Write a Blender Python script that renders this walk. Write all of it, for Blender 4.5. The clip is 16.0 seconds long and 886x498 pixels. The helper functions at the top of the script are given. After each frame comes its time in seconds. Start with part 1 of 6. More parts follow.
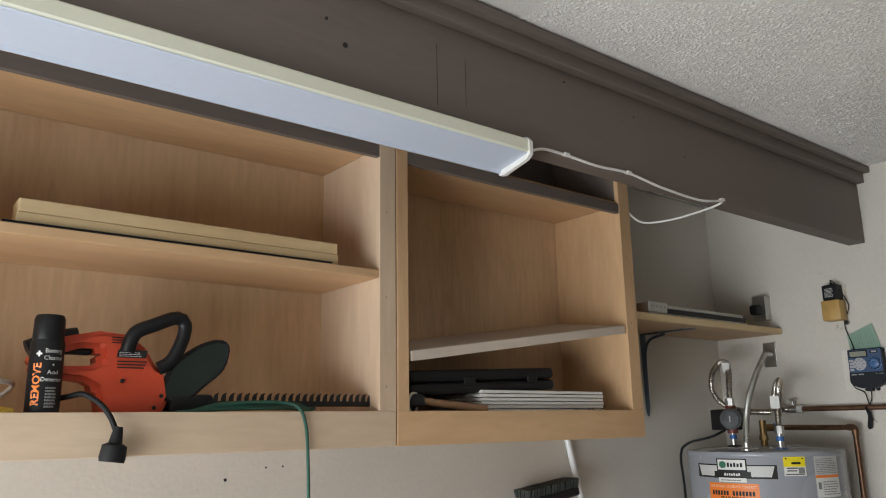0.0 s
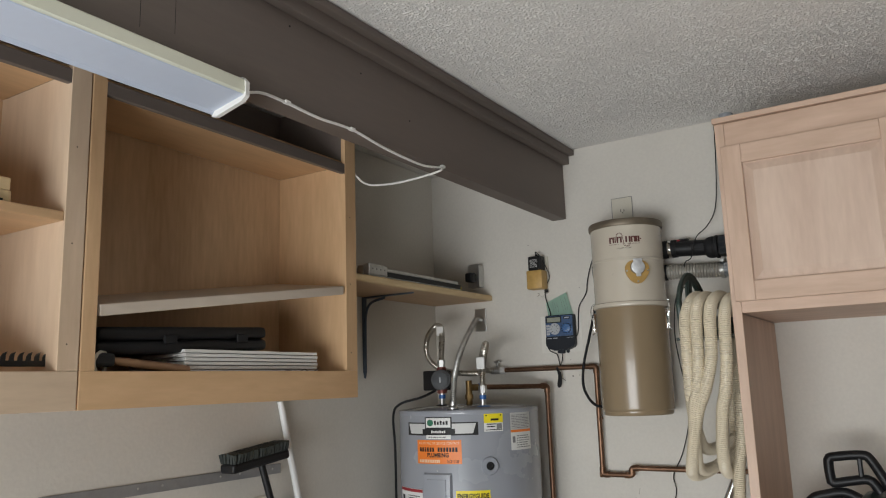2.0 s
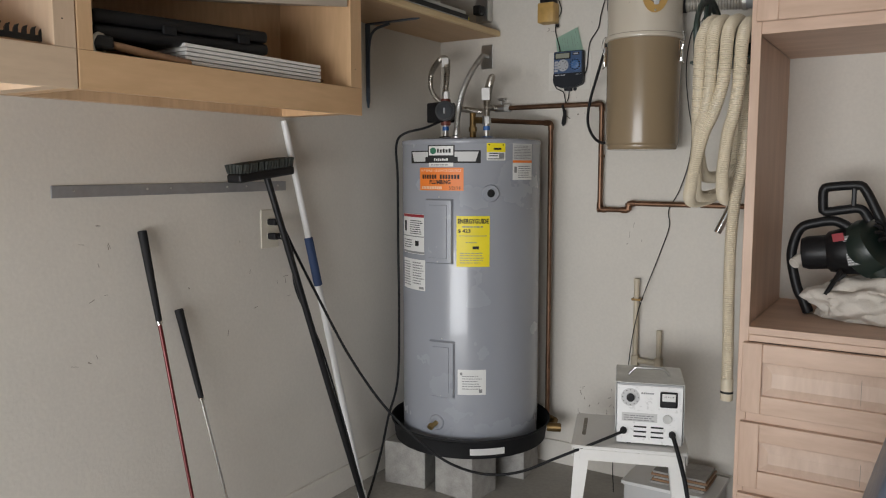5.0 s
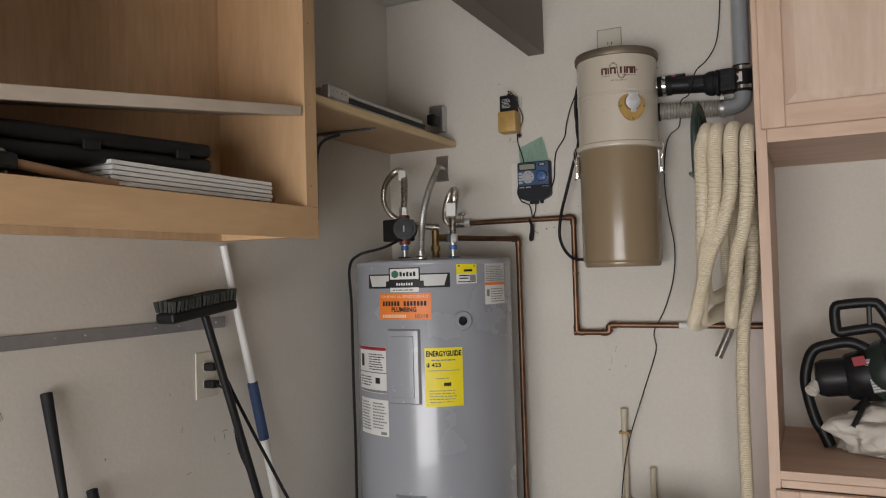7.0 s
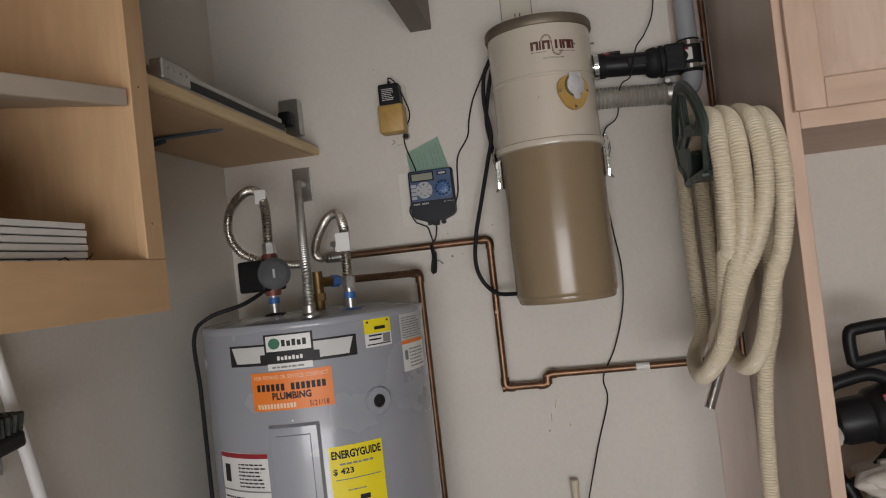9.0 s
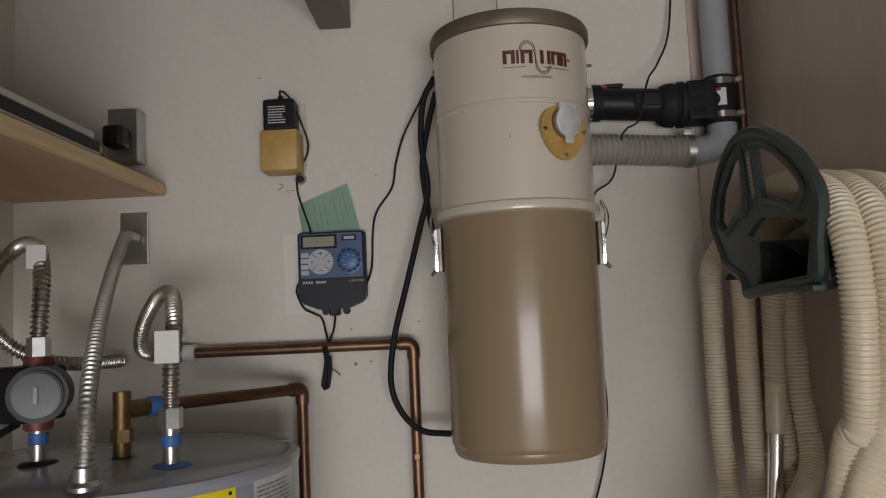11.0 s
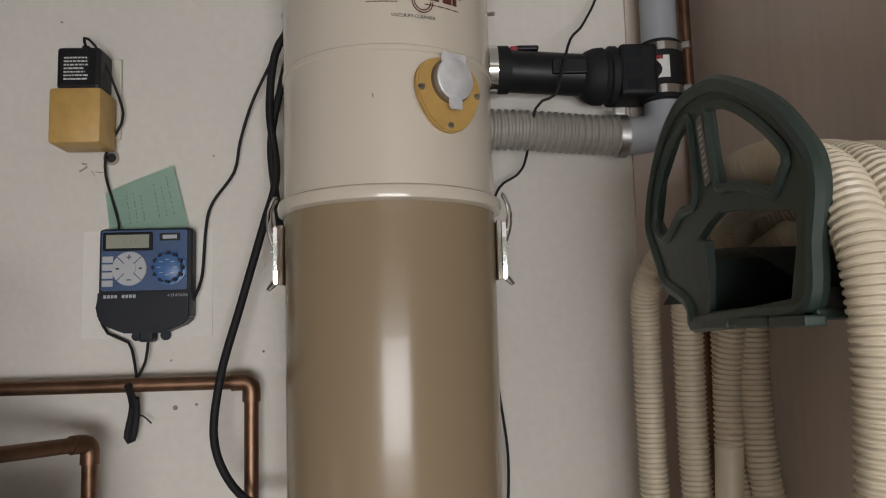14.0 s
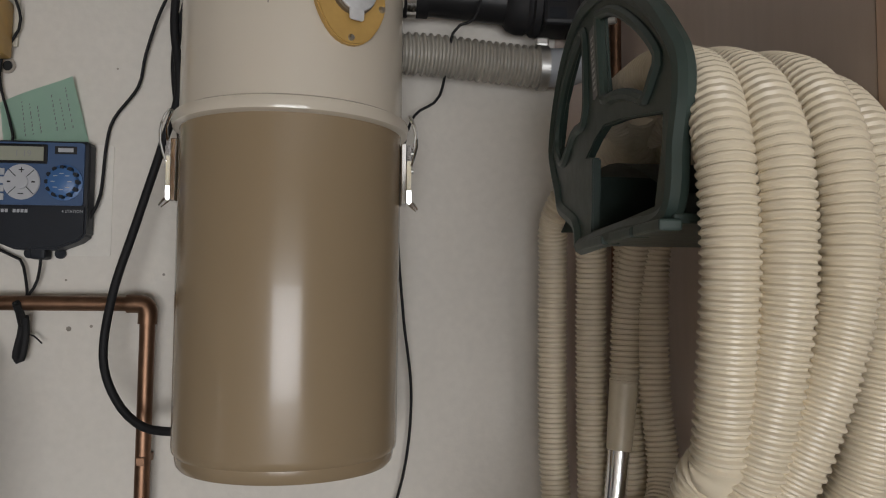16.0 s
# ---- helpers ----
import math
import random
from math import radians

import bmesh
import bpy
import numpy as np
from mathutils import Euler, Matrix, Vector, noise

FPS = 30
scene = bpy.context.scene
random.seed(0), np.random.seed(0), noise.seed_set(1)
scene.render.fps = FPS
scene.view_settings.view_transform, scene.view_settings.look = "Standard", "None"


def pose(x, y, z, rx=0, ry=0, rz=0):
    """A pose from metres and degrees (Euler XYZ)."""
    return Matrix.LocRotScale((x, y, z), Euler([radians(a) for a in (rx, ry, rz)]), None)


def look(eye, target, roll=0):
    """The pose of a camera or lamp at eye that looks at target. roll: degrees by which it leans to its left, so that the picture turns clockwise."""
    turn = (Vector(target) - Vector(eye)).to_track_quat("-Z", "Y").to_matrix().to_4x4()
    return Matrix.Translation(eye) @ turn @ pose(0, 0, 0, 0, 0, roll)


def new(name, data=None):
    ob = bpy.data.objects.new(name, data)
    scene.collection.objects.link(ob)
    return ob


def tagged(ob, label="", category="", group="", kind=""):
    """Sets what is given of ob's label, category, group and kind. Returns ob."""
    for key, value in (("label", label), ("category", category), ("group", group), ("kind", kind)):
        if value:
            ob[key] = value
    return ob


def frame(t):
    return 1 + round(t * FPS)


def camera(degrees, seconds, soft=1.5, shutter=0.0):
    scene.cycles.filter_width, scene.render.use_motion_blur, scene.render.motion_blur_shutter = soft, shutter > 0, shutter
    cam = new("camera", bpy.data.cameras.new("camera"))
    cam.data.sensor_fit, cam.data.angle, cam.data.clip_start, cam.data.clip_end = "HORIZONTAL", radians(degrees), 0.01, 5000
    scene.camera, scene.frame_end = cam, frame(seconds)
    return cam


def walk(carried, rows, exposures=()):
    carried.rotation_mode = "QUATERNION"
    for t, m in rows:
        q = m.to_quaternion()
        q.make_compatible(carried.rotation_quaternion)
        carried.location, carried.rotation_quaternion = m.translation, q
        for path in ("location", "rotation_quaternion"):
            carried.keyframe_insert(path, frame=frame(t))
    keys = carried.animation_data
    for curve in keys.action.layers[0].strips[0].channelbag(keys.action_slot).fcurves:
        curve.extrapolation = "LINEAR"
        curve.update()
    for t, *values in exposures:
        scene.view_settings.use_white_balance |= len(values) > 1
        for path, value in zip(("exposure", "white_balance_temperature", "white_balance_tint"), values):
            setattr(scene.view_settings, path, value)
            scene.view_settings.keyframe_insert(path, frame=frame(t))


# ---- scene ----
cam = camera(60.2, 16.0, soft=1.1)
PATH = [
    (0, (2.149, -3.437, 1.698), (0.621, -2.226, 2.144), -1.0),
    (0.5, (2.148, -3.413, 1.7), (0.659, -2.15, 2.135), -1.2),
    (1, (2.143, -3.376, 1.686), (0.79, -1.964, 2.105), -1.5),
    (1.5, (2.136, -3.334, 1.675), (0.971, -1.755, 2.062), -1.8),
    (2, (2.142, -3.326, 1.67), (1.097, -1.657, 2.023), -1.9),
    (2.5, (2.137, -3.327, 1.662), (1.147, -1.618, 1.976), -1.7),
    (3, (2.122, -3.325, 1.631), (1.132, -1.599, 1.827), -1.5),
    (3.5, (2.108, -3.317, 1.562), (1.108, -1.585, 1.543), -1.2),
    (4, (2.108, -3.315, 1.502), (1.095, -1.601, 1.313), -0.9),
    (4.2, (2.11, -3.319, 1.486), (1.094, -1.611, 1.262), -0.8),
    (6.3, (1.974, -3.176, 1.440), (0.848, -1.523, 1.411), 1.9),
    (6.5, (1.911, -3.119, 1.470), (0.850, -1.424, 1.505), 1.5),
    (7, (1.736, -3.066, 1.524), (0.868, -1.265, 1.586), -1.6),
    (7.5, (1.505, -2.907, 1.575), (0.698, -1.079, 1.662), -5.1),
    (8, (1.322, -2.779, 1.641), (0.569, -0.929, 1.739), -7.1),
    (8.5, (1.176, -2.645, 1.653), (0.688, -0.707, 1.711), -9.1),
    (9, (1.096, -2.427, 1.662), (0.785, -0.452, 1.711), -6.4),
    (9.5, (1.041, -2.180, 1.668), (0.793, -0.199, 1.786), -3.2),
    (10, (0.946, -1.989, 1.726), (0.856, 0.001, 1.910), -3.0),
    (10.2, (0.914, -1.922, 1.740), (0.872, 0.070, 1.914), -2.7),
    (12.3, (1.127, -1.289, 1.828), (1.047, 0.697, 2.05), -2.3),
    (12.5, (1.106, -1.272, 1.815), (1.046, 0.713, 2.048), -2.3),
    (13, (1.094, -1.261, 1.824), (1.096, 0.724, 2.068), -2.7),
    (13.5, (1.108, -1.241, 1.815), (1.17, 0.744, 2.048), -2.9),
    (14, (1.116, -1.241, 1.799), (1.204, 0.744, 2.021), -1.6),
    (14.5, (1.14, -1.239, 1.795), (1.244, 0.748, 1.999), -0.7),
    (15, (1.172, -1.232, 1.797), (1.296, 0.755, 1.985), -0.3),
    (15.5, (1.195, -1.217, 1.783), (1.334, 0.77, 1.961), 0.6),
    (16, (1.211, -1.21, 1.746), (1.376, 0.779, 1.877), 0.5),
]
walk(cam, [(t, look(eye, target, roll)) for t, eye, target, roll in PATH],
     [(0, -0.36, 6500, 10), (4.2, -0.46, 6500, 11), (6.3, -0.53, 6850, 15), (7.0, -0.56, 6850, 15), (8.0, -0.50, 6850, 15), (9.0, -0.68, 6820, 16), (10.2, -0.79, 6800, 16), (12.3, -0.46, 6700, 15), (14.5, -0.33, 6700, 15), (16.0, -0.53, 6650, 14)])

# ---- light ----
scene.view_settings.exposure = 0.0
world = bpy.data.worlds.new("world")
scene.world = world
world.use_nodes = True
wn = world.node_tree.nodes
sky = wn.new("ShaderNodeTexSky")
sky.sky_type, sky.sun_disc = "NISHITA", False
sky.sun_elevation, sky.sun_rotation = radians(48), radians(160)
wn["Background"].inputs["Strength"].default_value = 0.12
world.node_tree.links.new(sky.outputs[0], wn["Background"].inputs["Color"])
sun_data = bpy.data.lights.new("sun", "SUN")
sun_data.energy, sun_data.angle, sun_data.color = 5.0, radians(0.5), (1.0, 0.95, 0.88)
sun = new("sun", sun_data)
sun.matrix_world = look((0, 0, 20), (6.1, 16.7, 0))
door_light = bpy.data.lights.new("door_daylight", "AREA")
door_light.shape, door_light.size, door_light.size_y = "RECTANGLE", 2.75, 1.25
door_light.energy, door_light.color = 185.0, (0.93, 0.97, 1.0)
door_lamp = new("door_daylight", door_light)
door_lamp.matrix_world = look((1.50, -5.72, 0.74), (1.2, 0, 1.35))

# ---- materials ----


def mat(name, base, rough=0.6, metal=0.0, vary=0.12, size=6.0, fine=60.0, bump=0.08, stretch=(1, 1, 1), tint=None, coat=0.0, rvar=0.09):
    """A painted, plastic or metal surface: base colour broken at two scales, roughness varied, fine relief."""
    m = bpy.data.materials.new(name)
    m.use_nodes = True
    n, k = m.node_tree.nodes, m.node_tree.links
    p = n["Principled BSDF"]
    co = n.new("ShaderNodeTexCoord")
    mp = n.new("ShaderNodeMapping")
    mp.inputs["Scale"].default_value = stretch
    k.new(co.outputs["Object"], mp.inputs["Vector"])
    big, small = n.new("ShaderNodeTexNoise"), n.new("ShaderNodeTexNoise")
    big.inputs["Scale"].default_value, big.inputs["Detail"].default_value = size, 6
    small.inputs["Scale"].default_value, small.inputs["Detail"].default_value = fine, 4
    for t in (big, small):
        k.new(mp.outputs[0], t.inputs["Vector"])
    ramp = n.new("ShaderNodeValToRGB")
    lo = [max(0, c * (1 - vary)) for c in base]
    hi = [min(1, c * (1 + vary * 0.7)) for c in base]
    if tint:
        lo = list(tint)
    ramp.color_ramp.elements[0].position, ramp.color_ramp.elements[1].position = 0.32, 0.68
    ramp.color_ramp.elements[0].color, ramp.color_ramp.elements[1].color = (*lo, 1), (*hi, 1)
    add = n.new("ShaderNodeMath")
    add.operation = "MULTIPLY_ADD"
    add.inputs[1].default_value = 0.35
    k.new(small.outputs[0], add.inputs[0])
    sc = n.new("ShaderNodeMath")
    sc.operation = "MULTIPLY"
    sc.inputs[1].default_value = 0.65
    k.new(big.outputs[0], sc.inputs[0])
    k.new(sc.outputs[0], add.inputs[2])
    k.new(add.outputs[0], ramp.inputs[0])
    k.new(ramp.outputs[0], p.inputs["Base Color"])
    rr = n.new("ShaderNodeMapRange")
    rr.inputs["To Min"].default_value, rr.inputs["To Max"].default_value = max(0.03, rough - rvar), min(1, rough + rvar)
    k.new(small.outputs[0], rr.inputs["Value"])
    k.new(rr.outputs[0], p.inputs["Roughness"])
    p.inputs["Metallic"].default_value = metal
    p.inputs["Coat Weight"].default_value = coat
    if bump:
        b = n.new("ShaderNodeBump")
        b.inputs["Strength"].default_value, b.inputs["Distance"].default_value = bump, 0.004
        k.new(small.outputs[0], b.inputs["Height"])
        k.new(b.outputs[0], p.inputs["Normal"])
    return m


def wood(name, base, dark, axis, rough=0.5, grain=9.0, vary=1.0):
    """Veneer or board with grain drawn out along one axis (0, 1 or 2)."""
    st = [1.0, 1.0, 1.0]
    st[axis] = 0.16
    m = mat(name, base, rough, 0, 0.1, grain, 62.0, 0.04, tuple(st), tint=[b * (1 - vary) + d * vary for b, d in zip(base, dark)])
    return m


WALL = mat("wall_paint", (0.66, 0.625, 0.565), 0.72, vary=0.08, size=1.8, fine=80, bump=0.14)
PATCH = mat("patched_paint", (0.72, 0.69, 0.63), 0.8, vary=0.05, size=12, fine=120, bump=0.15)
SMUDGE = mat("wall_smudge", (0.30, 0.27, 0.23), 0.9, vary=0.3, size=60, bump=0)
CEIL = mat("popcorn_ceiling", (0.72, 0.70, 0.67), 0.95, vary=0.08, size=3, fine=160, bump=0.8)
BEAM = mat("brown_beam_paint", (0.155, 0.125, 0.108), 0.55, vary=0.16, size=3, fine=70, bump=0.12, stretch=(1, 0.15, 1))
FLOOR = mat("concrete_floor", (0.36, 0.34, 0.305), 0.7, vary=0.25, size=2.5, fine=60, bump=0.2)
BIRCH_V = wood("birch_upright", (0.66, 0.44, 0.25), (0.55, 0.345, 0.185), 2)
BIRCH_H = wood("birch_level", (0.67, 0.445, 0.25), (0.56, 0.35, 0.185), 1)
BIRCH_PALE = wood("birch_unstained", (0.66, 0.51, 0.37), (0.56, 0.41, 0.28), 2)
BIRCH_RAIL = wood("birch_rail_pale", (0.68, 0.53, 0.38), (0.56, 0.42, 0.29), 1)
BIRCH_BACK = wood("birch_back_panel", (0.66, 0.475, 0.30), (0.47, 0.315, 0.185), 2, grain=4)
MELAMINE = wood("pale_shelf_board", (0.60, 0.52, 0.43), (0.53, 0.45, 0.37), 1, rough=0.6)
PINE = wood("pine_board", (0.70, 0.54, 0.31), (0.60, 0.42, 0.22), 1)
OAK_V = wood("pickled_oak_upright", (0.62, 0.45, 0.345), (0.50, 0.34, 0.245), 2, grain=14)
OAK_H = wood("pickled_oak_level", (0.62, 0.45, 0.345), (0.50, 0.34, 0.245), 0, grain=14)
OAK_FACE = wood("pickled_oak_panel", (0.65, 0.50, 0.40), (0.54, 0.39, 0.30), 2, grain=11)
SIDE = wood("taupe_side_panel", (0.58, 0.485, 0.425), (0.51, 0.42, 0.36), 2, rough=0.38, grain=6)
SHELFPLY = wood("plywood_shelf", (0.56, 0.38, 0.22), (0.44, 0.28, 0.15), 1)
HEATER = mat("grey_enamel", (0.31, 0.325, 0.36), 0.27, vary=0.025, size=2, fine=5, bump=0, coat=0.3, rvar=0.02)
CREAM = mat("cream_enamel", (0.61, 0.55, 0.455), 0.20, vary=0.025, size=2, fine=6, bump=0, coat=0.3, rvar=0.02)
TAN = mat("tan_enamel", (0.285, 0.213, 0.132), 0.22, vary=0.015, size=1.5, fine=5, bump=0, coat=0.15, rvar=0.02)
HOSE = mat("cream_vinyl", (0.66, 0.58, 0.44), 0.34, vary=0.07, size=8, bump=0.04)
CLEARHOSE = mat("dusty_grey_hose", (0.31, 0.29, 0.25), 0.35, vary=0.15, size=12, bump=0.05)
BLACK = mat("black_plastic", (0.011, 0.011, 0.012), 0.42, vary=0.3, bump=0.05)
RUBBER = mat("black_rubber", (0.012, 0.012, 0.013), 0.65, vary=0.3, bump=0.1)
DKGREEN = mat("dark_green_plastic", (0.034, 0.054, 0.046), 0.42, vary=0.15, bump=0.08)
GREENCORD = mat("green_cord", (0.02, 0.085, 0.06), 0.5, vary=0.2, bump=0.05)
ORANGE = mat("orange_red_plastic", (0.62, 0.075, 0.03), 0.4, vary=0.08, bump=0.05)
STEEL = mat("brushed_steel", (0.55, 0.55, 0.54), 0.32, 1.0, vary=0.12, size=20, bump=0.05)
FLEX = mat("stainless_flex", (0.50, 0.47, 0.42), 0.3, 1.0, vary=0.1, size=30, bump=0.03)
CHROME = mat("chrome", (0.75, 0.75, 0.75), 0.08, 1.0, vary=0.03, bump=0)
GALV = mat("galvanised_steel", (0.55, 0.55, 0.53), 0.42, 1.0, vary=0.2, size=14, bump=0.08)
ZINC = mat("dull_zinc_strip", (0.33, 0.33, 0.335), 0.5, 0.5, vary=0.12, size=20, bump=0.08)
COPPER = mat("aged_copper", (0.215, 0.122, 0.076), 0.42, 0.9, vary=0.4, size=9, fine=50, bump=0.06)
BRASS = mat("brass", (0.50, 0.36, 0.15), 0.35, 1.0, vary=0.2, size=20, bump=0.05)
IRON = mat("pump_casting", (0.20, 0.06, 0.045), 0.5, 0.3, vary=0.2, bump=0.1)
WHITE = mat("white_plastic", (0.78, 0.77, 0.74), 0.45, vary=0.04, size=8, bump=0.04)
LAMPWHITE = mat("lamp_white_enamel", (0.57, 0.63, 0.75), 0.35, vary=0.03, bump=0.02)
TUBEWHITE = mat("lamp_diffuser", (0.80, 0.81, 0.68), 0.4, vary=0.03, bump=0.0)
WHITEPOLE = mat("white_coated_pole", (0.76, 0.76, 0.75), 0.35, vary=0.05, bump=0.02)
BLUE = mat("navy_grip", (0.025, 0.055, 0.14), 0.6, vary=0.15, bump=0.1)
BRACKET = mat("blue_grey_bracket", (0.075, 0.10, 0.135), 0.45, 0.2, vary=0.2, bump=0.06)
PVCGREY = mat("grey_pvc", (0.34, 0.36, 0.385), 0.45, vary=0.06, bump=0.03)
CPVC = mat("cream_cpvc", (0.56, 0.49, 0.37), 0.45, vary=0.1, bump=0.04)
YELLOWED = mat("yellowed_plastic", (0.50, 0.31, 0.095), 0.45, vary=0.18, size=14, bump=0.04)
IVORY = mat("ivory_plate", (0.60, 0.56, 0.47), 0.4, vary=0.05, bump=0.03)
TIMERBLUE = mat("timer_blue_face", (0.048, 0.093, 0.19), 0.4, vary=0.08, bump=0.03)
TIMERDARK = mat("timer_charcoal", (0.016, 0.019, 0.025), 0.42, vary=0.15, bump=0.06)
DIALBLUE = mat("dial_blue", (0.045, 0.13, 0.31), 0.4, vary=0.1, bump=0.03)
BUTTON = mat("grey_buttons", (0.42, 0.43, 0.45), 0.5, vary=0.06, bump=0.03)
LCD = mat("lcd_glass", (0.30, 0.31, 0.25), 0.15, vary=0.04, bump=0)
MINT = mat("mint_paper", (0.44, 0.63, 0.52), 0.85, vary=0.05, bump=0.05)
PAPER = mat("white_sticker", (0.74, 0.74, 0.72), 0.45, vary=0.03, bump=0)
GREYPAPER = mat("grey_sticker", (0.58, 0.58, 0.57), 0.5, vary=0.04, bump=0)
INK = mat("black_ink", (0.02, 0.02, 0.02), 0.5, vary=0.1, bump=0)
GREYINK = mat("grey_ink", (0.22, 0.22, 0.22), 0.5, vary=0.1, bump=0)
REDINK = mat("dark_red_ink", (0.30, 0.02, 0.03), 0.5, vary=0.1, bump=0)
GREENINK = mat("green_ink", (0.03, 0.16, 0.09), 0.5, vary=0.1, bump=0)
BROWNINK = mat("maroon_ink", (0.10, 0.025, 0.02), 0.5, vary=0.1, bump=0)
ORANGESTK = mat("orange_sticker", (0.85, 0.22, 0.03), 0.45, vary=0.03, bump=0)
PALEORANGE = mat("pale_orange_ink", (0.86, 0.62, 0.42), 0.5, vary=0.05, bump=0)
YELLOW = mat("yellow_sticker", (0.85, 0.70, 0.02), 0.45, vary=0.03, bump=0)
CONCRETE = mat("concrete_block_grey", (0.36, 0.345, 0.32), 0.95, vary=0.25, size=20, fine=150, bump=0.5)
CASTSILVER = mat("silver_case_paint", (0.50, 0.51, 0.52), 0.4, 0.5, vary=0.05, bump=0.03)
CANVAS = mat("white_canvas_bag", (0.62, 0.58, 0.52), 0.85, vary=0.12, size=10, fine=200, bump=0.2)
BAR_BRUSH = mat("dark_brush_fibre", (0.035, 0.04, 0.035), 0.8, vary=0.4, size=80, bump=0.4)
MAROON = mat("maroon_shaft", (0.12, 0.02, 0.02), 0.3, 0.4, vary=0.1, bump=0)
GLOVE = mat("yellow_glove", (0.62, 0.42, 0.06), 0.8, vary=0.2, size=30, bump=0.2)
HANDLEWOOD = wood("worn_handle_wood", (0.33, 0.19, 0.10), (0.24, 0.13, 0.07), 1)
TOTE = mat("blue_grey_plastic", (0.10, 0.12, 0.16), 0.4, vary=0.08, bump=0.04)
BLOWERGREEN = mat("blackish_green_plastic", (0.016, 0.027, 0.022), 0.36, vary=0.2, bump=0.06)
PANELWHITE = mat("silver_white_panel", (0.86, 0.86, 0.85), 0.30, 0.1, vary=0.05, bump=0.02)
FLAPMETAL = mat("cast_flap_metal", (0.72, 0.73, 0.74), 0.42, 0.35, vary=0.12, size=60, bump=0.08)
DIALGLASS = mat("dark_dial_glass", (0.016, 0.019, 0.024), 0.22, vary=0.3, size=40, bump=0)
# for the walls out of view: dark, so that they bounce little light
PLAINWALL = mat("unseen_wall_brown", (0.30, 0.26, 0.215), 0.8, vary=0.1, size=2, bump=0.1)
AGEDBRASS = mat("aged_brass", (0.24, 0.155, 0.065), 0.45, 0.9, vary=0.3, size=20, bump=0.06)
GASKET = mat("dark_metal_rim", (0.20, 0.165, 0.12), 0.5, 0.5, vary=0.2, bump=0.06)
DRIVE = mat("driveway", (0.32, 0.31, 0.29), 0.9, vary=0.15, size=1.5, bump=0.3)
GRASS = mat("lawn", (0.07, 0.11, 0.035), 0.9, vary=0.3, size=2, bump=0.3)
BLUETAPE = mat("blue_collar", (0.04, 0.14, 0.40), 0.5, vary=0.1, bump=0)

TAN.node_tree.nodes["Principled BSDF"].inputs["Specular IOR Level"].default_value = 0.38
for m in (BLACK, RUBBER, INK, DIALGLASS, TIMERDARK):
    m.node_tree.nodes["Principled BSDF"].inputs["Specular IOR Level"].default_value = 0.28

# ---- building helpers ----
BASES = {}
SMALL = ("small_print", "adapter_print", "rating_print", "handwriting", "scuff", "badge_bars", "number_bars", "business_name", "product_bars", "badge_shapes", "maker_bars", "scale_marks", "meter_scale", "dial_print", "signs", "slots", "gaps", "vent", "product_name", "lettering", "digits")


def thing(name, base, label, category, group="", kind=""):
    ob = new(name)
    ob.location = base
    ob.empty_display_size = 0.05
    BASES[ob.name] = Vector(base)
    return tagged(ob, label, category, group, kind)


def root_base(ob):
    while ob.parent:
        ob = ob.parent
    return BASES.get(ob.name, Vector((0, 0, 0)))


def part(name, bm, material, parent=None, label="", smooth=False, kind=""):
    """One mesh object under a thing or a part; the bmesh is in world metres."""
    if parent is not None:
        bmesh.ops.translate(bm, verts=bm.verts, vec=-root_base(parent))
    bmesh.ops.recalc_face_normals(bm, faces=bm.faces)
    me = bpy.data.meshes.new(name)
    bm.to_mesh(me)
    bm.free()
    if smooth:
        for f in me.polygons:
            f.use_smooth = True
        me.set_sharp_from_angle(angle=radians(40))
    me.materials.append(material)
    ob = new(name, me)
    if parent is not None:
        ob.parent = parent
    if not kind and name in SMALL:
        kind = "stuff"
    return tagged(ob, label, kind=kind)


def solo(name, bm, material, label, category, group="", kind="", smooth=False):
    """A thing of one mesh, with its origin at its base."""
    lo = [min(v.co[i] for v in bm.verts) for i in range(3)]
    hi = [max(v.co[i] for v in bm.verts) for i in range(3)]
    base = Vector(((lo[0] + hi[0]) / 2, (lo[1] + hi[1]) / 2, lo[2]))
    bmesh.ops.translate(bm, verts=bm.verts, vec=-base)
    ob = part(name, bm, material, None, smooth=smooth)
    ob.location = base
    BASES[ob.name] = base
    return tagged(ob, label, category, group, kind)


def B():
    return bmesh.new()


def box(x0, x1, y0, y1, z0, z1, bevel=0.0, bm=None, rot=0.0, seg=2):
    """A box between two corners, its edges rounded; rot turns it round z about its middle, in degrees."""
    bm = bm or B()
    t = B()
    bmesh.ops.create_cube(t, size=1)
    c = Vector(((x0 + x1) / 2, (y0 + y1) / 2, (z0 + z1) / 2))
    bmesh.ops.scale(t, verts=t.verts, vec=(abs(x1 - x0), abs(y1 - y0), abs(z1 - z0)))
    if bevel:
        bmesh.ops.bevel(t, geom=t.edges[:], offset=bevel, segments=seg, affect="EDGES", profile=0.5)
    m = Matrix.Translation(c) @ Matrix.Rotation(radians(rot), 4, "Z")
    return merge(bm, t, m)


def merge(bm, t, m=None):
    if m is not None:
        bmesh.ops.transform(t, matrix=m, verts=t.verts)
    me = bpy.data.meshes.new("tmp")
    t.to_mesh(me)
    t.free()
    bm.from_mesh(me)
    bpy.data.meshes.remove(me)
    return bm


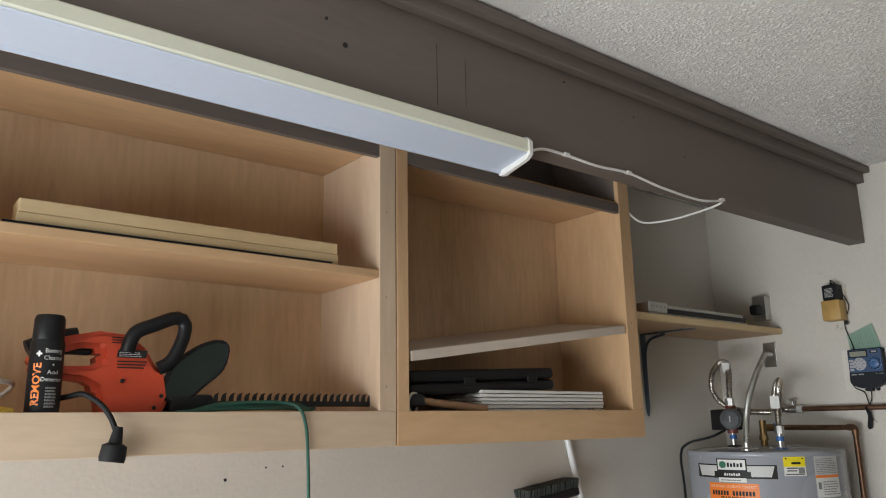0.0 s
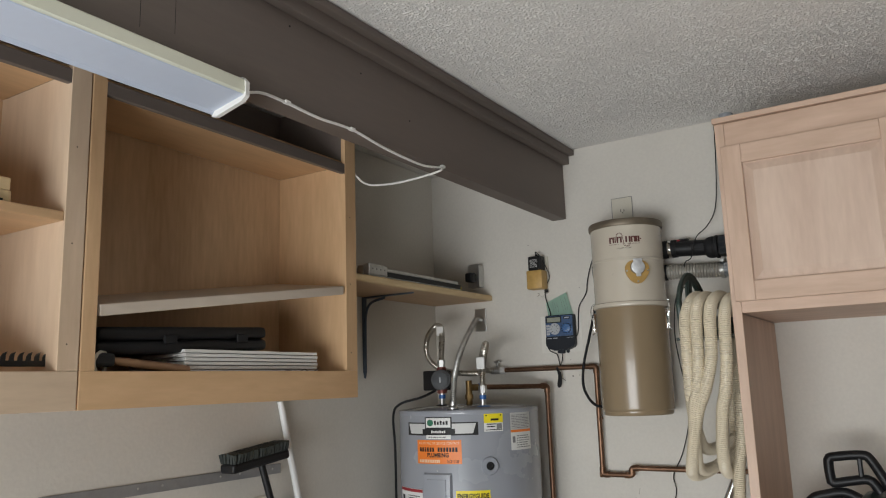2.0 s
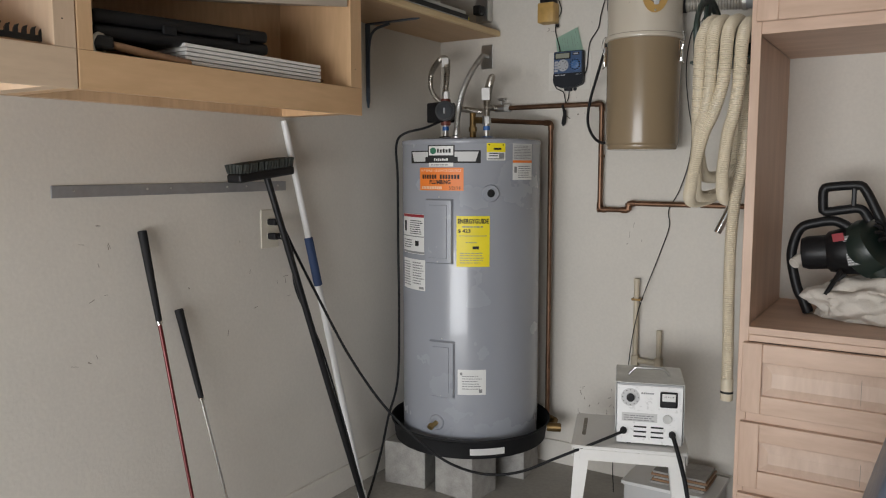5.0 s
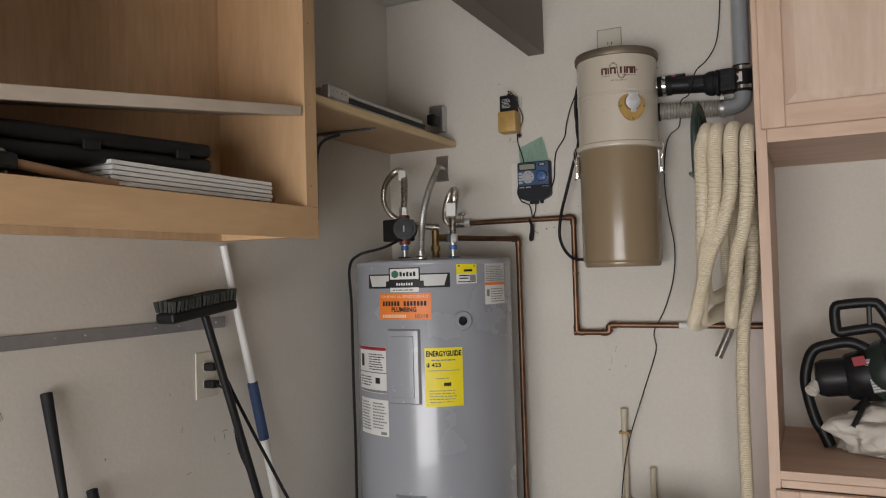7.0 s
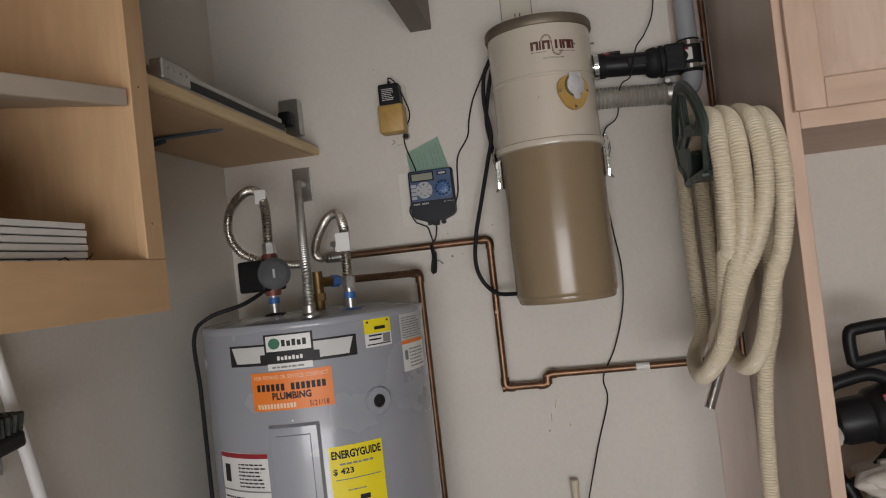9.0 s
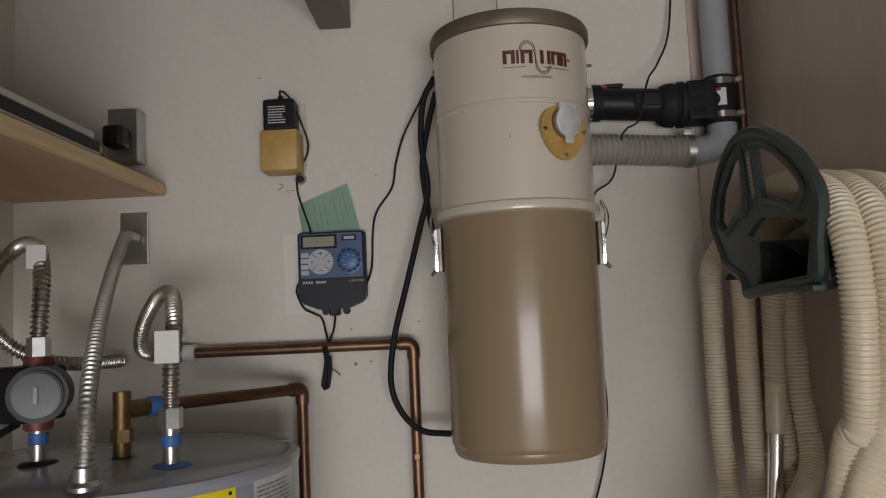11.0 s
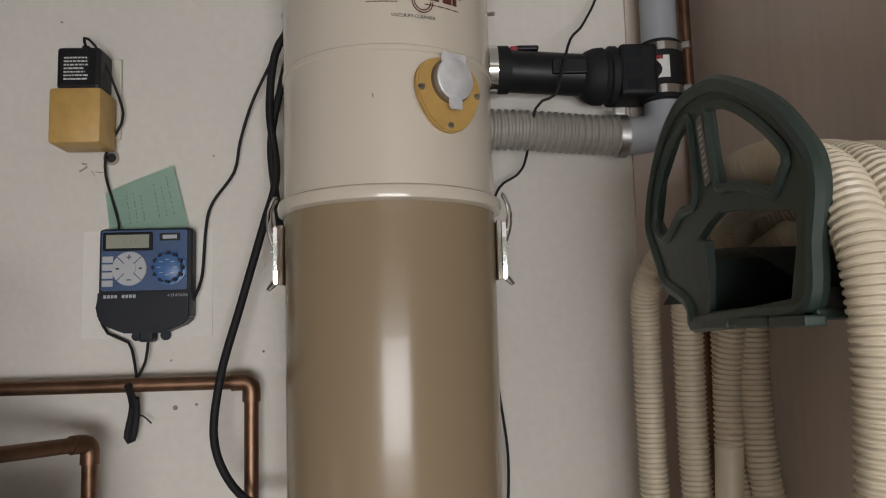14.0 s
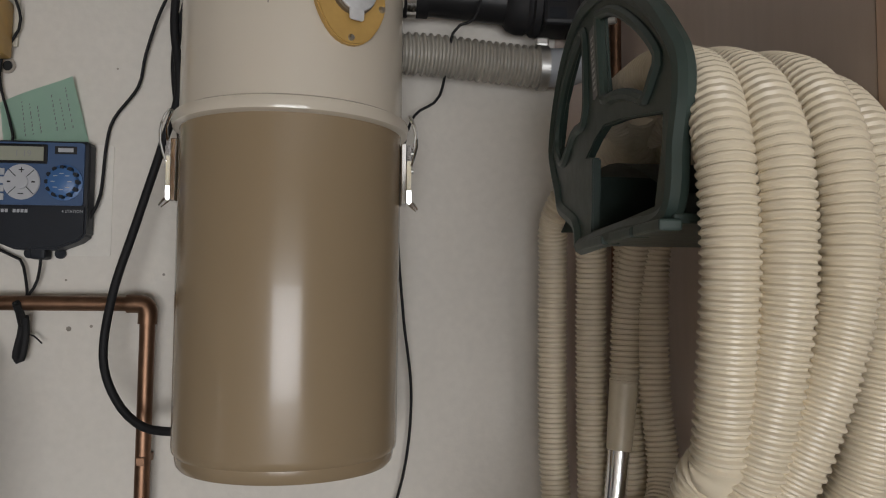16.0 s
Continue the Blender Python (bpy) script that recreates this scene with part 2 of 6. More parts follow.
def rod(p, q, r, seg=16, r2=None, bm=None, bevel=0.0):
    """A round bar from p to q."""
    bm = bm or B()
    p, q = Vector(p), Vector(q)
    t = B()
    bmesh.ops.create_cone(t, cap_ends=True, segments=seg, radius1=r, radius2=r if r2 is None else r2, depth=(q - p).length)
    if bevel:
        rim = [e for e in t.edges if len(e.link_faces) == 2 and any(len(f.verts) > 4 for f in e.link_faces)]
        bmesh.ops.bevel(t, geom=rim, offset=bevel, segments=2, affect="EDGES")
    m = Matrix.Translation((p + q) / 2) @ (q - p).to_track_quat("Z", "Y").to_matrix().to_4x4()
    return merge(bm, t, m)


def lathe(c, prof, seg=48, bm=None, m=None):
    """Turns a profile of (radius, height) round the upright through c."""
    bm = bm or B()
    t = B()
    rings = []
    for r, z in prof:
        rings.append([t.verts.new((max(r, 1e-4) * math.cos(2 * math.pi * i / seg), max(r, 1e-4) * math.sin(2 * math.pi * i / seg), z)) for i in range(seg)])
    for a, b in zip(rings, rings[1:]):
        for i in range(seg):
            t.faces.new((a[i], a[(i + 1) % seg], b[(i + 1) % seg], b[i]))
    t.faces.new(rings[0][::-1])
    t.faces.new(rings[-1])
    return merge(bm, t, (Matrix.Translation(c) if m is None else m))


def smooth_line(pts, step=0.012):
    """Points along a curve through pts, evenly spaced."""
    p = [Vector(a) for a in pts]
    p = [p[0] * 2 - p[1]] + p + [p[-1] * 2 - p[-2]]
    out = []
    for i in range(1, len(p) - 2):
        a, b, c, d = p[i - 1:i + 3]
        n = max(2, int((c - b).length / step))
        for j in range(n):
            t = j / n
            out.append(0.5 * ((2 * b) + (c - a) * t + (2 * a - 5 * b + 4 * c - d) * t * t + (3 * b - a - 3 * c + d) * t ** 3))
    out.append(p[-2])
    return out


def tube(pts, r, seg=10, step=0.012, bm=None, rib=0.0, depth=0.0, curve=True):
    """A tube along a curve; with rib (metres between ribs) and depth it is corrugated."""
    bm = bm or B()
    line = smooth_line(pts, min(step, rib / 4) if rib else step) if curve else [Vector(a) for a in pts]
    if rib:
        gaps = [0.0]
        for a, b in zip(line, line[1:]):
            gaps.append(gaps[-1] + (b - a).length)
        total, samples, k = gaps[-1], [], 0
        n = max(4, int(total / (rib / 4)))
        for i in range(n + 1):
            s = total * i / n
            while k < len(gaps) - 2 and gaps[k + 1] < s:
                k += 1
            u = (s - gaps[k]) / max(1e-9, gaps[k + 1] - gaps[k])
            samples.append(line[k].lerp(line[k + 1], u))
        line = samples
    up, rings = Vector((0.37, 0.21, 0.9)), []
    for i, c in enumerate(line):
        d = (line[min(i + 1, len(line) - 1)] - line[max(i - 1, 0)]).normalized()
        up = (up - d * up.dot(d)).normalized()
        side = d.cross(up)
        rr = r - (depth if rib and i % 4 in (0, 3) else 0.0)
        rings.append([bm.verts.new(c + rr * (math.cos(2 * math.pi * j / seg) * up + math.sin(2 * math.pi * j / seg) * side)) for j in range(seg)])
    for a, b in zip(rings, rings[1:]):
        for j in range(seg):
            bm.faces.new((a[j], a[(j + 1) % seg], b[(j + 1) % seg], b[j]))
    bm.faces.new(rings[0][::-1])
    bm.faces.new(rings[-1])
    return bm


def plate(outline, thick, m, bm=None, bevel=0.0, holes=()):
    """A flat piece: an outline in its own x and y, made thick along its z, placed by the matrix m."""
    bm = bm or B()
    t = B()
    loops = [outline, *holes]
    edges = []
    for loop in loops:
        vs = [t.verts.new((x, y, 0)) for x, y in loop]
        edges += [t.edges.new((vs[i], vs[(i + 1) % len(vs)])) for i in range(len(vs))]
    if holes:
        bmesh.ops.triangle_fill(t, edges=edges, use_beauty=True)
    else:
        t.faces.new(t.verts[:])
    ext = bmesh.ops.extrude_face_region(t, geom=t.faces[:])
    bmesh.ops.translate(t, verts=[v for v in ext["geom"] if isinstance(v, bmesh.types.BMVert)], vec=(0, 0, thick))
    bmesh.ops.recalc_face_normals(t, faces=t.faces)
    if bevel:
        bmesh.ops.bevel(t, geom=[e for e in t.edges if e.calc_face_angle(0) > 0.6], offset=bevel, segments=2, affect="EDGES")
    return merge(bm, t, m)


def round_outline(w, h, r, n=5):
    pts = []
    for cx, cy, a in ((w / 2 - r, h / 2 - r, 0), (-w / 2 + r, h / 2 - r, 90), (-w / 2 + r, -h / 2 + r, 180), (w / 2 - r, -h / 2 + r, 270)):
        pts += [(cx + r * math.cos(radians(a + 90 * i / n)), cy + r * math.sin(radians(a + 90 * i / n))) for i in range(n + 1)]
    return pts


def on_cylinder(c, R, deg, z):
    """Maps (u, v) metres onto an upright cylinder, round the line at deg, height z."""
    def go(u, v):
        a = radians(deg) + u / R
        return Vector((c[0] + R * math.cos(a), c[1] + R * math.sin(a), z + v))
    return go


def on_plane(o, right, up):
    o, right, up = Vector(o), Vector(right), Vector(up)
    return lambda u, v: o + right * u + up * v


def sticker(rects, go, bm=None, cell=0.012):
    """Thin flat rectangles (u0, u1, v0, v1) laid on a surface."""
    bm = bm or B()
    for u0, u1, v0, v1 in rects:
        n = max(1, int((u1 - u0) / cell))
        lo = [bm.verts.new(go(u0 + (u1 - u0) * i / n, v0)) for i in range(n + 1)]
        hi = [bm.verts.new(go(u0 + (u1 - u0) * i / n, v1)) for i in range(n + 1)]
        for i in range(n):
            bm.faces.new((lo[i], lo[i + 1], hi[i + 1], hi[i]))
    return bm


def words(text, height, go, bm=None, width=None, bold=0.0):
    """Lettering in the built-in font, laid on a surface, centred on its middle."""
    bm = bm or B()
    cu = bpy.data.curves.new("text", "FONT")
    cu.body, cu.size, cu.align_x, cu.align_y, cu.resolution_u, cu.offset = text, height / 0.72, "CENTER", "CENTER", 2, bold * height
    tmp = bpy.data.objects.new("text", cu)
    scene.collection.objects.link(tmp)
    me = bpy.data.meshes.new_from_object(tmp.evaluated_get(bpy.context.evaluated_depsgraph_get()))
    bpy.data.objects.remove(tmp)
    bpy.data.curves.remove(cu)
    xs = [v.co.x for v in me.vertices]
    k = width / (max(xs) - min(xs)) if width else 1.0
    for v in me.vertices:
        v.co = go(v.co.x * k, v.co.y)
    bm.from_mesh(me)
    bpy.data.meshes.remove(me)
    return bm


def scribble(u0, u1, v0, v1, rows, seed, fill=0.62):
    """Bars in place of small print: rows of words between u0 and u1."""
    rnd, out = random.Random(seed), []
    h = (v1 - v0) / rows
    for i in range(rows):
        u, end = u0, u1 - rnd.random() * (u1 - u0) * 0.25
        while u < end:
            w = min(end - u, (u1 - u0) * rnd.uniform(0.06, 0.2))
            out.append((u, u + w, v0 + h * i, v0 + h * (i + fill)))
            u += w + (u1 - u0) * 0.03
    return out


def screw(p, d, r, parent, material=STEEL, name="screw"):
    p, d = Vector(p), Vector(d).normalized()
    return part(name, rod(p - d * 0.002, p + d * r * 0.5, r, 10, r * 0.6), material, parent, smooth=True)

# ---- the setting ----
FL, CE = 0.04, 2.765  # floor and ceiling heights
W, D = 5.4, -5.6      # the garage's width and depth


def setting(name, bm, material, label, category):
    return solo(name, bm, material, label, category, kind="structure")


setting("ground", box(-300, 300, -300, 300, -0.30, -0.06), GRASS, "flat lawn that reaches the horizon outside the garage", "ground")
setting("driveway", box(0.3, 5.2, -14, D - 0.13, -0.058, 0.03), DRIVE, "light grey concrete driveway outside the open garage door", "driveway")
setting("floor", box(-0.12, W + 0.12, D - 0.12, 0.12, -0.056, FL), FLOOR, "dusty stained grey concrete garage floor", "floor")
wall_west = setting("wall_west", box(-0.12, 0, D, 0, FL, CE), WALL, "off-white painted wall with scuffs and marks", "wall")
wall_north = setting("wall_north", box(-0.12, W + 0.12, 0, 0.12, FL, CE), WALL, "off-white painted wall with patched plaster and scuffs", "wall")
# east and south walls: added out of view, kept dark to limit bounced light
setting("wall_east", box(W, W + 0.12, D, 0, FL, CE), PLAINWALL, "unseen plain brown wall", "wall")
bm = box(-0.12, 0.10, D - 0.12, D, FL, CE)
box(2.95, W + 0.12, D - 0.12, D, FL, CE, bm=bm)
box(0.10, 2.95, D - 0.12, D, 2.25, CE, bm=bm)
setting("wall_south", bm, PLAINWALL, "unseen plain brown wall with an open garage doorway", "wall")


def ceiling():
    """A sprayed ceiling: fine lumps over a grid that is closer where it is seen near."""
    bm = B()
    nx, ny = 540, 600
    x0, x1, y0, y1 = 0.76, 2.66, -2.1, 0.0
    grid = []
    for j in range(ny + 1):
        row = []
        for i in range(nx + 1):
            x, y = x0 + (x1 - x0) * i / nx, y0 + (y1 - y0) * j / ny
            edge = 0 if i in (0, nx) or j in (0, ny) else 1
            h = noise.noise((x * 135, y * 135, 3.1)) * 0.8 + noise.noise((x * 47, y * 47, 7.7)) * 0.25
            row.append(bm.verts.new((x, y, CE - edge * max(0.0, h) * 0.0062)))
        grid.append(row)
    for j in range(ny):
        for i in range(nx):
            bm.faces.new((grid[j][i], grid[j][i + 1], grid[j + 1][i + 1], grid[j + 1][i]))
    box(-0.12, W + 0.12, D - 0.12, 0.12, CE + 0.003, CE + 0.12, bm=bm)
    return bm


setting("ceiling", ceiling(), CEIL, "off-white sprayed popcorn ceiling", "ceiling")

beam = thing("beam", (0.72, -2.8, 2.43), "dark brown painted wooden ceiling beam with moulding", "beam", kind="structure")
part("beam_body", box(0.687, 0.757, D + 0.01, -0.004, 2.43, CE - 0.003, 0.003), BEAM, beam)
part("moulding", box(0.7575, 0.790, D + 0.01, -0.004, 2.693, CE - 0.004, 0.004), BEAM, beam)
part("moulding", box(0.7905, 0.818, D + 0.01, -0.004, 2.733, CE - 0.005, 0.004), BEAM, beam)
for y, z, r in ((-2.61, 2.549, 0.0065), (-1.874, 2.661, 0.0035), (-2.66, 2.60, 0.004), (-1.56, 2.63, 0.003), (-1.30, 2.55, 0.003), (-2.71, 2.63, 0.003)):
    part("nail_hole", rod((0.7565, y, z), (0.7585, y, z), r, 10), INK, beam)

for y, z0, z1, w in ((-2.343, 2.47, 2.635, 0.0005), (-2.25, 2.49, 2.62, 0.0004)):
    part("crack", box(0.7568, 0.7576, y - w, y + w, z0, z1), INK, beam)

bb = thing("baseboard", (0.0, -0.6, FL), "scuffed painted baseboard along the walls", "baseboard", kind="structure")
part("board", box(0.001, 0.014, -4.2, -0.001, FL, 0.15, 0.003), WALL, bb)
part("board", box(0.015, 1.57, -0.014, -0.001, FL, 0.15, 0.003), WALL, bb)


setting("trim", box(1.492, 1.6005, -0.006, -0.0005, 0.15, CE - 0.004, 0.001), SIDE, "taupe strip on the wall in the corner beside the tall cabinet", "trim")


def marks(parent, seed, n, spots):
    """Small scuffs and chips on a wall."""
    rnd = random.Random(seed)
    bm = B()
    for o, right, w, h in spots:
        for _ in range(n):
            u, v = rnd.uniform(-w, w), rnd.uniform(-h, h)
            a, l, t = rnd.uniform(-0.6, 0.6) + 1.57 * (rnd.random() < 0.6), rnd.uniform(0.003, 0.014), rnd.uniform(0.0008, 0.002)
            r, up = Vector(right), Vector((0, 0, 1))
            e1, e2 = r * math.cos(a) + up * math.sin(a), up * math.cos(a) - r * math.sin(a)
            c = Vector(o) + r * u + up * v
            q = [bm.verts.new(c + e1 * l * i + e2 * t * j * rnd.uniform(0.5, 1.4)) for i, j in ((-1, -1), (1, -1), (1, 1), (-1, 1))]
            bm.faces.new(q)
    part("scuff", bm, SMUDGE, parent)


marks(wall_west, 3, 5, [((0.0015, -1.95, 1.22), (0, 1, 0), 0.06, 0.07), ((0.0015, -2.0, 0.95), (0, 1, 0), 0.12, 0.12), ((0.0015, -1.15, 1.02), (0, 1, 0), 0.06, 0.07), ((0.0015, -1.55, 1.1), (0, 1, 0), 0.3, 0.3)])
for x, z, r in ((0.742, 1.696, 0.004), (0.775, 1.70, 0.0025), (0.79, 1.74, 0.002), (0.735, 1.77, 0.0018), (0.88, 1.78, 0.0022), (0.80, 2.10, 0.0016), (0.55, 2.33, 0.002)):
    part("chip", rod((x, -0.0003, z), (x, -0.0012, z), r, 7), SMUDGE, wall_north)
for y, z, r in ((-2.533, 1.554, 0.005), (-2.356, 1.583, 0.003), (-2.41, 1.582, 0.003)):
    part("nail_hole", rod((0.0003, y, z), (0.0014, y, z), r, 8), INK, wall_west)
marks(wall_north, 21, 14, [((0.86, -0.0015, 0.34), (1, 0, 0), 0.09, 0.10), ((0.95, -0.0015, 0.27), (1, 0, 0), 0.10, 0.06)])
marks(wall_north, 4, 4, [((0.82, -0.0015, 0.40), (1, 0, 0), 0.08, 0.12), ((1.05, -0.0015, 1.15), (1, 0, 0), 0.12, 0.1), ((0.62, -0.0015, 2.09), (1, 0, 0), 0.03, 0.02)])
part("paint_patch", plate(round_outline(0.205, 0.172, 0.004), 0.0015, Matrix.Translation((0.697, -0.0001, 1.893)) @ Matrix.Rotation(radians(90), 4, "X")), PATCH, wall_north)

# ---- open wall cabinets on the west wall ----
X = 0.37  # their faces


def wall_cabinet(y0, y1, label, stile_l, stile_r, rail_mat, stile_mat, in_mat, shelf=None):
    t = thing("wall_cabinet", (X / 2, (y0 + y1) / 2, 1.64), label, "cabinet", "open wall cabinets")
    for a, b in ((y0 + 0.001, y0 + stile_l - 0.002), (y1 - stile_r + 0.002, y1 - 0.001)):
        part("side_panel", box(0.0345, X - 0.019, a, b, 1.645, 2.497), in_mat, t)
        part("upper_side", box(0.0345, X - 0.019, a, b, 2.5175, CE - 0.005), BEAM, t, "brown painted upper side")
    part("back_panel", box(0.002, 0.034, y0 + 0.001, y1 - 0.001, 1.645, 2.497), BIRCH_BACK, t)
    part("upper_back", box(0.002, 0.034, y0 + 0.001, y1 - 0.001, 2.5175, CE - 0.005), BEAM, t, "brown upper back")
    part("bottom_panel", box(0.0345, X - 0.019, y0 + stile_l, y1 - stile_r, 1.70, 1.718), BIRCH_H, t)
    part("top_panel", box(0.0345, X - 0.019, y0 + stile_l - 0.0015, y1 - stile_r + 0.0015, 2.4975, 2.517), BIRCH_H, t)
    part("top_rail", box(X - 0.0186, X - 0.001, y0 + stile_l + 0.0005, y1 - stile_r - 0.0005, 2.466, 2.503, 0.001), BEAM, t, "brown painted top rail")
    part("bottom_rail", box(X - 0.0188, X, y0 + 0.001, y1 - 0.001, 1.64, 1.735, 0.0015), rail_mat, t)
    part("stile", box(X - 0.0187, X, y0 + 0.001, y0 + stile_l, 1.7355, 2.64, 0.0015), stile_mat, t)
    part("stile", box(X - 0.0187, X, y1 - stile_r, y1 - 0.001, 1.7355, 2.64, 0.0015), stile_mat, t)
    for z in (1.80, 2.05, 2.3):
        part("pin_hole", rod((X - 0.001, y1 - stile_r * 0.6, z), (X + 0.0006, y1 - stile_r * 0.6, z), 0.002, 8), INK, t)
    if shelf:
        part("shelf", box(0.035, X - 0.003, y0 + stile_l, y1 - stile_r - 0.001, shelf, shelf + 0.024, 0.002), BIRCH_H, t)
    return t


wall_cabinet(-4.1, -2.201, "open birch wall cabinet with one shelf and no doors", 0.045, 0.056, BIRCH_RAIL, BIRCH_PALE, BIRCH_PALE, 2.104)
wall_cabinet(-2.199, -1.108, "open birch wall cabinet holding a loose tilted shelf", 0.042, 0.062, BIRCH_H, BIRCH_V, BIRCH_V)
m = Matrix.Translation((0.205, -1.667, 1.976)) @ Matrix.Rotation(radians(8.0), 4, "X") @ Matrix.Rotation(radians(7.0), 4, "Y")
ls = thing("loose_shelf", (0.205, -1.667, 1.93), "pale loose shelf board lying tilted in the cabinet", "shelf")
for nm, x0, x1 in (("board", -0.164, 0.157), ("front_edge", 0.1572, 0.164)):
    bm = box(x0, x1, -0.4875, 0.4875, -0.015, 0.015, 0.0015, seg=1)
    bmesh.ops.transform(bm, matrix=m, verts=bm.verts)
    part(nm, bm, MELAMINE, ls)

# corner shelf and its bracket
cs2 = thing("corner_shelf", (0.17, -0.55, 2.077), "plywood corner shelf with a rounded pale front edge", "shelf")
part("board", box(0.003, 0.3215, -1.105, -0.004, 2.077, 2.103, 0.001), SHELFPLY, cs2)
part("front_edge", box(0.322, 0.342, -1.105, -0.004, 2.076, 2.104, 0.007, seg=3), PINE, cs2, "rounded pale edging")
br = thing("shelf_bracket", (0.02, -0.6, 1.714), "blue-grey painted steel shelf bracket on the wall", "bracket")
part("upright", plate([(-0.016, 0), (0.016, 0), (0.012, -0.33), (0.004, -0.362), (-0.004, -0.362), (-0.012, -0.33)], 0.006, Matrix.Translation((0.002, -0.6, 2.076)) @ Matrix(((0, 0, 1, 0), (1, 0, 0, 0), (0, 1, 0, 0), (0, 0, 0, 1))), bevel=0.002), BRACKET, br)
part("arm", plate([(0.008, -0.016), (0.25, -0.012), (0.28, 0), (0.25, 0.012), (0.008, 0.016)], 0.005, Matrix.Translation((0.002, -0.6, 2.071)), bevel=0.0015), BRACKET, br)
part("brace", tube([(0.008, -0.6, 1.80), (0.012, -0.6, 1.98), (0.04, -0.6, 2.045), (0.12, -0.6, 2.066)], 0.006, 8), BRACKET, br, smooth=True)

# metal rails on the corner shelf
for x0, y0, l in ((0.322, -0.99, 0.69), (0.275, -0.97, 0.62)):
    t = thing("drawer_slide", (x0, y0 + l / 2, 2.104), "galvanised steel drawer slide lying on the shelf", "rail", "drawer slides")
    part("channel", box(x0 - 0.016, x0 + 0.016, y0, y0 + l, 2.1045, 2.108, 0.0008), GALV, t)
    part("channel_side", box(x0 + 0.013, x0 + 0.016, y0 + 0.12, y0 + l, 2.1082, 2.128, 0.0008), INK, t, "dark lower rail")
    part("channel_side", box(x0 - 0.016, x0 - 0.013, y0, y0 + l, 2.1082, 2.140, 0.0008), GALV, t)
    part("inner_slide", box(x0 - 0.012, x0 + 0.0155, y0 + 0.12, y0 + l - 0.02, 2.1285, 2.142, 0.003), GALV, t)
    eb = part("end_block", box(x0 - 0.012, x0 + 0.018, y0, y0 + 0.118, 2.1084, 2.152, 0.004), GALV, t)
    for k in range(4):
        screw((x0 + 0.018, y0 + 0.02 + 0.026 * k, 2.132), (1, 0, 0), 0.004, eb, GREYINK, name="rivet")
    part("latch_clip", box(x0 - 0.008, x0 + 0.014, y0 + l - 0.018, y0 + l + 0.012, 2.1086, 2.122, 0.003), YELLOW, t, "small yellow plastic clip")

# ---- shop light under the beam ----
lamp = thing("shop_light", (0.72, -3.3, 2.40), "white two-part fluorescent shop light, switched off, fixed under the beam", "ceiling lamp")
LY0, LY1 = -5.0, -2.075


def strip(profile, y0, y1):
    bm = B()
    a = [bm.verts.new((x, y0, z)) for x, z in profile]
    b = [bm.verts.new((x, y1, z)) for x, z in profile]
    n = len(profile)
    for i in range(n):
        bm.faces.new((a[i], a[(i + 1) % n], b[(i + 1) % n], b[i]))
    bm.faces.new(a[::-1])
    bm.faces.new(b)
    return bm


part("housing", strip([(0.74, 2.429), (0.79, 2.433), (0.80, 2.426), (0.802, 2.396), (0.795, 2.391), (0.74, 2.416)], LY0, LY1), TUBEWHITE, lamp)
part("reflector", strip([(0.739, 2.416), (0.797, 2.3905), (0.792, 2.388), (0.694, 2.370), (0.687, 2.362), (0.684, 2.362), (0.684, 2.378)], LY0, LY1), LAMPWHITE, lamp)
part("end_cap", strip([(0.74, 2.436), (0.792, 2.436), (0.805, 2.422), (0.805, 2.386), (0.79, 2.374), (0.70, 2.354), (0.684, 2.357), (0.681, 2.38)], LY1, LY1 + 0.012), WHITE, lamp)
screw((0.706, LY1 + 0.013, 2.367), (0, 1, 0), 0.006, lamp)
cable = thing("lamp_cable", (0.765, -1.5, 2.43), "white lamp cable stapled along the beam's lower edge", "cable")
part("wire", tube([(0.795, -2.06, 2.40), (0.77, -1.98, 2.428), (0.763, -1.885, 2.432), (0.764, -1.76, 2.426), (0.764, -1.615, 2.432), (0.766, -1.45, 2.414), (0.766, -1.25, 2.408), (0.763, -1.11, 2.428), (0.70, -1.10, 2.418), (0.55, -1.1, 2.412), (0.42, -1.10, 2.43), (0.35, -1.098, 2.49)], 0.004, 8), WHITE, cable, smooth=True)
for y in (-1.89, -1.615, -1.11):
    part("clip", box(0.7575, 0.771, y - 0.01, y + 0.01, 2.428, 2.438, 0.002), WHITE, cable)

# ---- things in the left cabinet ----
for x0, z, l, y1, dk in ((0.27, 2.1285, 0.795, -2.378, 0), (0.268, 2.1605, 0.79, -2.380, 0)):
    bm = box(x0, x0 + 0.075, y1 - l, y1, z, z + 0.031, 0.002)
    solo("pine_plank", bm, PINE, "long pale pine plank stacked on the shelf", "plank", "stacked planks")
solo("metal_strip", box(0.346, 0.352, -3.2, -2.40, 2.129, 2.137, 0.001), INK, "thin dark metal strip lying before the planks", "strip")
solo("thin_trim", box(0.285, 0.32, -3.126, -2.765, 2.192, 2.197, 0.001), HANDLEWOOD, "thin brown trim strip lying on the planks", "trim")
tc = thing("hedge_trimmer", (0.27, -2.85, 1.718), "orange-red electric hedge trimmer with black handles and long toothed blade", "hedge trimmer")
CZ = 1.718
body = [(-0.205, 0.150), (-0.152, 0.181), (-0.114, 0.190), (-0.072, 0.199), (-0.012, 0.193), (0.028, 0.167), (0.059, 0.121), (0.083, 0.110), (0.095, 0.051), (0.069, 0.001), (-0.060, 0.001), (-0.067, 0.046), (-0.075, 0.070), (-0.10, 0.084), (-0.144, 0.089), (-0.195, 0.095), (-0.215, 0.12)]
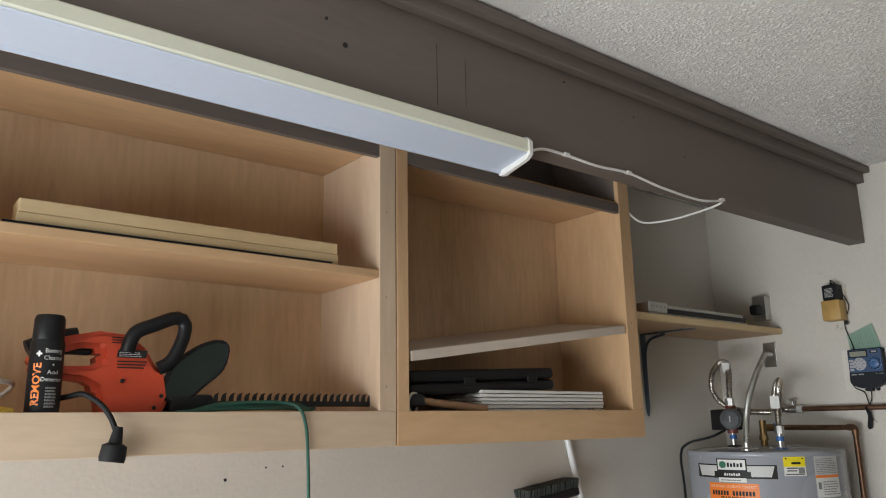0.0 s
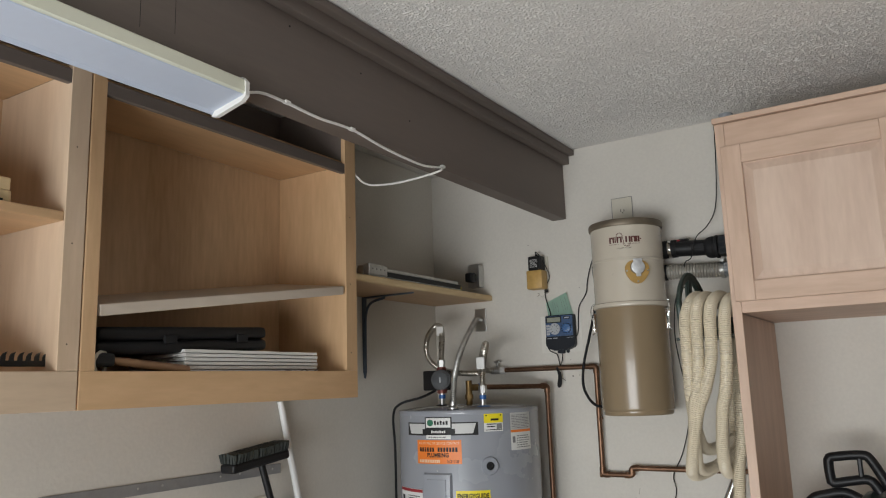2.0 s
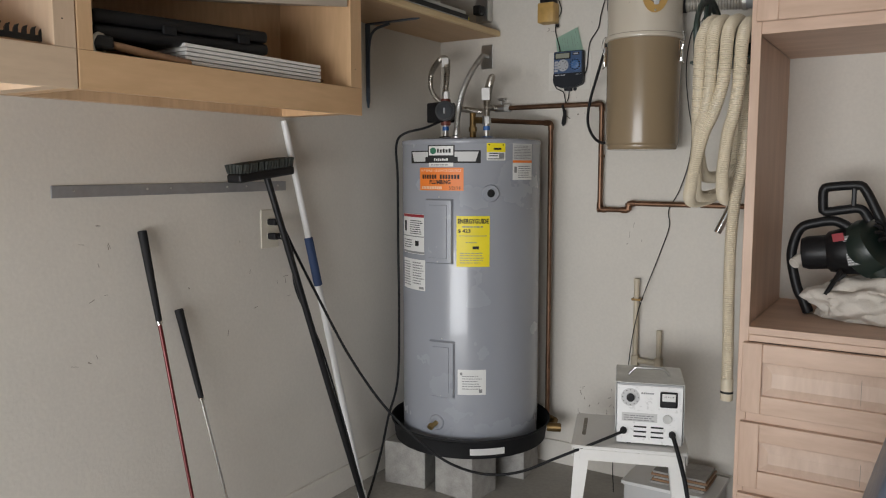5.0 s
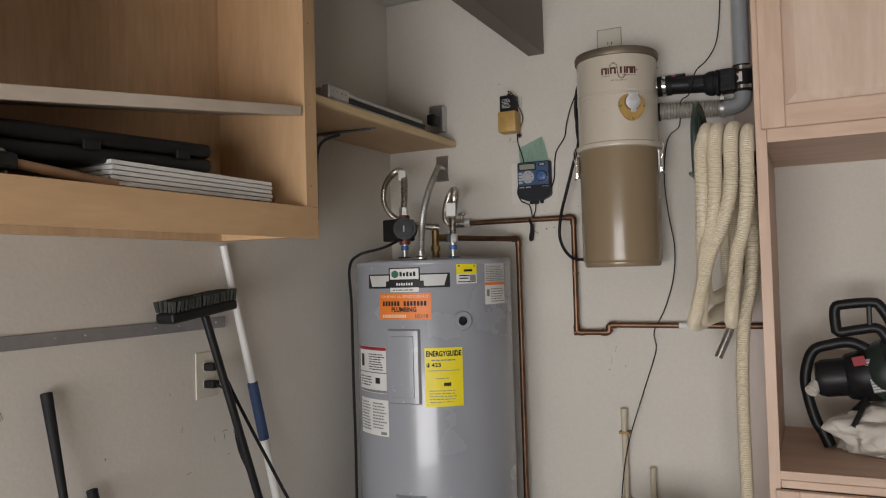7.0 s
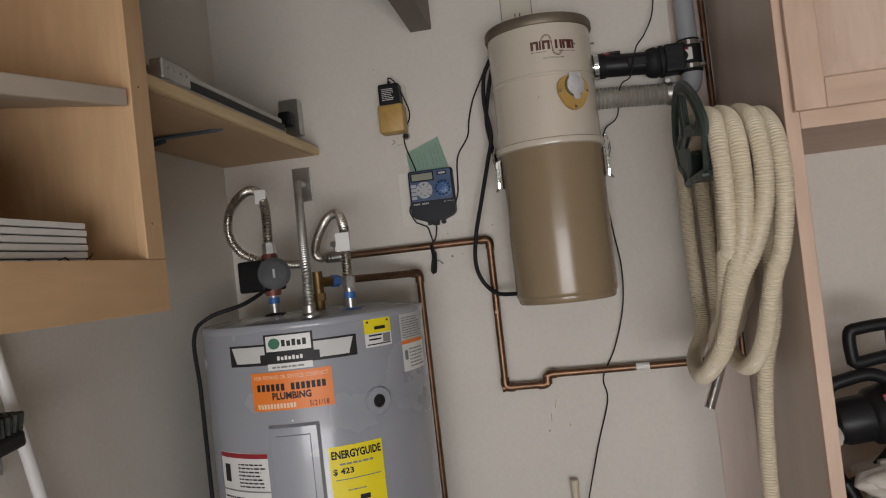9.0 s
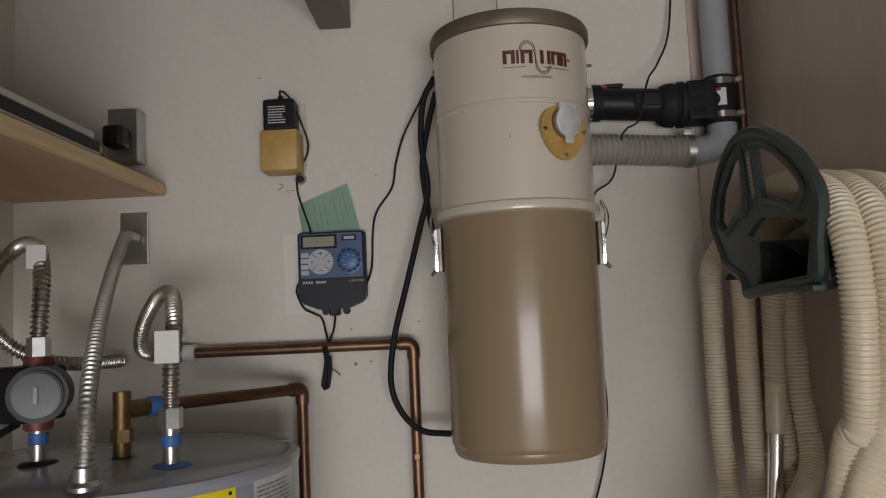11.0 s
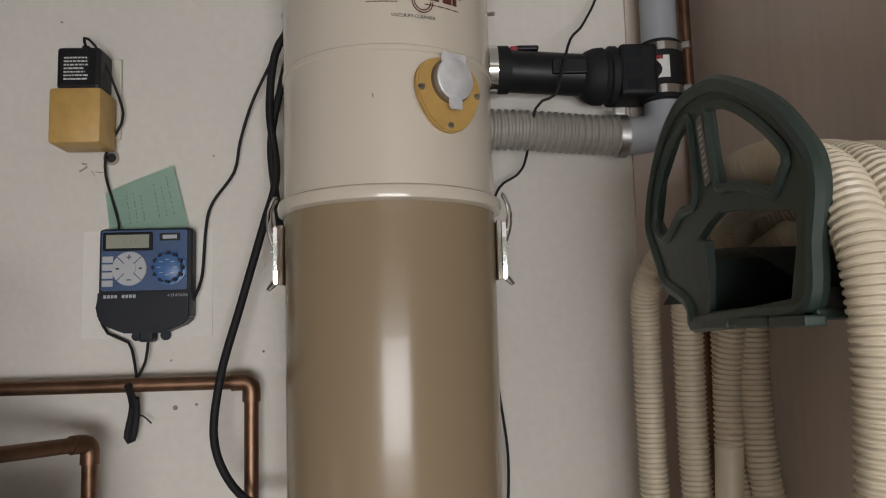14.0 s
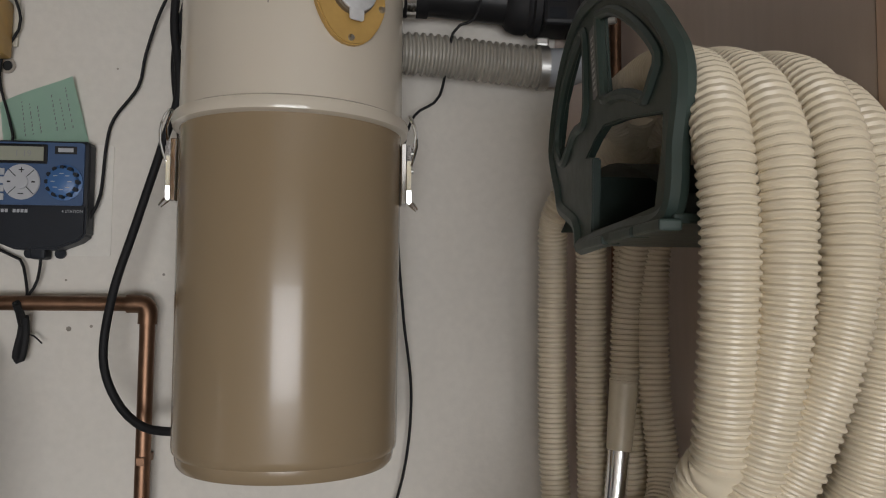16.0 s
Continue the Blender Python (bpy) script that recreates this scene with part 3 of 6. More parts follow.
hole = [(-0.178, 0.130), (-0.142, 0.148), (-0.112, 0.158), (-0.070, 0.159), (-0.065, 0.133), (-0.087, 0.120), (-0.14, 0.118)]
SY = Matrix(((0, 0, 1, 0), (1, 0, 0, 0), (0, 1, 0, 0), (0, 0, 0, 1)))  # a plate's x along y, its y up
tb = part("body", plate(body, 0.075, Matrix.Translation((0.235, -2.90, CZ + 0.001)) @ SY, bevel=0.012, holes=[hole[::-1]]), ORANGE, tc, smooth=True)
part("rear_grip", tube([(0.275, -3.115, CZ + 0.155), (0.275, -3.06, CZ + 0.180), (0.275, -3.015, CZ + 0.190)], 0.0185, 12), BLACK, tc, smooth=True)
part("trigger", box(0.262, 0.290, -3.05, -2.985, CZ + 0.146, CZ + 0.160, 0.004), BLACK, tc)
part("rating_label", sticker([(-0.032, 0.034, 0, 0.018)], on_plane((0.3165, -2.905, CZ + 0.140), (0, 1, 0), (0, 0.1, 1))), INK, tb, "black rating label")
part("small_print", sticker(scribble(-0.028, 0.030, 0.003, 0.015, 3, 17, 0.4), on_plane((0.3169, -2.905, CZ + 0.140), (0, 1, 0), (0, 0.1, 1))), GREYPAPER, tb)
part("vent", sticker([(-0.03, 0.036 - 0.003 * k, -0.007 * k, -0.007 * k + 0.003) for k in range(3)] + [(-0.045, -0.012, 0.042 + 0.006 * k, 0.0445 + 0.006 * k) for k in range(3)], on_plane((0.3165, -2.905, CZ + 0.130), (0, 1, 0), (0, 0, 1))), INK, tb)
for y, z in ((-2.845, 0.028), (-2.83, 0.055), (-2.92, 0.088), (-2.815, 0.095)):
    screw((0.3155, y, CZ + z), (1, 0, 0), 0.005, tb, INK)
part("front_handle", tube([(0.315, -2.915, CZ + 0.155), (0.325, -2.903, CZ + 0.196), (0.328, -2.86, CZ + 0.218), (0.325, -2.809, CZ + 0.238), (0.322, -2.787, CZ + 0.224), (0.318, -2.790, CZ + 0.186), (0.312, -2.811, CZ + 0.137), (0.305, -2.838, CZ + 0.118)], 0.0165, 12), BLACK, tc, smooth=True)
gd = [(-0.085, -0.042), (-0.078, -0.010), (-0.054, 0.033), (-0.006, 0.070), (0.040, 0.088), (0.066, 0.085), (0.073, 0.066), (0.060, 0.022), (0.018, -0.016), (-0.026, -0.052), (-0.060, -0.058)]
part("guard", plate(gd, 0.008, Matrix.Translation((0.300, -2.742, CZ + 0.100)) @ SY, bevel=0.002), BLOWERGREEN, tc, smooth=True)
part("guard_rim", tube([(0.304, -2.742 + a, CZ + 0.100 + b) for a, b in gd + gd[:1]], 0.0055, 8), BLACK, tc, smooth=True)
part("gear_housing", box(0.24, 0.31, -2.81, -2.70, CZ + 0.003, CZ + 0.06, 0.01), BLACK, tc, smooth=True)
part("blade", box(0.312, 0.318, -2.72, -2.16, CZ + 0.030, CZ + 0.044, 0.0008), INK, tc)
for k in range(27):
    y = -2.70 + k * 0.0202
    part("tooth", plate([(-0.0055, 0), (0.0055, 0), (0.006, 0.014), (0.009, 0.021), (0.0, 0.017), (-0.004, 0.010)], 0.005, Matrix.Translation((0.3125, y, CZ + 0.0435)) @ SY), INK, tc)
part("power_lead", tube([(0.30, -3.06, CZ + 0.045), (0.33, -3.03, CZ + 0.052), (0.36, -3.01, CZ + 0.055), (0.380, -2.979, CZ + 0.033), (0.390, -2.959, CZ + 0.004), (0.392, -2.949, CZ - 0.020)], 0.006, 10), RUBBER, tc, smooth=True)
part("plug", lathe((0, 0, 0), [(0.009, 0.006), (0.011, -0.006), (0.014, -0.028), (0.0255, -0.034), (0.027, -0.060), (0.025, -0.068), (0.001, -0.068)], 24, m=Matrix.Translation((0.399, -2.945, CZ - 0.020)) @ Matrix.Rotation(radians(-8), 4, "X")), RUBBER, tc, smooth=True)
sp = thing("spray_can", (0.325, -3.085, 1.718), "black aerosol can with orange and white lettering on the cabinet floor", "spray can")
SC = (0.325, -3.083)
sb = part("can", lathe((*SC, 1.7185), [(0.031, 0.0), (0.034, 0.003), (0.034, 0.162), (0.031, 0.170), (0.02, 0.174)], 32), BLACK, sp, smooth=True)
part("cap", lathe((*SC, 1.888), [(0.0305, 0.0), (0.0315, 0.004), (0.0305, 0.046), (0.027, 0.054), (0.001, 0.055)], 32), BLACK, sp, smooth=True)
part("bottom_rim", lathe((*SC, 1.7183), [(0.0345, 0.0), (0.0355, 0.003), (0.0345, 0.006)], 32), STEEL, sp, smooth=True)
go = on_cylinder(SC, 0.0346, -16, 1.805)
part("product_name", words("REMOVE", 0.017, lambda u, v: go(-v - 0.013, u - 0.012), width=0.088, bold=0.04), ORANGESTK, sb)
for txt, v, h in (("Battery", 0.058, 0.009), ("Cleaner", 0.043, 0.009), ("+", 0.028, 0.009), ("Acid", 0.013, 0.009), ("Detector", -0.002, 0.009)):
    part("lettering", words(txt, h, (lambda vv: lambda u, w: go(u + 0.018, w + vv))(v)), PAPER, sb)
part("plus_sign", sticker([(-0.006, 0.006, 0.050, 0.054), (-0.002, 0.002, 0.046, 0.058)], lambda u, v: go(u - 0.012, v)), PAPER, sb)
part("small_print", sticker(scribble(0.006, 0.03, -0.06, -0.015, 7, 5), go), GREYINK, sb)
gl = solo("work_glove", box(0.27, 0.35, -3.30, -3.135, 1.7185, 1.748, 0.013, seg=3), GLOVE, "crumpled yellow work glove on the cabinet floor", "glove", smooth=True)
for v in gl.data.vertices:
    v.co.z += 0.008 * noise.noise(v.co * 40)
solo("white_wire", tube([(0.33, -3.4, 1.785), (0.335, -3.25, 1.80), (0.31, -3.16, 1.80), (0.22, -3.13, 1.79), (0.15, -3.2, 1.7245)], 0.005, 8), WHITE, "loop of thick white wire in the cabinet", "cable", smooth=True)
gc = thing("extension_lead", (0.34, -2.54, 1.72), "dark green extension lead hanging over the cabinet rail", "cable")
part("cord", tube([(0.335, -2.75, 1.742), (0.345, -2.65, 1.756), (0.352, -2.55, 1.758), (0.372, -2.505, 1.746), (0.378, -2.485, 1.70), (0.379, -2.478, 1.62), (0.376, -2.472, 1.52), (0.378, -2.472, 1.40), (0.376, -2.475, 1.25)], 0.0045, 8), GREENCORD, gc, smooth=True)
for k in range(4):
    part("cord", tube([(0.335, -2.80 + 0.01 * k, 1.735), (0.348 - 0.006 * k, -2.68, 1.741 + 0.005 * k), (0.345 - 0.008 * k, -2.52, 1.743 + 0.005 * k), (0.34 - 0.01 * k, -2.46 + 0.012 * k, 1.735 + 0.003 * k)], 0.0042, 8), GREENCORD, gc, smooth=True)

# ---- things in the right-hand wall cabinet ----


def leaned(bm):
    """Tips the case a little, one end on the slats."""
    bmesh.ops.transform(bm, matrix=Matrix.Translation((0, -1.8, 1.82)) @ Matrix.Rotation(radians(2.6), 4, "X") @ Matrix.Translation((0, 1.8, -1.82)), verts=bm.verts)
    return bm


cs = thing("tool_case", (0.24, -1.8, 1.77), "black hard plastic tool case with latches", "tool case")
part("shell", leaned(box(0.09, 0.325, -2.12, -1.517, 1.792, 1.828, 0.014, seg=3)), BLACK, cs, smooth=True)
part("lid", leaned(box(0.09, 0.325, -2.12, -1.517, 1.829, 1.866, 0.014, seg=3)), BLACK, cs, smooth=True)
for y in (-1.90, -1.63):
    part("latch", leaned(box(0.3255, 0.334, y - 0.022, y + 0.022, 1.818, 1.842, 0.003)), RUBBER, cs)
sl = thing("blind_slats", (0.24, -1.55, 1.72), "stack of white aluminium slats tied with wire", "slats")
for k in range(7):
    part("slat", box(0.08, 0.335, -1.855 + 0.002 * (k % 3), -1.290 + 0.003 * (k % 2), 1.7187 + 0.0118 * k, 1.7187 + 0.0118 * k + 0.0095, 0.001), WHITE, sl)
part("tie_wire", tube([(0.337, -1.50, 1.722), (0.343, -1.44, 1.738), (0.341, -1.40, 1.728), (0.343, -1.36, 1.742), (0.338, -1.33, 1.73), (0.341, -1.30, 1.74), (0.337, -1.28, 1.75)], 0.0013, 6), INK, sl, smooth=True)
hm = thing("hammer", (0.3, -2.0, 1.72), "old hammer with a worn wooden handle", "hammer")
part("handle", rod((0.342, -1.85, 1.738), (0.325, -2.08, 1.765), 0.015, 12, 0.010), HANDLEWOOD, hm, smooth=True)
part("head", box(0.30, 0.345, -2.14, -2.08, 1.748, 1.783, 0.008), INK, hm)
solo("rope_end", tube([(0.34, -2.13, 1.722), (0.345, -2.145, 1.76), (0.335, -2.12, 1.785), (0.32, -2.09, 1.775), (0.32, -2.10, 1.725)], 0.005, 8), IVORY, "loop of pale cord hanging out of the cabinet", "cord", smooth=True)

# ---- west wall: strip, outlet, poles ----
zs = thing("wall_strip", (0.004, -1.6, 1.38), "grey metal hanging strip screwed to the wall", "wall strip")
part("strip", box(0.001, 0.006, -2.067, -1.126, 1.366, 1.402, 0.001), ZINC, zs)
for y in (-2.0, -1.75, -1.66, -1.42, -1.33, -1.17):
    screw((0.0062, y, 1.386), (1, 0, 0), 0.0045, zs)
wo = thing("wall_outlet", (0.004, -1.217, 1.16), "ivory double wall outlet with two black plugs", "outlet")
part("cover_plate", box(0.001, 0.007, -1.262, -1.173, 1.150, 1.296, 0.003), IVORY, wo)
for z in (1.196, 1.25):
    part("socket", lathe((0, 0, 0), [(0.017, 0), (0.017, 0.0025), (0.001, 0.0026)], 20, m=Matrix.Translation((0.007, -1.217, z)) @ Matrix.Rotation(radians(90), 4, "Y")), IVORY, wo)
part("plug", box(0.0098, 0.05, -1.236, -1.204, 1.238, 1.262, 0.005), RUBBER, wo, "black plug")
part("plug", box(0.0098, 0.05, -1.236, -1.204, 1.184, 1.208, 0.005), RUBBER, wo, "black plug")
br2 = thing("scrub_broom", (0.1, -1.1, FL), "black long-handled scrub brush leaning head-up on the wall", "broom")
part("handle", tube([(0.24, -0.94, FL + 0.005), (0.165, -1.115, 0.7), (0.085, -1.305, 1.42)], 0.0125, 12, curve=False), BLACK, br2, smooth=True)
def tipped(bm):
    """Tips the brush head with its far end up."""
    bmesh.ops.transform(bm, matrix=Matrix.Translation((0.08, -1.325, 1.432)) @ Matrix.Rotation(radians(6.5), 4, "X"), verts=bm.verts)
    return bm


part("brush_block", tipped(box(-0.035, 0.035, -0.135, 0.135, -0.018, 0.014, 0.008)), BLACK, br2)
for r in range(5):
    for k in range(18):
        x, y = -0.03 + 0.015 * r, -0.126 + 0.0148 * k
        part("bristle_tuft", tipped(rod((x, y, 0.0145), (x + 0.003 * (r - 2) + 0.003 * math.sin(k * 7.1), y + 0.004 * math.sin(k * 3.7 + r), 0.046), 0.0056, 5, 0.0075)), BAR_BRUSH, br2)
part("cord", tube([(0.05, -1.22, 1.196), (0.09, -1.19, 1.15), (0.115, -1.20, 1.0), (0.16, -1.12, 0.78), (0.2, -1.05, 0.5), (0.22, -1.0, 0.3), (0.245, -0.955, 0.1)], 0.004, 8), RUBBER, br2, smooth=True)
pl = thing("extension_pole", (0.1, -0.85, FL), "white telescopic pole with a navy grip leaning on the wall", "pole")
a, b = Vector((0.016, -1.14, 1.632)), Vector((0.16, -0.86, FL))
part("upper_pole", rod(a, a.lerp(b, 0.30), 0.0125, 16), WHITEPOLE, pl, smooth=True)
part("grip", rod(a.lerp(b, 0.2835), a.lerp(b, 0.405), 0.017, 16, bevel=0.002), BLUE, pl, smooth=True)
part("lower_pole", rod(a.lerp(b, 0.40), a.lerp(b, 0.97), 0.0135, 16), WHITEPOLE, pl, smooth=True)
part("foot", rod(a.lerp(b, 0.965), a.lerp(b, 0.999), 0.018, 16, bevel=0.003), WHITEPOLE, pl, smooth=True)
for top, low, mt, gr in (((0.022, -1.788, 1.255), (0.30, -1.785, FL + 0.01), MAROON, 0.235), ((0.022, -1.66, 0.985), (0.22, -1.575, FL + 0.01), CHROME, 0.32)):
    g = thing("golf_club", low, "golf club with a black rubber grip leaning on the wall", "golf club", "golf clubs")
    p, q = Vector(top), Vector(low)
    part("grip", rod(p, p.lerp(q, gr), 0.0145, 14, 0.0095, bevel=0.002), RUBBER, g, smooth=True)
    part("shaft", rod(p.lerp(q, gr - 0.005), q, 0.0068, 12, 0.0045), mt, g, smooth=True)
    part("ferrule", rod(p.lerp(q, gr), p.lerp(q, gr + 0.008), 0.0102, 12), CHROME, g, smooth=True)
    part("club_head", box(q.x - 0.012, q.x + 0.02, q.y - 0.02, q.y + 0.06, FL + 0.001, FL + 0.03, 0.006), STEEL, g)

# ---- water heater ----
HC, HR = (0.375, -0.335), 0.307
wh = thing("water_heater", (*HC, 0.24), "tall grey electric water heater standing in a black drain pan", "water heater")
tank = part("tank", lathe((*HC, 0), [(0.29, 0.25), (HR, 0.256), (HR, 1.558), (HR - 0.002, 1.566), (HR - 0.008, 1.570), (0.25, 1.578), (0.12, 1.586), (0.01, 1.588)], 96), HEATER, wh, smooth=True)
part("top_seam", lathe((*HC, 0), [(HR + 0.0005, 1.552), (HR + 0.0022, 1.555), (HR + 0.0022, 1.567), (HR - 0.001, 1.571)], 96), HEATER, wh, smooth=True)
for a in (-150, -118, -74, -26, 20):
    p = Vector((math.cos(radians(a)), math.sin(radians(a)), 0))
    screw(Vector((*HC, 1.561)) + p * HR, p, 0.004, wh)


def arc_plate(a0, a1, z0, z1, t, R=HR, n=14, inset=0.006, c=HC):
    """A pressed cover that follows the tank, with sloping edges."""
    bm = B()
    rows = []
    for z, dz in ((z0, 0), (z0 + inset, 1), (z1 - inset, 1), (z1, 0)):
        row = []
        for i in range(n + 1):
            e = 1 if 0 < i < n and dz else 0
            a = radians(a0 + (a1 - a0) * ((0, 0.06) + tuple(0.06 + 0.88 * k / (n - 2) for k in range(1, n - 2)) + (0.94, 1))[i])
            r = R + (t if e else 0.001)
            row.append(bm.verts.new((c[0] + r * math.cos(a), c[1] + r * math.sin(a), z)))
        rows.append(row)
    for p, q in zip(rows, rows[1:]):
        for i in range(n):
            bm.faces.new((p[i], p[i + 1], q[i + 1], q[i]))
    return bm


for a0, a1, z0, z1 in ((-97.5, -73.5, 1.055, 1.325), (-94.0, -72.0, 0.485, 0.73)):
    cov = part("access_cover", arc_plate(a0, a1, z0, z1, 0.014), HEATER, wh, smooth=True)
    part("raised_panel", arc_plate(a0 + 3.5, a1 - 3.5, z0 + 0.02, z1 - 0.02, 0.018), HEATER, cov, smooth=True)
    am = radians((a0 + a1) / 2)
    d = Vector((math.cos(am), math.sin(am), 0))
    screw(Vector((*HC, z1 + 0.008)) + d * HR, d, 0.004, cov)
    screw(Vector((*HC, z0 + 0.010)) + d * (HR + 0.013), d, 0.004, cov)
a = radians(-44.8)
d = Vector((math.cos(a), math.sin(a), 0))
pm = Matrix.Translation(Vector((*HC, 1.349)) + d * (HR - 0.004)) @ d.to_track_quat("Z", "Y").to_matrix().to_4x4()
pt = part("side_port", lathe((0, 0, 0), [(0.036, 0), (0.036, 0.008), (0.033, 0.012), (0.017, 0.013), (0.0165, 0.004)], 32, m=pm), HEATER, wh, smooth=True)
part("threaded_plug", lathe((0, 0, 0), [(0.0165, 0.004), (0.0160, 0.0125), (0.012, 0.013), (0.011, 0.006), (0.001, 0.006)], 20, m=pm), INK, pt, smooth=True)
a = radians(-87.5)
d = Vector((math.cos(a), math.sin(a), 0))
o = Vector((*HC, 0.372)) + d * HR
dm = Matrix.Translation(o - d * 0.003) @ d.to_track_quat("Z", "Y").to_matrix().to_4x4()
dv = part("drain_valve", lathe((0, 0, 0), [(0.034, 0), (0.034, 0.006), (0.03, 0.010), (0.012, 0.011)], 28, m=dm), HEATER, wh, smooth=True)
part("spout", rod(o + d * 0.006, o + d * 0.05 + Vector((0, 0, -0.006)), 0.010, 14), BRASS, dv, smooth=True)
part("bib_end", rod(o + d * 0.042, o + d * 0.06 + Vector((0, 0, -0.008)), 0.0135, 14, bevel=0.002), BRASS, dv, smooth=True)
# stickers on the tank
hz = lambda deg, z, off=0.0012: on_cylinder(HC, HR + off, deg, z)
arc = lambda deg: radians(deg) * HR
mk = part("maker_badge", sticker([(arc(-31.5), arc(31.5), -0.028, 0.024)], hz(-84, 1.50)), INK, wh)
for s in (-1, 1):
    bm = B()
    go = hz(-84, 1.50, 0.0018)
    lo = [bm.verts.new(go(s * arc(11 + 16.5 * i / 10), -0.021)) for i in range(11)]
    hi = [bm.verts.new(go(s * arc(11 + 19.0 * i / 10), 0.019)) for i in range(11)]
    for i in range(10):
        bm.faces.new((lo[i], lo[i + 1], hi[i + 1], hi[i]))
    part("badge_field", bm, GREYPAPER, mk)
part("badge_centre", sticker([(arc(-11.5), arc(11.5), -0.012, 0.046)], hz(-84, 1.50, 0.0022)), INK, mk)
part("badge_plate", sticker([(arc(-10.5), arc(10.5), 0.004, 0.042)], hz(-84, 1.50, 0.0026)), PAPER, mk)
part("badge_band", sticker([(arc(-14), arc(14), -0.024, -0.002)], hz(-84, 1.50, 0.0027)), INK, mk)
part("badge_foot", sticker([(arc(-10.5), arc(10.5), -0.042, -0.026)], hz(-84, 1.50, 0.0027)), PAPER, mk)
bm = B()
gb = hz(-84, 1.523, 0.0030)
vs = [bm.verts.new(gb(-0.035 + 0.015 * math.cos(2 * math.pi * i / 20), 0.0135 * math.sin(2 * math.pi * i / 20))) for i in range(20)]
bm.faces.new(vs)
part("badge_disc", bm, GREENINK, mk)
part("badge_bars", sticker([(-0.016 + 0.013 * k, -0.016 + 0.013 * k + 0.009, -0.008, 0.008 - 0.003 * (k % 2)) for k in range(5)], gb), INK, mk)
part("badge_bars", sticker([(-0.03 + 0.0095 * k, -0.03 + 0.0095 * k + 0.0065, -0.005, 0.005 - 0.002 * (k % 2)) for k in range(7)], hz(-84, 1.487, 0.0032)), PAPER, mk)
part("badge_bars", sticker(scribble(-0.045, 0.045, -0.003, 0.004, 1, 9), hz(-84, 1.466, 0.0032)), GREYINK, mk)
og = part("service_sticker", sticker([(-0.103, 0.103, -0.047, 0.047)], hz(-84.8, 1.407)), ORANGESTK, wh, "orange plumber's service sticker")
part("lettering", words("FOR REPAIRS OR SERVICE CONTACT", 0.010, hz(-84.8, 1.441, 0.0018), width=0.188), PALEORANGE, og)
part("business_name", sticker([(-0.088 + 0.0127 * k, -0.088 + 0.0127 * k + (0.009 if k not in (6,) else 0.0), -0.008, 0.009) for k in range(14) if k != 6], hz(-84.8, 1.416, 0.0018)), INK, og)
part("lettering", words("PLUMBING", 0.017, hz(-84.8, 1.394, 0.0018), width=0.098, bold=0.05), INK, og)
part("number_bars", sticker([(-0.09 + 0.0085 * k, -0.09 + 0.0085 * k + 0.006, -0.006, 0.006) for k in range(12)], hz(-84.8, 1.371, 0.0018)), PALEORANGE, og)
part("handwriting", words("5/21/18", 0.013, hz(-72.5, 1.370, 0.0018), width=0.048), INK, og)
eg = part("energy_label", sticker([(-0.069, 0.069, -0.105, 0.105)], hz(-58.2, 1.151)), YELLOW, wh, "yellow energy label")
part("lettering", words("ENERGYGUIDE", 0.019, hz(-58.2, 1.234, 0.0018), width=0.128, bold=0.055), INK, eg)
part("lettering", words("$ 423", 0.014, on_cylinder(HC, HR + 0.0018, -65, 1.194), width=0.052, bold=0.04), INK, eg)
part("small_print", sticker(scribble(-0.045, 0.045, 0.058, 0.066, 1, 21) + [(-0.058, 0.058, 0.022, 0.0245)] + scribble(-0.03, 0.03, -0.006, -0.001, 1, 22) + scribble(-0.055, 0.055, -0.09, -0.04, 5, 23, 0.3), hz(-58.2, 1.151, 0.0018)), GREYINK, eg)
part("black_box", sticker([(-0.002, 0.024, -0.032, -0.020)], hz(-58.2, 1.151, 0.0019)), INK, eg)
yl = part("caution_label", sticker([(-0.041, 0.041, -0.001, 0.036)], hz(-40.5, 1.518)), YELLOW, wh, "small yellow caution label")
part("label_foot", sticker([(-0.041, 0.041, -0.035, -0.001)], hz(-40.5, 1.518)), PAPER, yl)
part("small_print", sticker([(-0.012, 0.022, 0.008, 0.016), (-0.034, -0.028, 0.026, 0.031), (0.028, 0.034, 0.026, 0.031), (-0.03, 0.01, -0.008, -0.004), (-0.03, 0.006, -0.018, -0.014), (-0.036, 0.036, -0.030, -0.027)], hz(-40.5, 1.518, 0.0018)), INK, yl)
part("code_square", sticker([(0.012, 0.036, -0.026, -0.004)], hz(-40.5, 1.518, 0.0018)), GREYINK, yl)
w1 = part("warning_label", sticker([(-0.06, 0.06, -0.075, 0.075)], hz(-15.0, 1.478)), GREYPAPER, wh, "grey and white warning label")
part("orange_band", sticker([(-0.06, 0.06, -0.004, 0.006)], hz(-15.0, 1.478, 0.0018)), ORANGESTK, w1)
part("label_foot", sticker([(-0.06, 0.06, -0.075, -0.004)], hz(-15.0, 1.478, 0.0016)), PAPER, w1)
part("small_print", sticker(scribble(-0.054, 0.054, 0.012, 0.07, 9, 31, 0.4) + scribble(-0.03, 0.054, -0.066, -0.012, 6, 32, 0.4) + [(-0.052, -0.038, -0.045, -0.02)], hz(-15.0, 1.478, 0.0022)), GREYINK, w1)
w2 = part("warning_label", sticker([(-0.088, 0.088, -0.085, 0.085)], hz(-116, 1.172)), PAPER, wh, "white warning label with a dark red heading")
part("red_band", sticker([(-0.088, 0.088, 0.072, 0.084)], hz(-116, 1.172, 0.0018)), REDINK, w2)
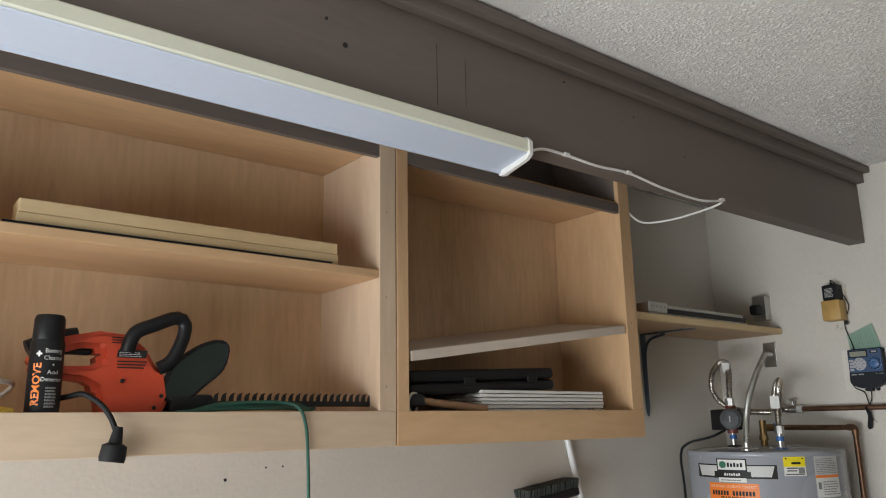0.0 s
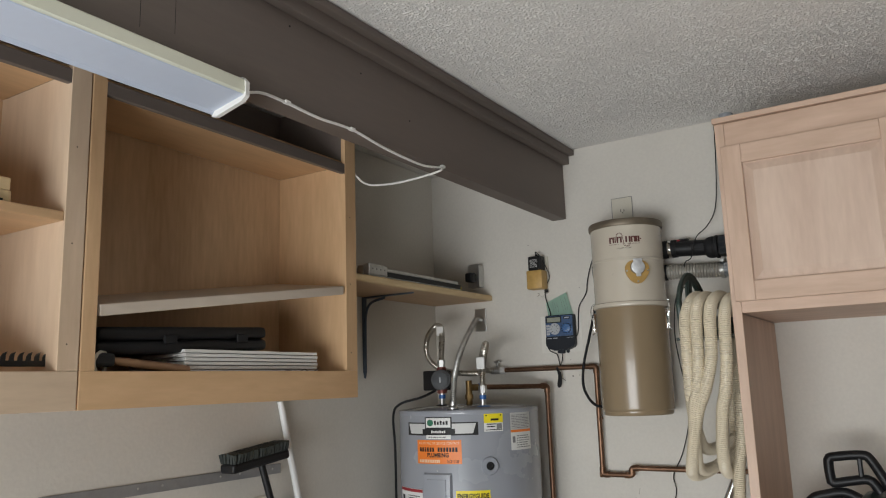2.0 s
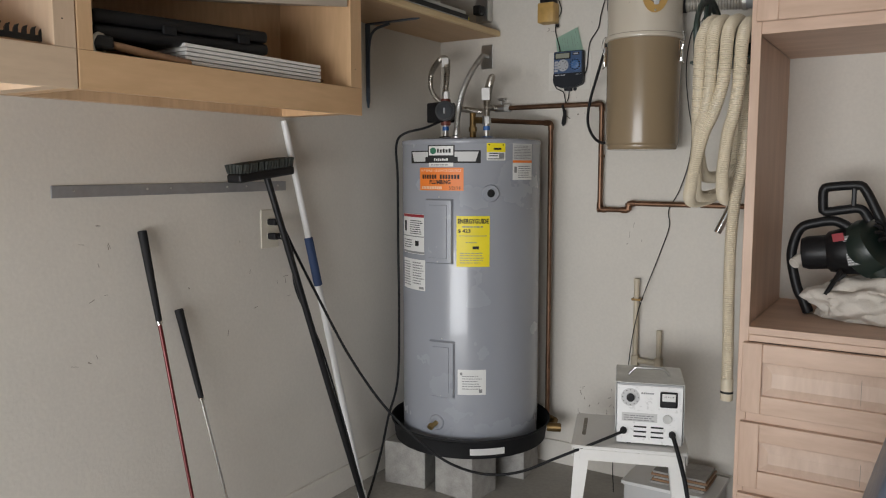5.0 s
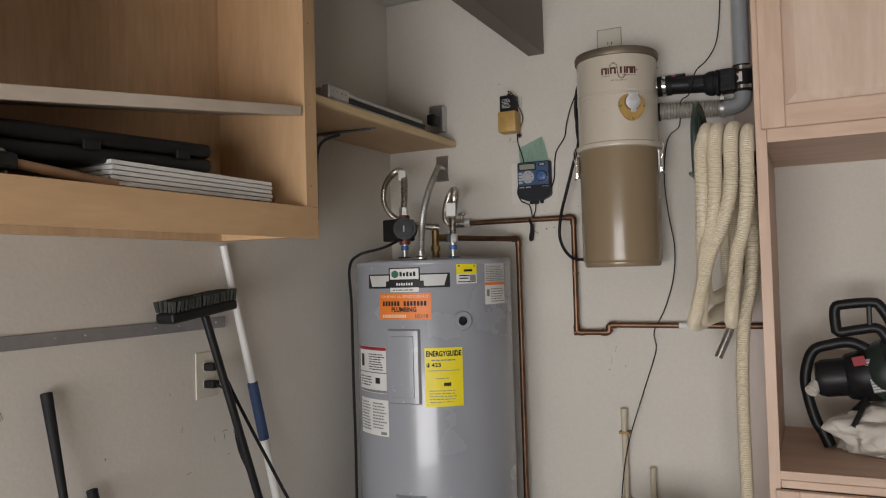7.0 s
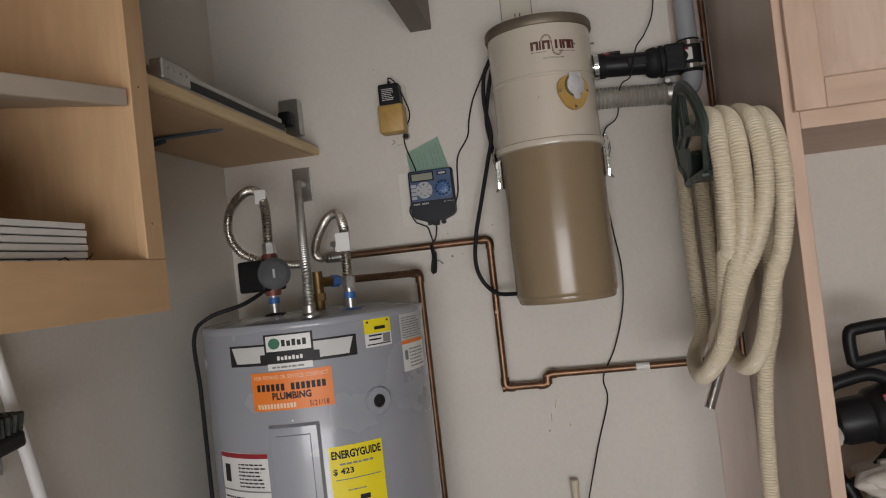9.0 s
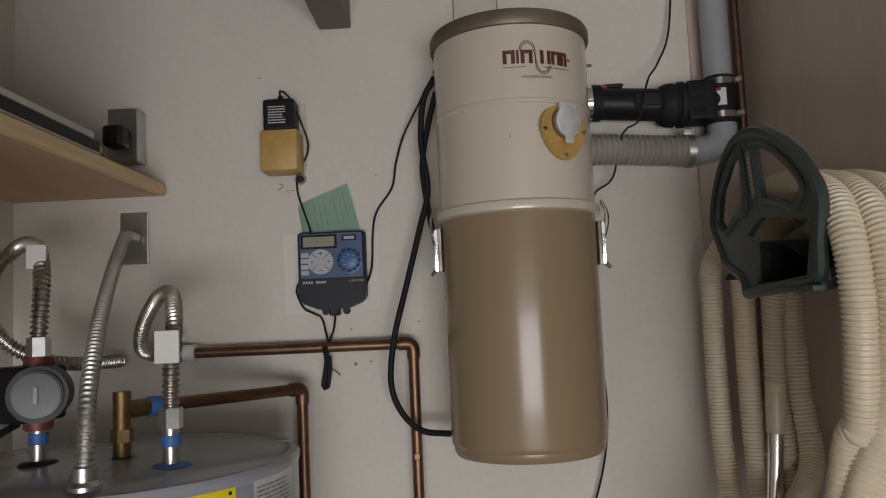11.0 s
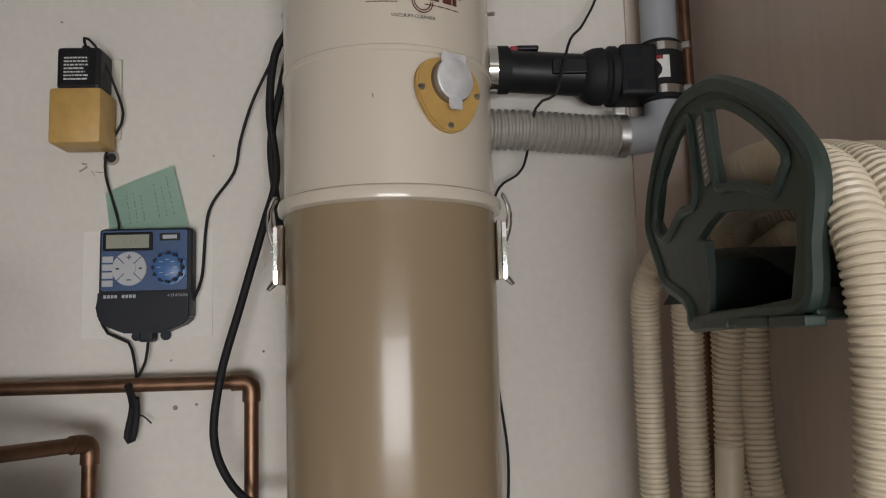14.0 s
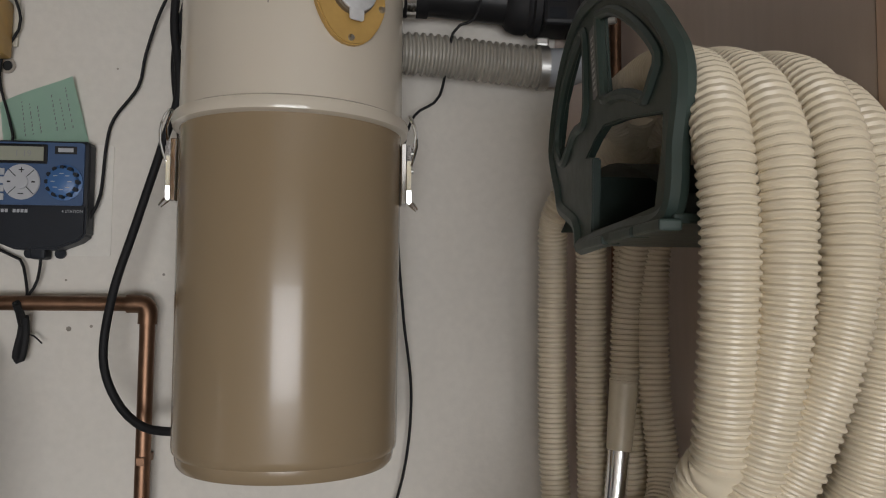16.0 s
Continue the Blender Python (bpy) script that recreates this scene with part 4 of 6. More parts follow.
part("dark_band", sticker([(-0.088, 0.088, -0.083, -0.074), (-0.088, 0.088, -0.012, -0.008)], hz(-116, 1.172, 0.0018)), GREYINK, w2)
part("small_print", sticker(scribble(-0.01, 0.08, 0.0, 0.064, 7, 41, 0.4) + scribble(-0.08, 0.01, -0.06, -0.02, 4, 42, 0.4) + [(-0.07, -0.045, 0.01, 0.055), (0.03, 0.055, -0.05, -0.028)], hz(-116, 1.172, 0.002)), INK, w2)
w3 = part("rating_label", sticker([(-0.088, 0.088, -0.066, 0.066)], hz(-115, 0.998)), PAPER, wh, "white rating label with small print")
part("small_print", sticker(scribble(-0.08, -0.005, -0.05, 0.06, 10, 51, 0.45) + scribble(0.005, 0.08, -0.04, 0.06, 9, 52, 0.45) + [(0.05, 0.08, -0.06, -0.05)], hz(-115, 0.998, 0.002)), GREYINK, w3)
w4 = part("rating_label", sticker([(-0.06, 0.06, -0.054, 0.054)], hz(-58.8, 0.557)), PAPER, wh, "white rating label near the base")
part("small_print", sticker(scribble(-0.04, 0.045, -0.03, 0.035, 6, 61, 0.3) + [(0.03, 0.044, -0.045, -0.03), (-0.05, -0.04, 0.03, 0.042)], hz(-58.8, 0.557, 0.002)), GREYINK, w4)

pan = thing("drain_pan", (*HC, 0.232), "black plastic drain pan under the water heater", "drain pan")
part("pan", lathe((*HC, 0), [(0.30, 0.234), (0.345, 0.238), (0.352, 0.30), (0.358, 0.322), (0.364, 0.324), (0.364, 0.316), (0.352, 0.306), (0.34, 0.2485), (0.01, 0.246)], 72), RUBBER, pan, smooth=True)
part("pan_label", sticker([(-0.075, 0.075, -0.014, 0.014)], on_cylinder(HC, 0.3565, -48, 0.272)), PAPER, pan, "white printed label")
part("pan_drain", rod((0.70, -0.20, 0.28), (0.76, -0.177, 0.28), 0.020, 16, bevel=0.003), AGEDBRASS, pan, smooth=True)
for x, y, r in ((0.19, -0.53, 8), (0.46, -0.52, -6), (0.52, -0.20, 4), (0.17, -0.16, 0)):
    solo("concrete_block", box(x - 0.1, x + 0.1, y - 0.09, y + 0.09, FL, 0.2335, 0.004, rot=r), CONCRETE, "grey concrete block under the drain pan", "concrete block", "concrete blocks")

# fittings on the heater's top
N1, N2 = Vector((0.30, -0.43, 1.588)), Vector((0.525, -0.465, 1.582))


def nipple(p, ring, parent):
    part("collar", lathe(p - Vector((0, 0, 0.006)), [(0.028, 0), (0.03, 0.004), (0.026, 0.007), (0.014, 0.009)], 28), ring, parent, smooth=True)
    part("nipple", rod(p, p + Vector((0, 0, 0.055)), 0.0125, 16), STEEL, parent, smooth=True)
    part("nipple_collar", rod(p + Vector((0, 0, 0.028)), p + Vector((0, 0, 0.045)), 0.0145, 16), BLUETAPE, parent, smooth=True)


pu = thing("circulation_pump", (*N1.xy, 1.58), "black and red hot-water circulation pump on the heater", "pump")
nipple(N1, INK, pu)
part("casting", rod(N1 + Vector((0, 0, 0.05)), N1 + Vector((0, 0, 0.165)), 0.022, 20, bevel=0.003), IRON, pu, smooth=True)
part("motor_box", box(0.222, 0.315, -0.465, -0.375, 1.652, 1.738, 0.006, rot=-20), BLACK, pu)
d = Vector((0.34, -0.94, 0)).normalized()
o = Vector((0.318, -0.452, 1.697))
part("motor_can", rod(o - d * 0.03, o + d * 0.045, 0.043, 32, bevel=0.006), BLACK, pu, smooth=True)
part("dial", rod(o + d * 0.0455, o + d * 0.049, 0.034, 28, bevel=0.001), DIALGLASS, pu, smooth=True)
part("dial_pointer", box(o.x + d.x * 0.05 - 0.003, o.x + d.x * 0.05 + 0.003, o.y + d.y * 0.05 - 0.002, o.y + d.y * 0.05 + 0.002, o.z - 0.012, o.z + 0.012), BUTTON, pu)
part("union", rod(N1 + Vector((0, 0, 0.165)), N1 + Vector((0, 0, 0.195)), 0.018, 6), STEEL, pu)
part("power_lead", tube([(0.285, -0.46, 1.652), (0.25, -0.52, 1.625), (0.17, -0.565, 1.60), (0.115, -0.545, 1.55), (0.112, -0.532, 1.40), (0.116, -0.537, 1.1), (0.122, -0.542, 0.8), (0.118, -0.55, 0.5), (0.10, -0.60, 0.33), (0.10, -0.66, 0.18), (0.14, -0.80, FL + 0.008), (0.3, -1.1, FL + 0.008)], 0.0055, 8), RUBBER, pu, smooth=True)
f1 = thing("flexible_water_line", (0.2, -0.3, 1.72), "corrugated stainless water line looping up from the pump", "water pipe", "flexible water lines")
part("corrugated_tube", tube([N1 + Vector((0, 0, 0.19)), (0.298, -0.42, 1.84), (0.285, -0.395, 1.90), (0.25, -0.35, 1.938), (0.19, -0.30, 1.945), (0.13, -0.275, 1.90), (0.115, -0.265, 1.83), (0.145, -0.25, 1.77), (0.21, -0.215, 1.735), (0.235, -0.12, 1.727), (0.25, -0.03, 1.725)], 0.0138, 14, rib=0.0088, depth=0.0034), FLEX, f1, smooth=True)
part("tag", box(0.262, 0.292, -0.405, -0.385, 1.895, 1.935, 0.001, rot=20), PAPER, f1, "white paper tag")
f2 = thing("flexible_water_line", (0.45, -0.3, 1.62), "corrugated stainless water line arching from the heater to a wall valve", "water pipe", "flexible water lines")
nipple(N2, BLUETAPE, f2)
part("union", rod(N2 + Vector((0, 0, 0.055)), N2 + Vector((0, 0, 0.085)), 0.018, 6), STEEL, f2)
part("corrugated_tube", tube([N2 + Vector((0, 0, 0.08)), (0.523, -0.455, 1.74), (0.515, -0.42, 1.80), (0.475, -0.33, 1.847), (0.415, -0.24, 1.845), (0.355, -0.16, 1.80), (0.322, -0.10, 1.755), (0.325, -0.06, 1.737), (0.355, -0.042, 1.735)], 0.0138, 14, rib=0.0088, depth=0.0034), FLEX, f2, smooth=True)
part("tag", box(0.503, 0.541, -0.472, -0.466, 1.735, 1.785, 0.001), PAPER, f2, "white paper tag")
cd = thing("electric_conduit", (0.4, -0.4, 1.6), "grey flexible metal conduit from the wall plate to the heater", "conduit")
part("flex_conduit", tube([(0.275, -0.012, 1.988), (0.275, -0.06, 1.985), (0.30, -0.14, 1.95), (0.355, -0.30, 1.88), (0.41, -0.46, 1.79), (0.445, -0.56, 1.70), (0.455, -0.59, 1.62), (0.456, -0.594, 1.585)], 0.0128, 12, rib=0.0088, depth=0.0026), GALV, cd, smooth=True)
part("connector", lathe((0.456, -0.594, 1.576), [(0.022, 0), (0.022, 0.006), (0.016, 0.012), (0.0155, 0.03)], 20), STEEL, cd, smooth=True)
part("cover_plate", box(0.239, 0.301, -0.007, -0.001, 1.930, 2.043, 0.002), STEEL, cd, "steel wall plate")
rv = thing("relief_valve", (0.42, -0.40, 1.58), "brass relief valve on the heater's top", "valve")
part("base_ring", lathe((0.42, -0.40, 1.582), [(0.035, 0), (0.034, 0.004), (0.012, 0.005)], 28), INK, rv, smooth=True)
part("body", rod((0.42, -0.40, 1.585), (0.42, -0.40, 1.69), 0.014, 16), AGEDBRASS, rv, smooth=True)
part("hex", rod((0.42, -0.40, 1.61), (0.42, -0.40, 1.63), 0.018, 6), AGEDBRASS, rv)
part("outlet", rod((0.42, -0.40, 1.66), (0.458, -0.342, 1.66), 0.0145, 16), AGEDBRASS, rv, smooth=True)
part("nut", rod((0.445, -0.362, 1.66), (0.46, -0.340, 1.659), 0.017, 6), BLUETAPE, rv)

# ---- copper pipes on the north wall ----


def pipe_run(t, pts, r=0.0111, material=COPPER):
    """Straight lengths with soldered elbows."""
    pts = [Vector(p) for p in pts]
    for p, q in zip(pts, pts[1:]):
        part("length", rod(p, q, r, 16), material, t, smooth=True)
    for a, b, c in zip(pts, pts[1:], pts[2:]):
        u, v = (a - b).normalized(), (c - b).normalized()
        part("elbow", tube([b + u * 0.03, b + u * 0.012, b + (u + v) * 0.0035, b + v * 0.012, b + v * 0.03], r + 0.0028, 14, step=0.004), material, t, smooth=True)
    return t


PY = -0.035
p1 = thing("copper_pipe", (0.9, PY, 1.28), "aged copper water pipe stepping down along the wall", "pipe", "copper pipes")
pipe_run(p1, [(0.36, PY, 1.735), (0.868, PY, 1.735), (0.868, PY, 1.268), (1.00, PY, 1.268), (1.00, PY, 1.298), (1.585, PY, 1.296)])
part("length", rod((0.868, PY, 1.268), (0.858, PY, 1.268), 0.0135, 16), COPPER, p1, smooth=True)
part("paper_band", rod((1.27, PY, 1.297), (1.31, PY, 1.297), 0.0116, 16), PAPER, p1)
part("strap", box(0.862, 0.874, PY - 0.014, -0.001, 1.50, 1.512, 0.001), COPPER, p1)
wv = thing("stop_valve", (0.37, PY, 1.735), "small metal stop valve on the wall pipe", "valve")
part("body", rod((0.335, PY - 0.004, 1.735), (0.40, PY, 1.735), 0.0175, 18, bevel=0.003), STEEL, wv, smooth=True)
part("stem", rod((0.368, PY, 1.74), (0.368, PY, 1.775), 0.006, 12), STEEL, wv, smooth=True)
part("knob", box(0.352, 0.384, PY - 0.008, PY + 0.008, 1.770, 1.782, 0.004), STEEL, wv)
part("band", rod((0.388, PY, 1.735), (0.412, PY, 1.735), 0.0182, 18), PAPER, wv, smooth=True)
p2 = thing("copper_pipe", (0.642, -0.08, 0.26), "aged copper relief pipe running down beside the heater", "pipe", "copper pipes")
pipe_run(p2, [(0.452, -0.352, 1.66), (0.642, -0.075, 1.655), (0.645, -0.075, 0.27)])
part("outlet_fitting", rod((0.645, -0.085, 0.285), (0.70, -0.10, 0.275), 0.018, 16, bevel=0.003), AGEDBRASS, p2, smooth=True)
p3 = thing("stub_pipes", (1.1, -0.03, 0.6), "capped cream and copper stub pipes on the wall", "pipe")
part("upright", rod((1.045, -0.03, 0.60), (1.045, -0.03, 0.96), 0.0115, 14), CPVC, p3, smooth=True)
part("cap", rod((1.045, -0.03, 0.945), (1.045, -0.03, 0.968), 0.0135, 14), CPVC, p3, smooth=True)
part("strap", box(1.026, 1.066, -0.044, -0.001, 0.870, 0.880, 0.001), AGEDBRASS, p3)
part("tee", box(1.03, 1.062, -0.045, -0.015, 0.575, 0.625, 0.006), CPVC, p3)
part("cross_pipe", rod((1.05, -0.03, 0.60), (1.15, -0.03, 0.598), 0.012, 14), CPVC, p3, smooth=True)
part("elbow", box(1.134, 1.168, -0.046, -0.014, 0.58, 0.625, 0.008), CPVC, p3)
part("upright", rod((1.151, -0.03, 0.60), (1.150, -0.03, 0.745), 0.0115, 14), CPVC, p3, smooth=True)
part("lower_pipe", rod((1.045, -0.03, 0.60), (1.045, -0.03, 0.15), 0.0115, 14), CPVC, p3, smooth=True)

# ---- electrical things on the north wall ----


def outlet_box(name, x, z, label):
    t = thing(name, (x, -0.02, z - 0.06), label, "outlet")
    part("box", box(x - 0.029, x + 0.031, -0.05, -0.001, z - 0.056, z + 0.056, 0.003), GALV, t)
    part("cover", box(x - 0.031, x + 0.033, -0.054, -0.0505, z - 0.058, z + 0.058, 0.001), STEEL, t)
    part("socket", rod((x, -0.055, z), (x, -0.0545, z), 0.017, 20), BLACK, t)
    return t


ob = outlet_box("surface_outlet", 0.266, 2.203, "galvanised surface outlet box with a plug above the shelf")
part("plug", box(0.245, 0.287, -0.105, -0.056, 2.17, 2.215, 0.008), BLACK, ob, "black plug")
part("knockout", rod((0.234, -0.02, 2.215), (0.224, -0.02, 2.215), 0.012, 16), STEEL, ob)

vo = thing("vacuum_outlet", (1.035, -0.004, 2.40), "clear-edged wall outlet above the vacuum unit", "outlet")
part("cover_plate", box(0.985, 1.081, -0.006, -0.001, 2.385, 2.49, 0.002), IVORY, vo)
part("socket", rod((1.035, -0.0085, 2.43), (1.035, -0.006, 2.43), 0.02, 22), IVORY, vo)
part("plate_edge", tube([(0.985, -0.006, 2.385), (0.985, -0.006, 2.49), (1.081, -0.006, 2.49), (1.081, -0.006, 2.385)], 0.0015, 6, curve=False), GREYINK, vo)
part("slots", sticker([(-0.009, -0.006, -0.006, 0.006), (0.006, 0.009, -0.006, 0.006), (-0.0025, 0.0025, -0.013, -0.009)], on_plane((1.035, -0.0088, 2.43), (1, 0, 0), (0, 0, 1))), INK, vo)

ad = thing("power_adapter_outlet", (0.6, -0.03, 2.11), "wall plate with a black adapter and a yellowed plastic box", "outlet")
part("cover_plate", box(0.556, 0.651, -0.007, -0.001, 2.128, 2.264, 0.002), IVORY, ad)
part("adapter", box(0.571, 0.638, -0.062, -0.008, 2.196, 2.264, 0.006), BLACK, ad, "black power adapter")
part("adapter_print", sticker(scribble(-0.02, 0.02, -0.02, 0.02, 7, 71, 0.45), on_plane((0.603, -0.0628, 2.23), (1, 0, 0), (0, 0, 1))), GREYPAPER, ad)
part("yellowed_box", box(0.566, 0.646, -0.075, -0.008, 2.106, 2.1945, 0.006), YELLOWED, ad, "yellowed translucent plastic box", smooth=True)
part("strain_relief", rod((0.603, -0.03, 2.262), (0.603, -0.03, 2.276), 0.006, 10), RUBBER, ad)
part("lead", tube([(0.603, -0.03, 2.274), (0.606, -0.045, 2.284), (0.625, -0.05, 2.27), (0.645, -0.03, 2.22), (0.657, -0.012, 2.17), (0.648, -0.012, 2.14), (0.632, -0.012, 2.11), (0.63, -0.01, 2.07), (0.645, -0.012, 2.02), (0.657, -0.02, 1.985), (0.657, -0.025, 1.972)], 0.0022, 8), RUBBER, ad, smooth=True)
hl = thing("wall_hole", (0.636, -0.002, 2.09), "ragged hole in the plaster with a wire through it", "hole")
part("rim", lathe((0, 0, 0), [(0.012, 0), (0.013, 0.003), (0.009, 0.004), (0.007, 0.001)], 14, m=Matrix.Translation((0.636, -0.0005, 2.099)) @ Matrix.Rotation(radians(90), 4, "X")), SMUDGE, hl, smooth=True)
part("dark_core", rod((0.636, -0.001, 2.099), (0.636, -0.0025, 2.099), 0.0085, 12), INK, hl)

pn = thing("paper_note", (0.70, -0.01, 1.975), "mint green paper note with handwriting tucked behind the timer", "note")
bm = B()
PN = [(0.629, 2.040), (0.738, 2.082), (0.764, 1.975), (0.640, 1.955)]
n = 12
g = [[None] * (n + 1) for _ in range(n + 1)]
for i in range(n + 1):
    for j in range(n + 1):
        u, v = i / n, j / n
        a, b = Vector(PN[3]).lerp(Vector(PN[2]), u), Vector(PN[0]).lerp(Vector(PN[1]), u)
        p = a.lerp(b, v)
        g[i][j] = bm.verts.new((p.x, -0.006 - 0.012 * v * u - 0.003 * math.sin(u * 5), p.y))
for i in range(n):
    for j in range(n):
        bm.faces.new((g[i][j], g[i + 1][j], g[i + 1][j + 1], g[i][j + 1]))
bmesh.ops.solidify(bm, geom=bm.faces[:], thickness=0.0004)
part("sheet", bm, MINT, pn)
rnd = random.Random(12)
bm = B()
for row in range(7):
    u = 0.28 + row * 0.095
    if row in (3,):
        continue
    v = 0.30
    while v < 0.86 - 0.05 * (row % 3):
        l = rnd.uniform(0.02, 0.06)
        q = []
        for du, dv in ((0, 0), (0.012, 0), (0.02, l), (0.008, l)):
            uu, vv = u + du + 0.03 * (v - 0.3), v + dv
            a, b = Vector(PN[3]).lerp(Vector(PN[2]), uu), Vector(PN[0]).lerp(Vector(PN[1]), uu)
            p = a.lerp(b, vv)
            q.append(bm.verts.new((p.x, -0.0072 - 0.012 * vv * uu - 0.003 * math.sin(uu * 5), p.y)))
        bm.faces.new(q)
        v += l + rnd.uniform(0.012, 0.05)
part("handwriting", bm, GREYINK, pn)

tm = thing("sprinkler_timer", (0.703, -0.03, 1.80), "dark blue and charcoal sprinkler timer on the wall", "timer")
part("case", box(0.631, 0.775, -0.034, -0.003, 1.842, 1.978, 0.006), TIMERDARK, tm)
part("cover", plate([(-0.0715, 0.032), (0.0715, 0.032), (0.0715, -0.012), (0.06, -0.022), (0.03, -0.034), (-0.03, -0.034), (-0.06, -0.022), (-0.0715, -0.010)], 0.034, Matrix.Translation((0.703, -0.004, 1.848)) @ Matrix.Rotation(radians(90), 4, "X"), bevel=0.003), TIMERDARK, tm)
fc = part("face", plate(round_outline(0.132, 0.094, 0.004), 0.003, Matrix.Translation((0.703, -0.0342, 1.927)) @ Matrix.Rotation(radians(90), 4, "X")), TIMERBLUE, tm)
part("screen_frame", box(0.640, 0.716, -0.0392, -0.0374, 1.942, 1.971, 0.002), BLACK, tm)
part("screen", box(0.645, 0.711, -0.0402, -0.0394, 1.946, 1.967), LCD, tm)
part("digits", words("1 19", 0.010, on_plane((0.682, -0.0406, 1.956), (1, 0, 0), (0, 0, 1))), GREYINK, tm)
wheel = part("button_wheel", rod((0.681, -0.0374, 1.914), (0.681, -0.0405, 1.914), 0.0265, 36, bevel=0.001), BUTTON, tm, smooth=True)
part("hub", rod((0.681, -0.041, 1.914), (0.681, -0.0425, 1.914), 0.0105, 24), BUTTON, wheel, smooth=True)
part("gaps", sticker([(-0.0258, 0.0258, -0.0006, 0.0006)], on_plane((0.681, -0.0409, 1.914), (0.707, 0, 0.707), (-0.707, 0, 0.707))), INK, wheel)
part("gaps", sticker([(-0.0258, 0.0258, -0.0006, 0.0006)], on_plane((0.681, -0.0409, 1.914), (0.707, 0, -0.707), (0.707, 0, 0.707))), INK, wheel)
part("signs", sticker([(-0.004, 0.004, 0.017, 0.0185), (-0.0007, 0.0007, 0.0138, 0.0217), (-0.004, 0.004, -0.0185, -0.017), (-0.02, -0.015, -0.0012, 0.0012), (0.015, 0.02, -0.0012, 0.0012)], on_plane((0.681, -0.0411, 1.914), (1, 0, 0), (0, 0, 1))), INK, wheel)
for k in range(4):
    part("side_button", box(0.639, 0.656, -0.0392, -0.0374, 1.924 - 0.0125 * k, 1.934 - 0.0125 * k, 0.001), BUTTON, tm)
dl = part("dial", lathe((0, 0, 0), [(0.027, 0), (0.027, 0.003), (0.022, 0.004), (0.0215, 0.011), (0.019, 0.013), (0.001, 0.013)], 40, m=Matrix.Translation((0.742, -0.0374, 1.914)) @ Matrix.Rotation(radians(90), 4, "X")), DIALBLUE, tm, smooth=True)
for k in range(12):
    a = 2 * math.pi * k / 12
    part("ridge", rod((0.742 + 0.0215 * math.cos(a), -0.038, 1.914 + 0.0215 * math.sin(a)), (0.742 + 0.0215 * math.cos(a), -0.050, 1.914 + 0.0215 * math.sin(a)), 0.0034, 8), TIMERDARK, dl)
part("dial_print", sticker([(0.007 * math.cos(a) + 0.005 * math.cos(a) - 0.003, 0.007 * math.cos(a) + 0.005 * math.cos(a) + 0.003, 0.012 * math.sin(a) - 0.0006, 0.012 * math.sin(a) + 0.0006) for a in [2 * math.pi * k / 8 for k in range(8)]], on_plane((0.742, -0.0506, 1.914), (1, 0, 0), (0, 0, 1))), BUTTON, dl)
part("maker_mark", sticker([(-0.016, 0.016, -0.006, 0.006)], on_plane((0.742, -0.0376, 1.963), (1, 0, 0), (0, 0, 1))), INK, tm)
part("maker_mark", sticker([(-0.011, 0.011, -0.003, 0.003)], on_plane((0.742, -0.0379, 1.963), (1, 0, 0), (0, 0, 1))), BUTTON, tm)
part("product_bars", sticker([(-0.02 + 0.0056 * k, -0.02 + 0.0056 * k + 0.0042, -0.0025, 0.0025) for k in range(9) if k != 4], on_plane((0.662, -0.0386, 1.871), (1, 0, 0), (0, 0, 1))), BUTTON, tm)
part("lettering", words("4 STATION", 0.0045, on_plane((0.755, -0.0386, 1.871), (1, 0, 0), (0, 0, 1))), BUTTON, tm)
part("neck", box(0.694, 0.716, -0.034, -0.006, 1.800, 1.826, 0.004), TIMERDARK, tm)
for x in (0.683, 0.728):
    part("ear", lathe((0, 0, 0), [(0.004, 0), (0.008, 0), (0.008, 0.005), (0.004, 0.005)], 16, m=Matrix.Translation((x, -0.004, 1.810)) @ Matrix.Rotation(radians(90), 4, "X")), TIMERDARK, tm)
part("lead", tube([(0.772, -0.02, 1.86), (0.785, -0.012, 1.90), (0.79, -0.008, 1.98), (0.80, -0.008, 2.02), (0.835, -0.01, 2.07), (0.845, -0.012, 2.12), (0.865, -0.02, 2.18), (0.90, -0.05, 2.235), (0.935, -0.10, 2.28)], 0.0025, 8), RUBBER, tm, smooth=True)
part("lead", tube([(0.631, -0.015, 1.875), (0.622, -0.012, 1.855), (0.64, -0.012, 1.815), (0.672, -0.012, 1.800), (0.683, -0.014, 1.765), (0.688, -0.02, 1.745)], 0.0022, 8), RUBBER, tm, smooth=True)
part("lead", tube([(0.705, -0.02, 1.80), (0.70, -0.016, 1.77), (0.69, -0.02, 1.747), (0.686, -0.05, 1.735), (0.684, -0.03, 1.70)], 0.0022, 8), RUBBER, tm, smooth=True)
part("lead_knot", tube([(0.686, -0.05, 1.735), (0.686, -0.026, 1.705), (0.680, -0.022, 1.675), (0.676, -0.02, 1.655), (0.683, -0.02, 1.652), (0.689, -0.022, 1.69), (0.690, -0.03, 1.715)], 0.006, 8), RUBBER, tm, smooth=True)
part("lead", tube([(0.686, -0.02, 1.69), (0.70, -0.02, 1.686), (0.712, -0.02, 1.675)], 0.0012, 6), RUBBER, tm, smooth=True)

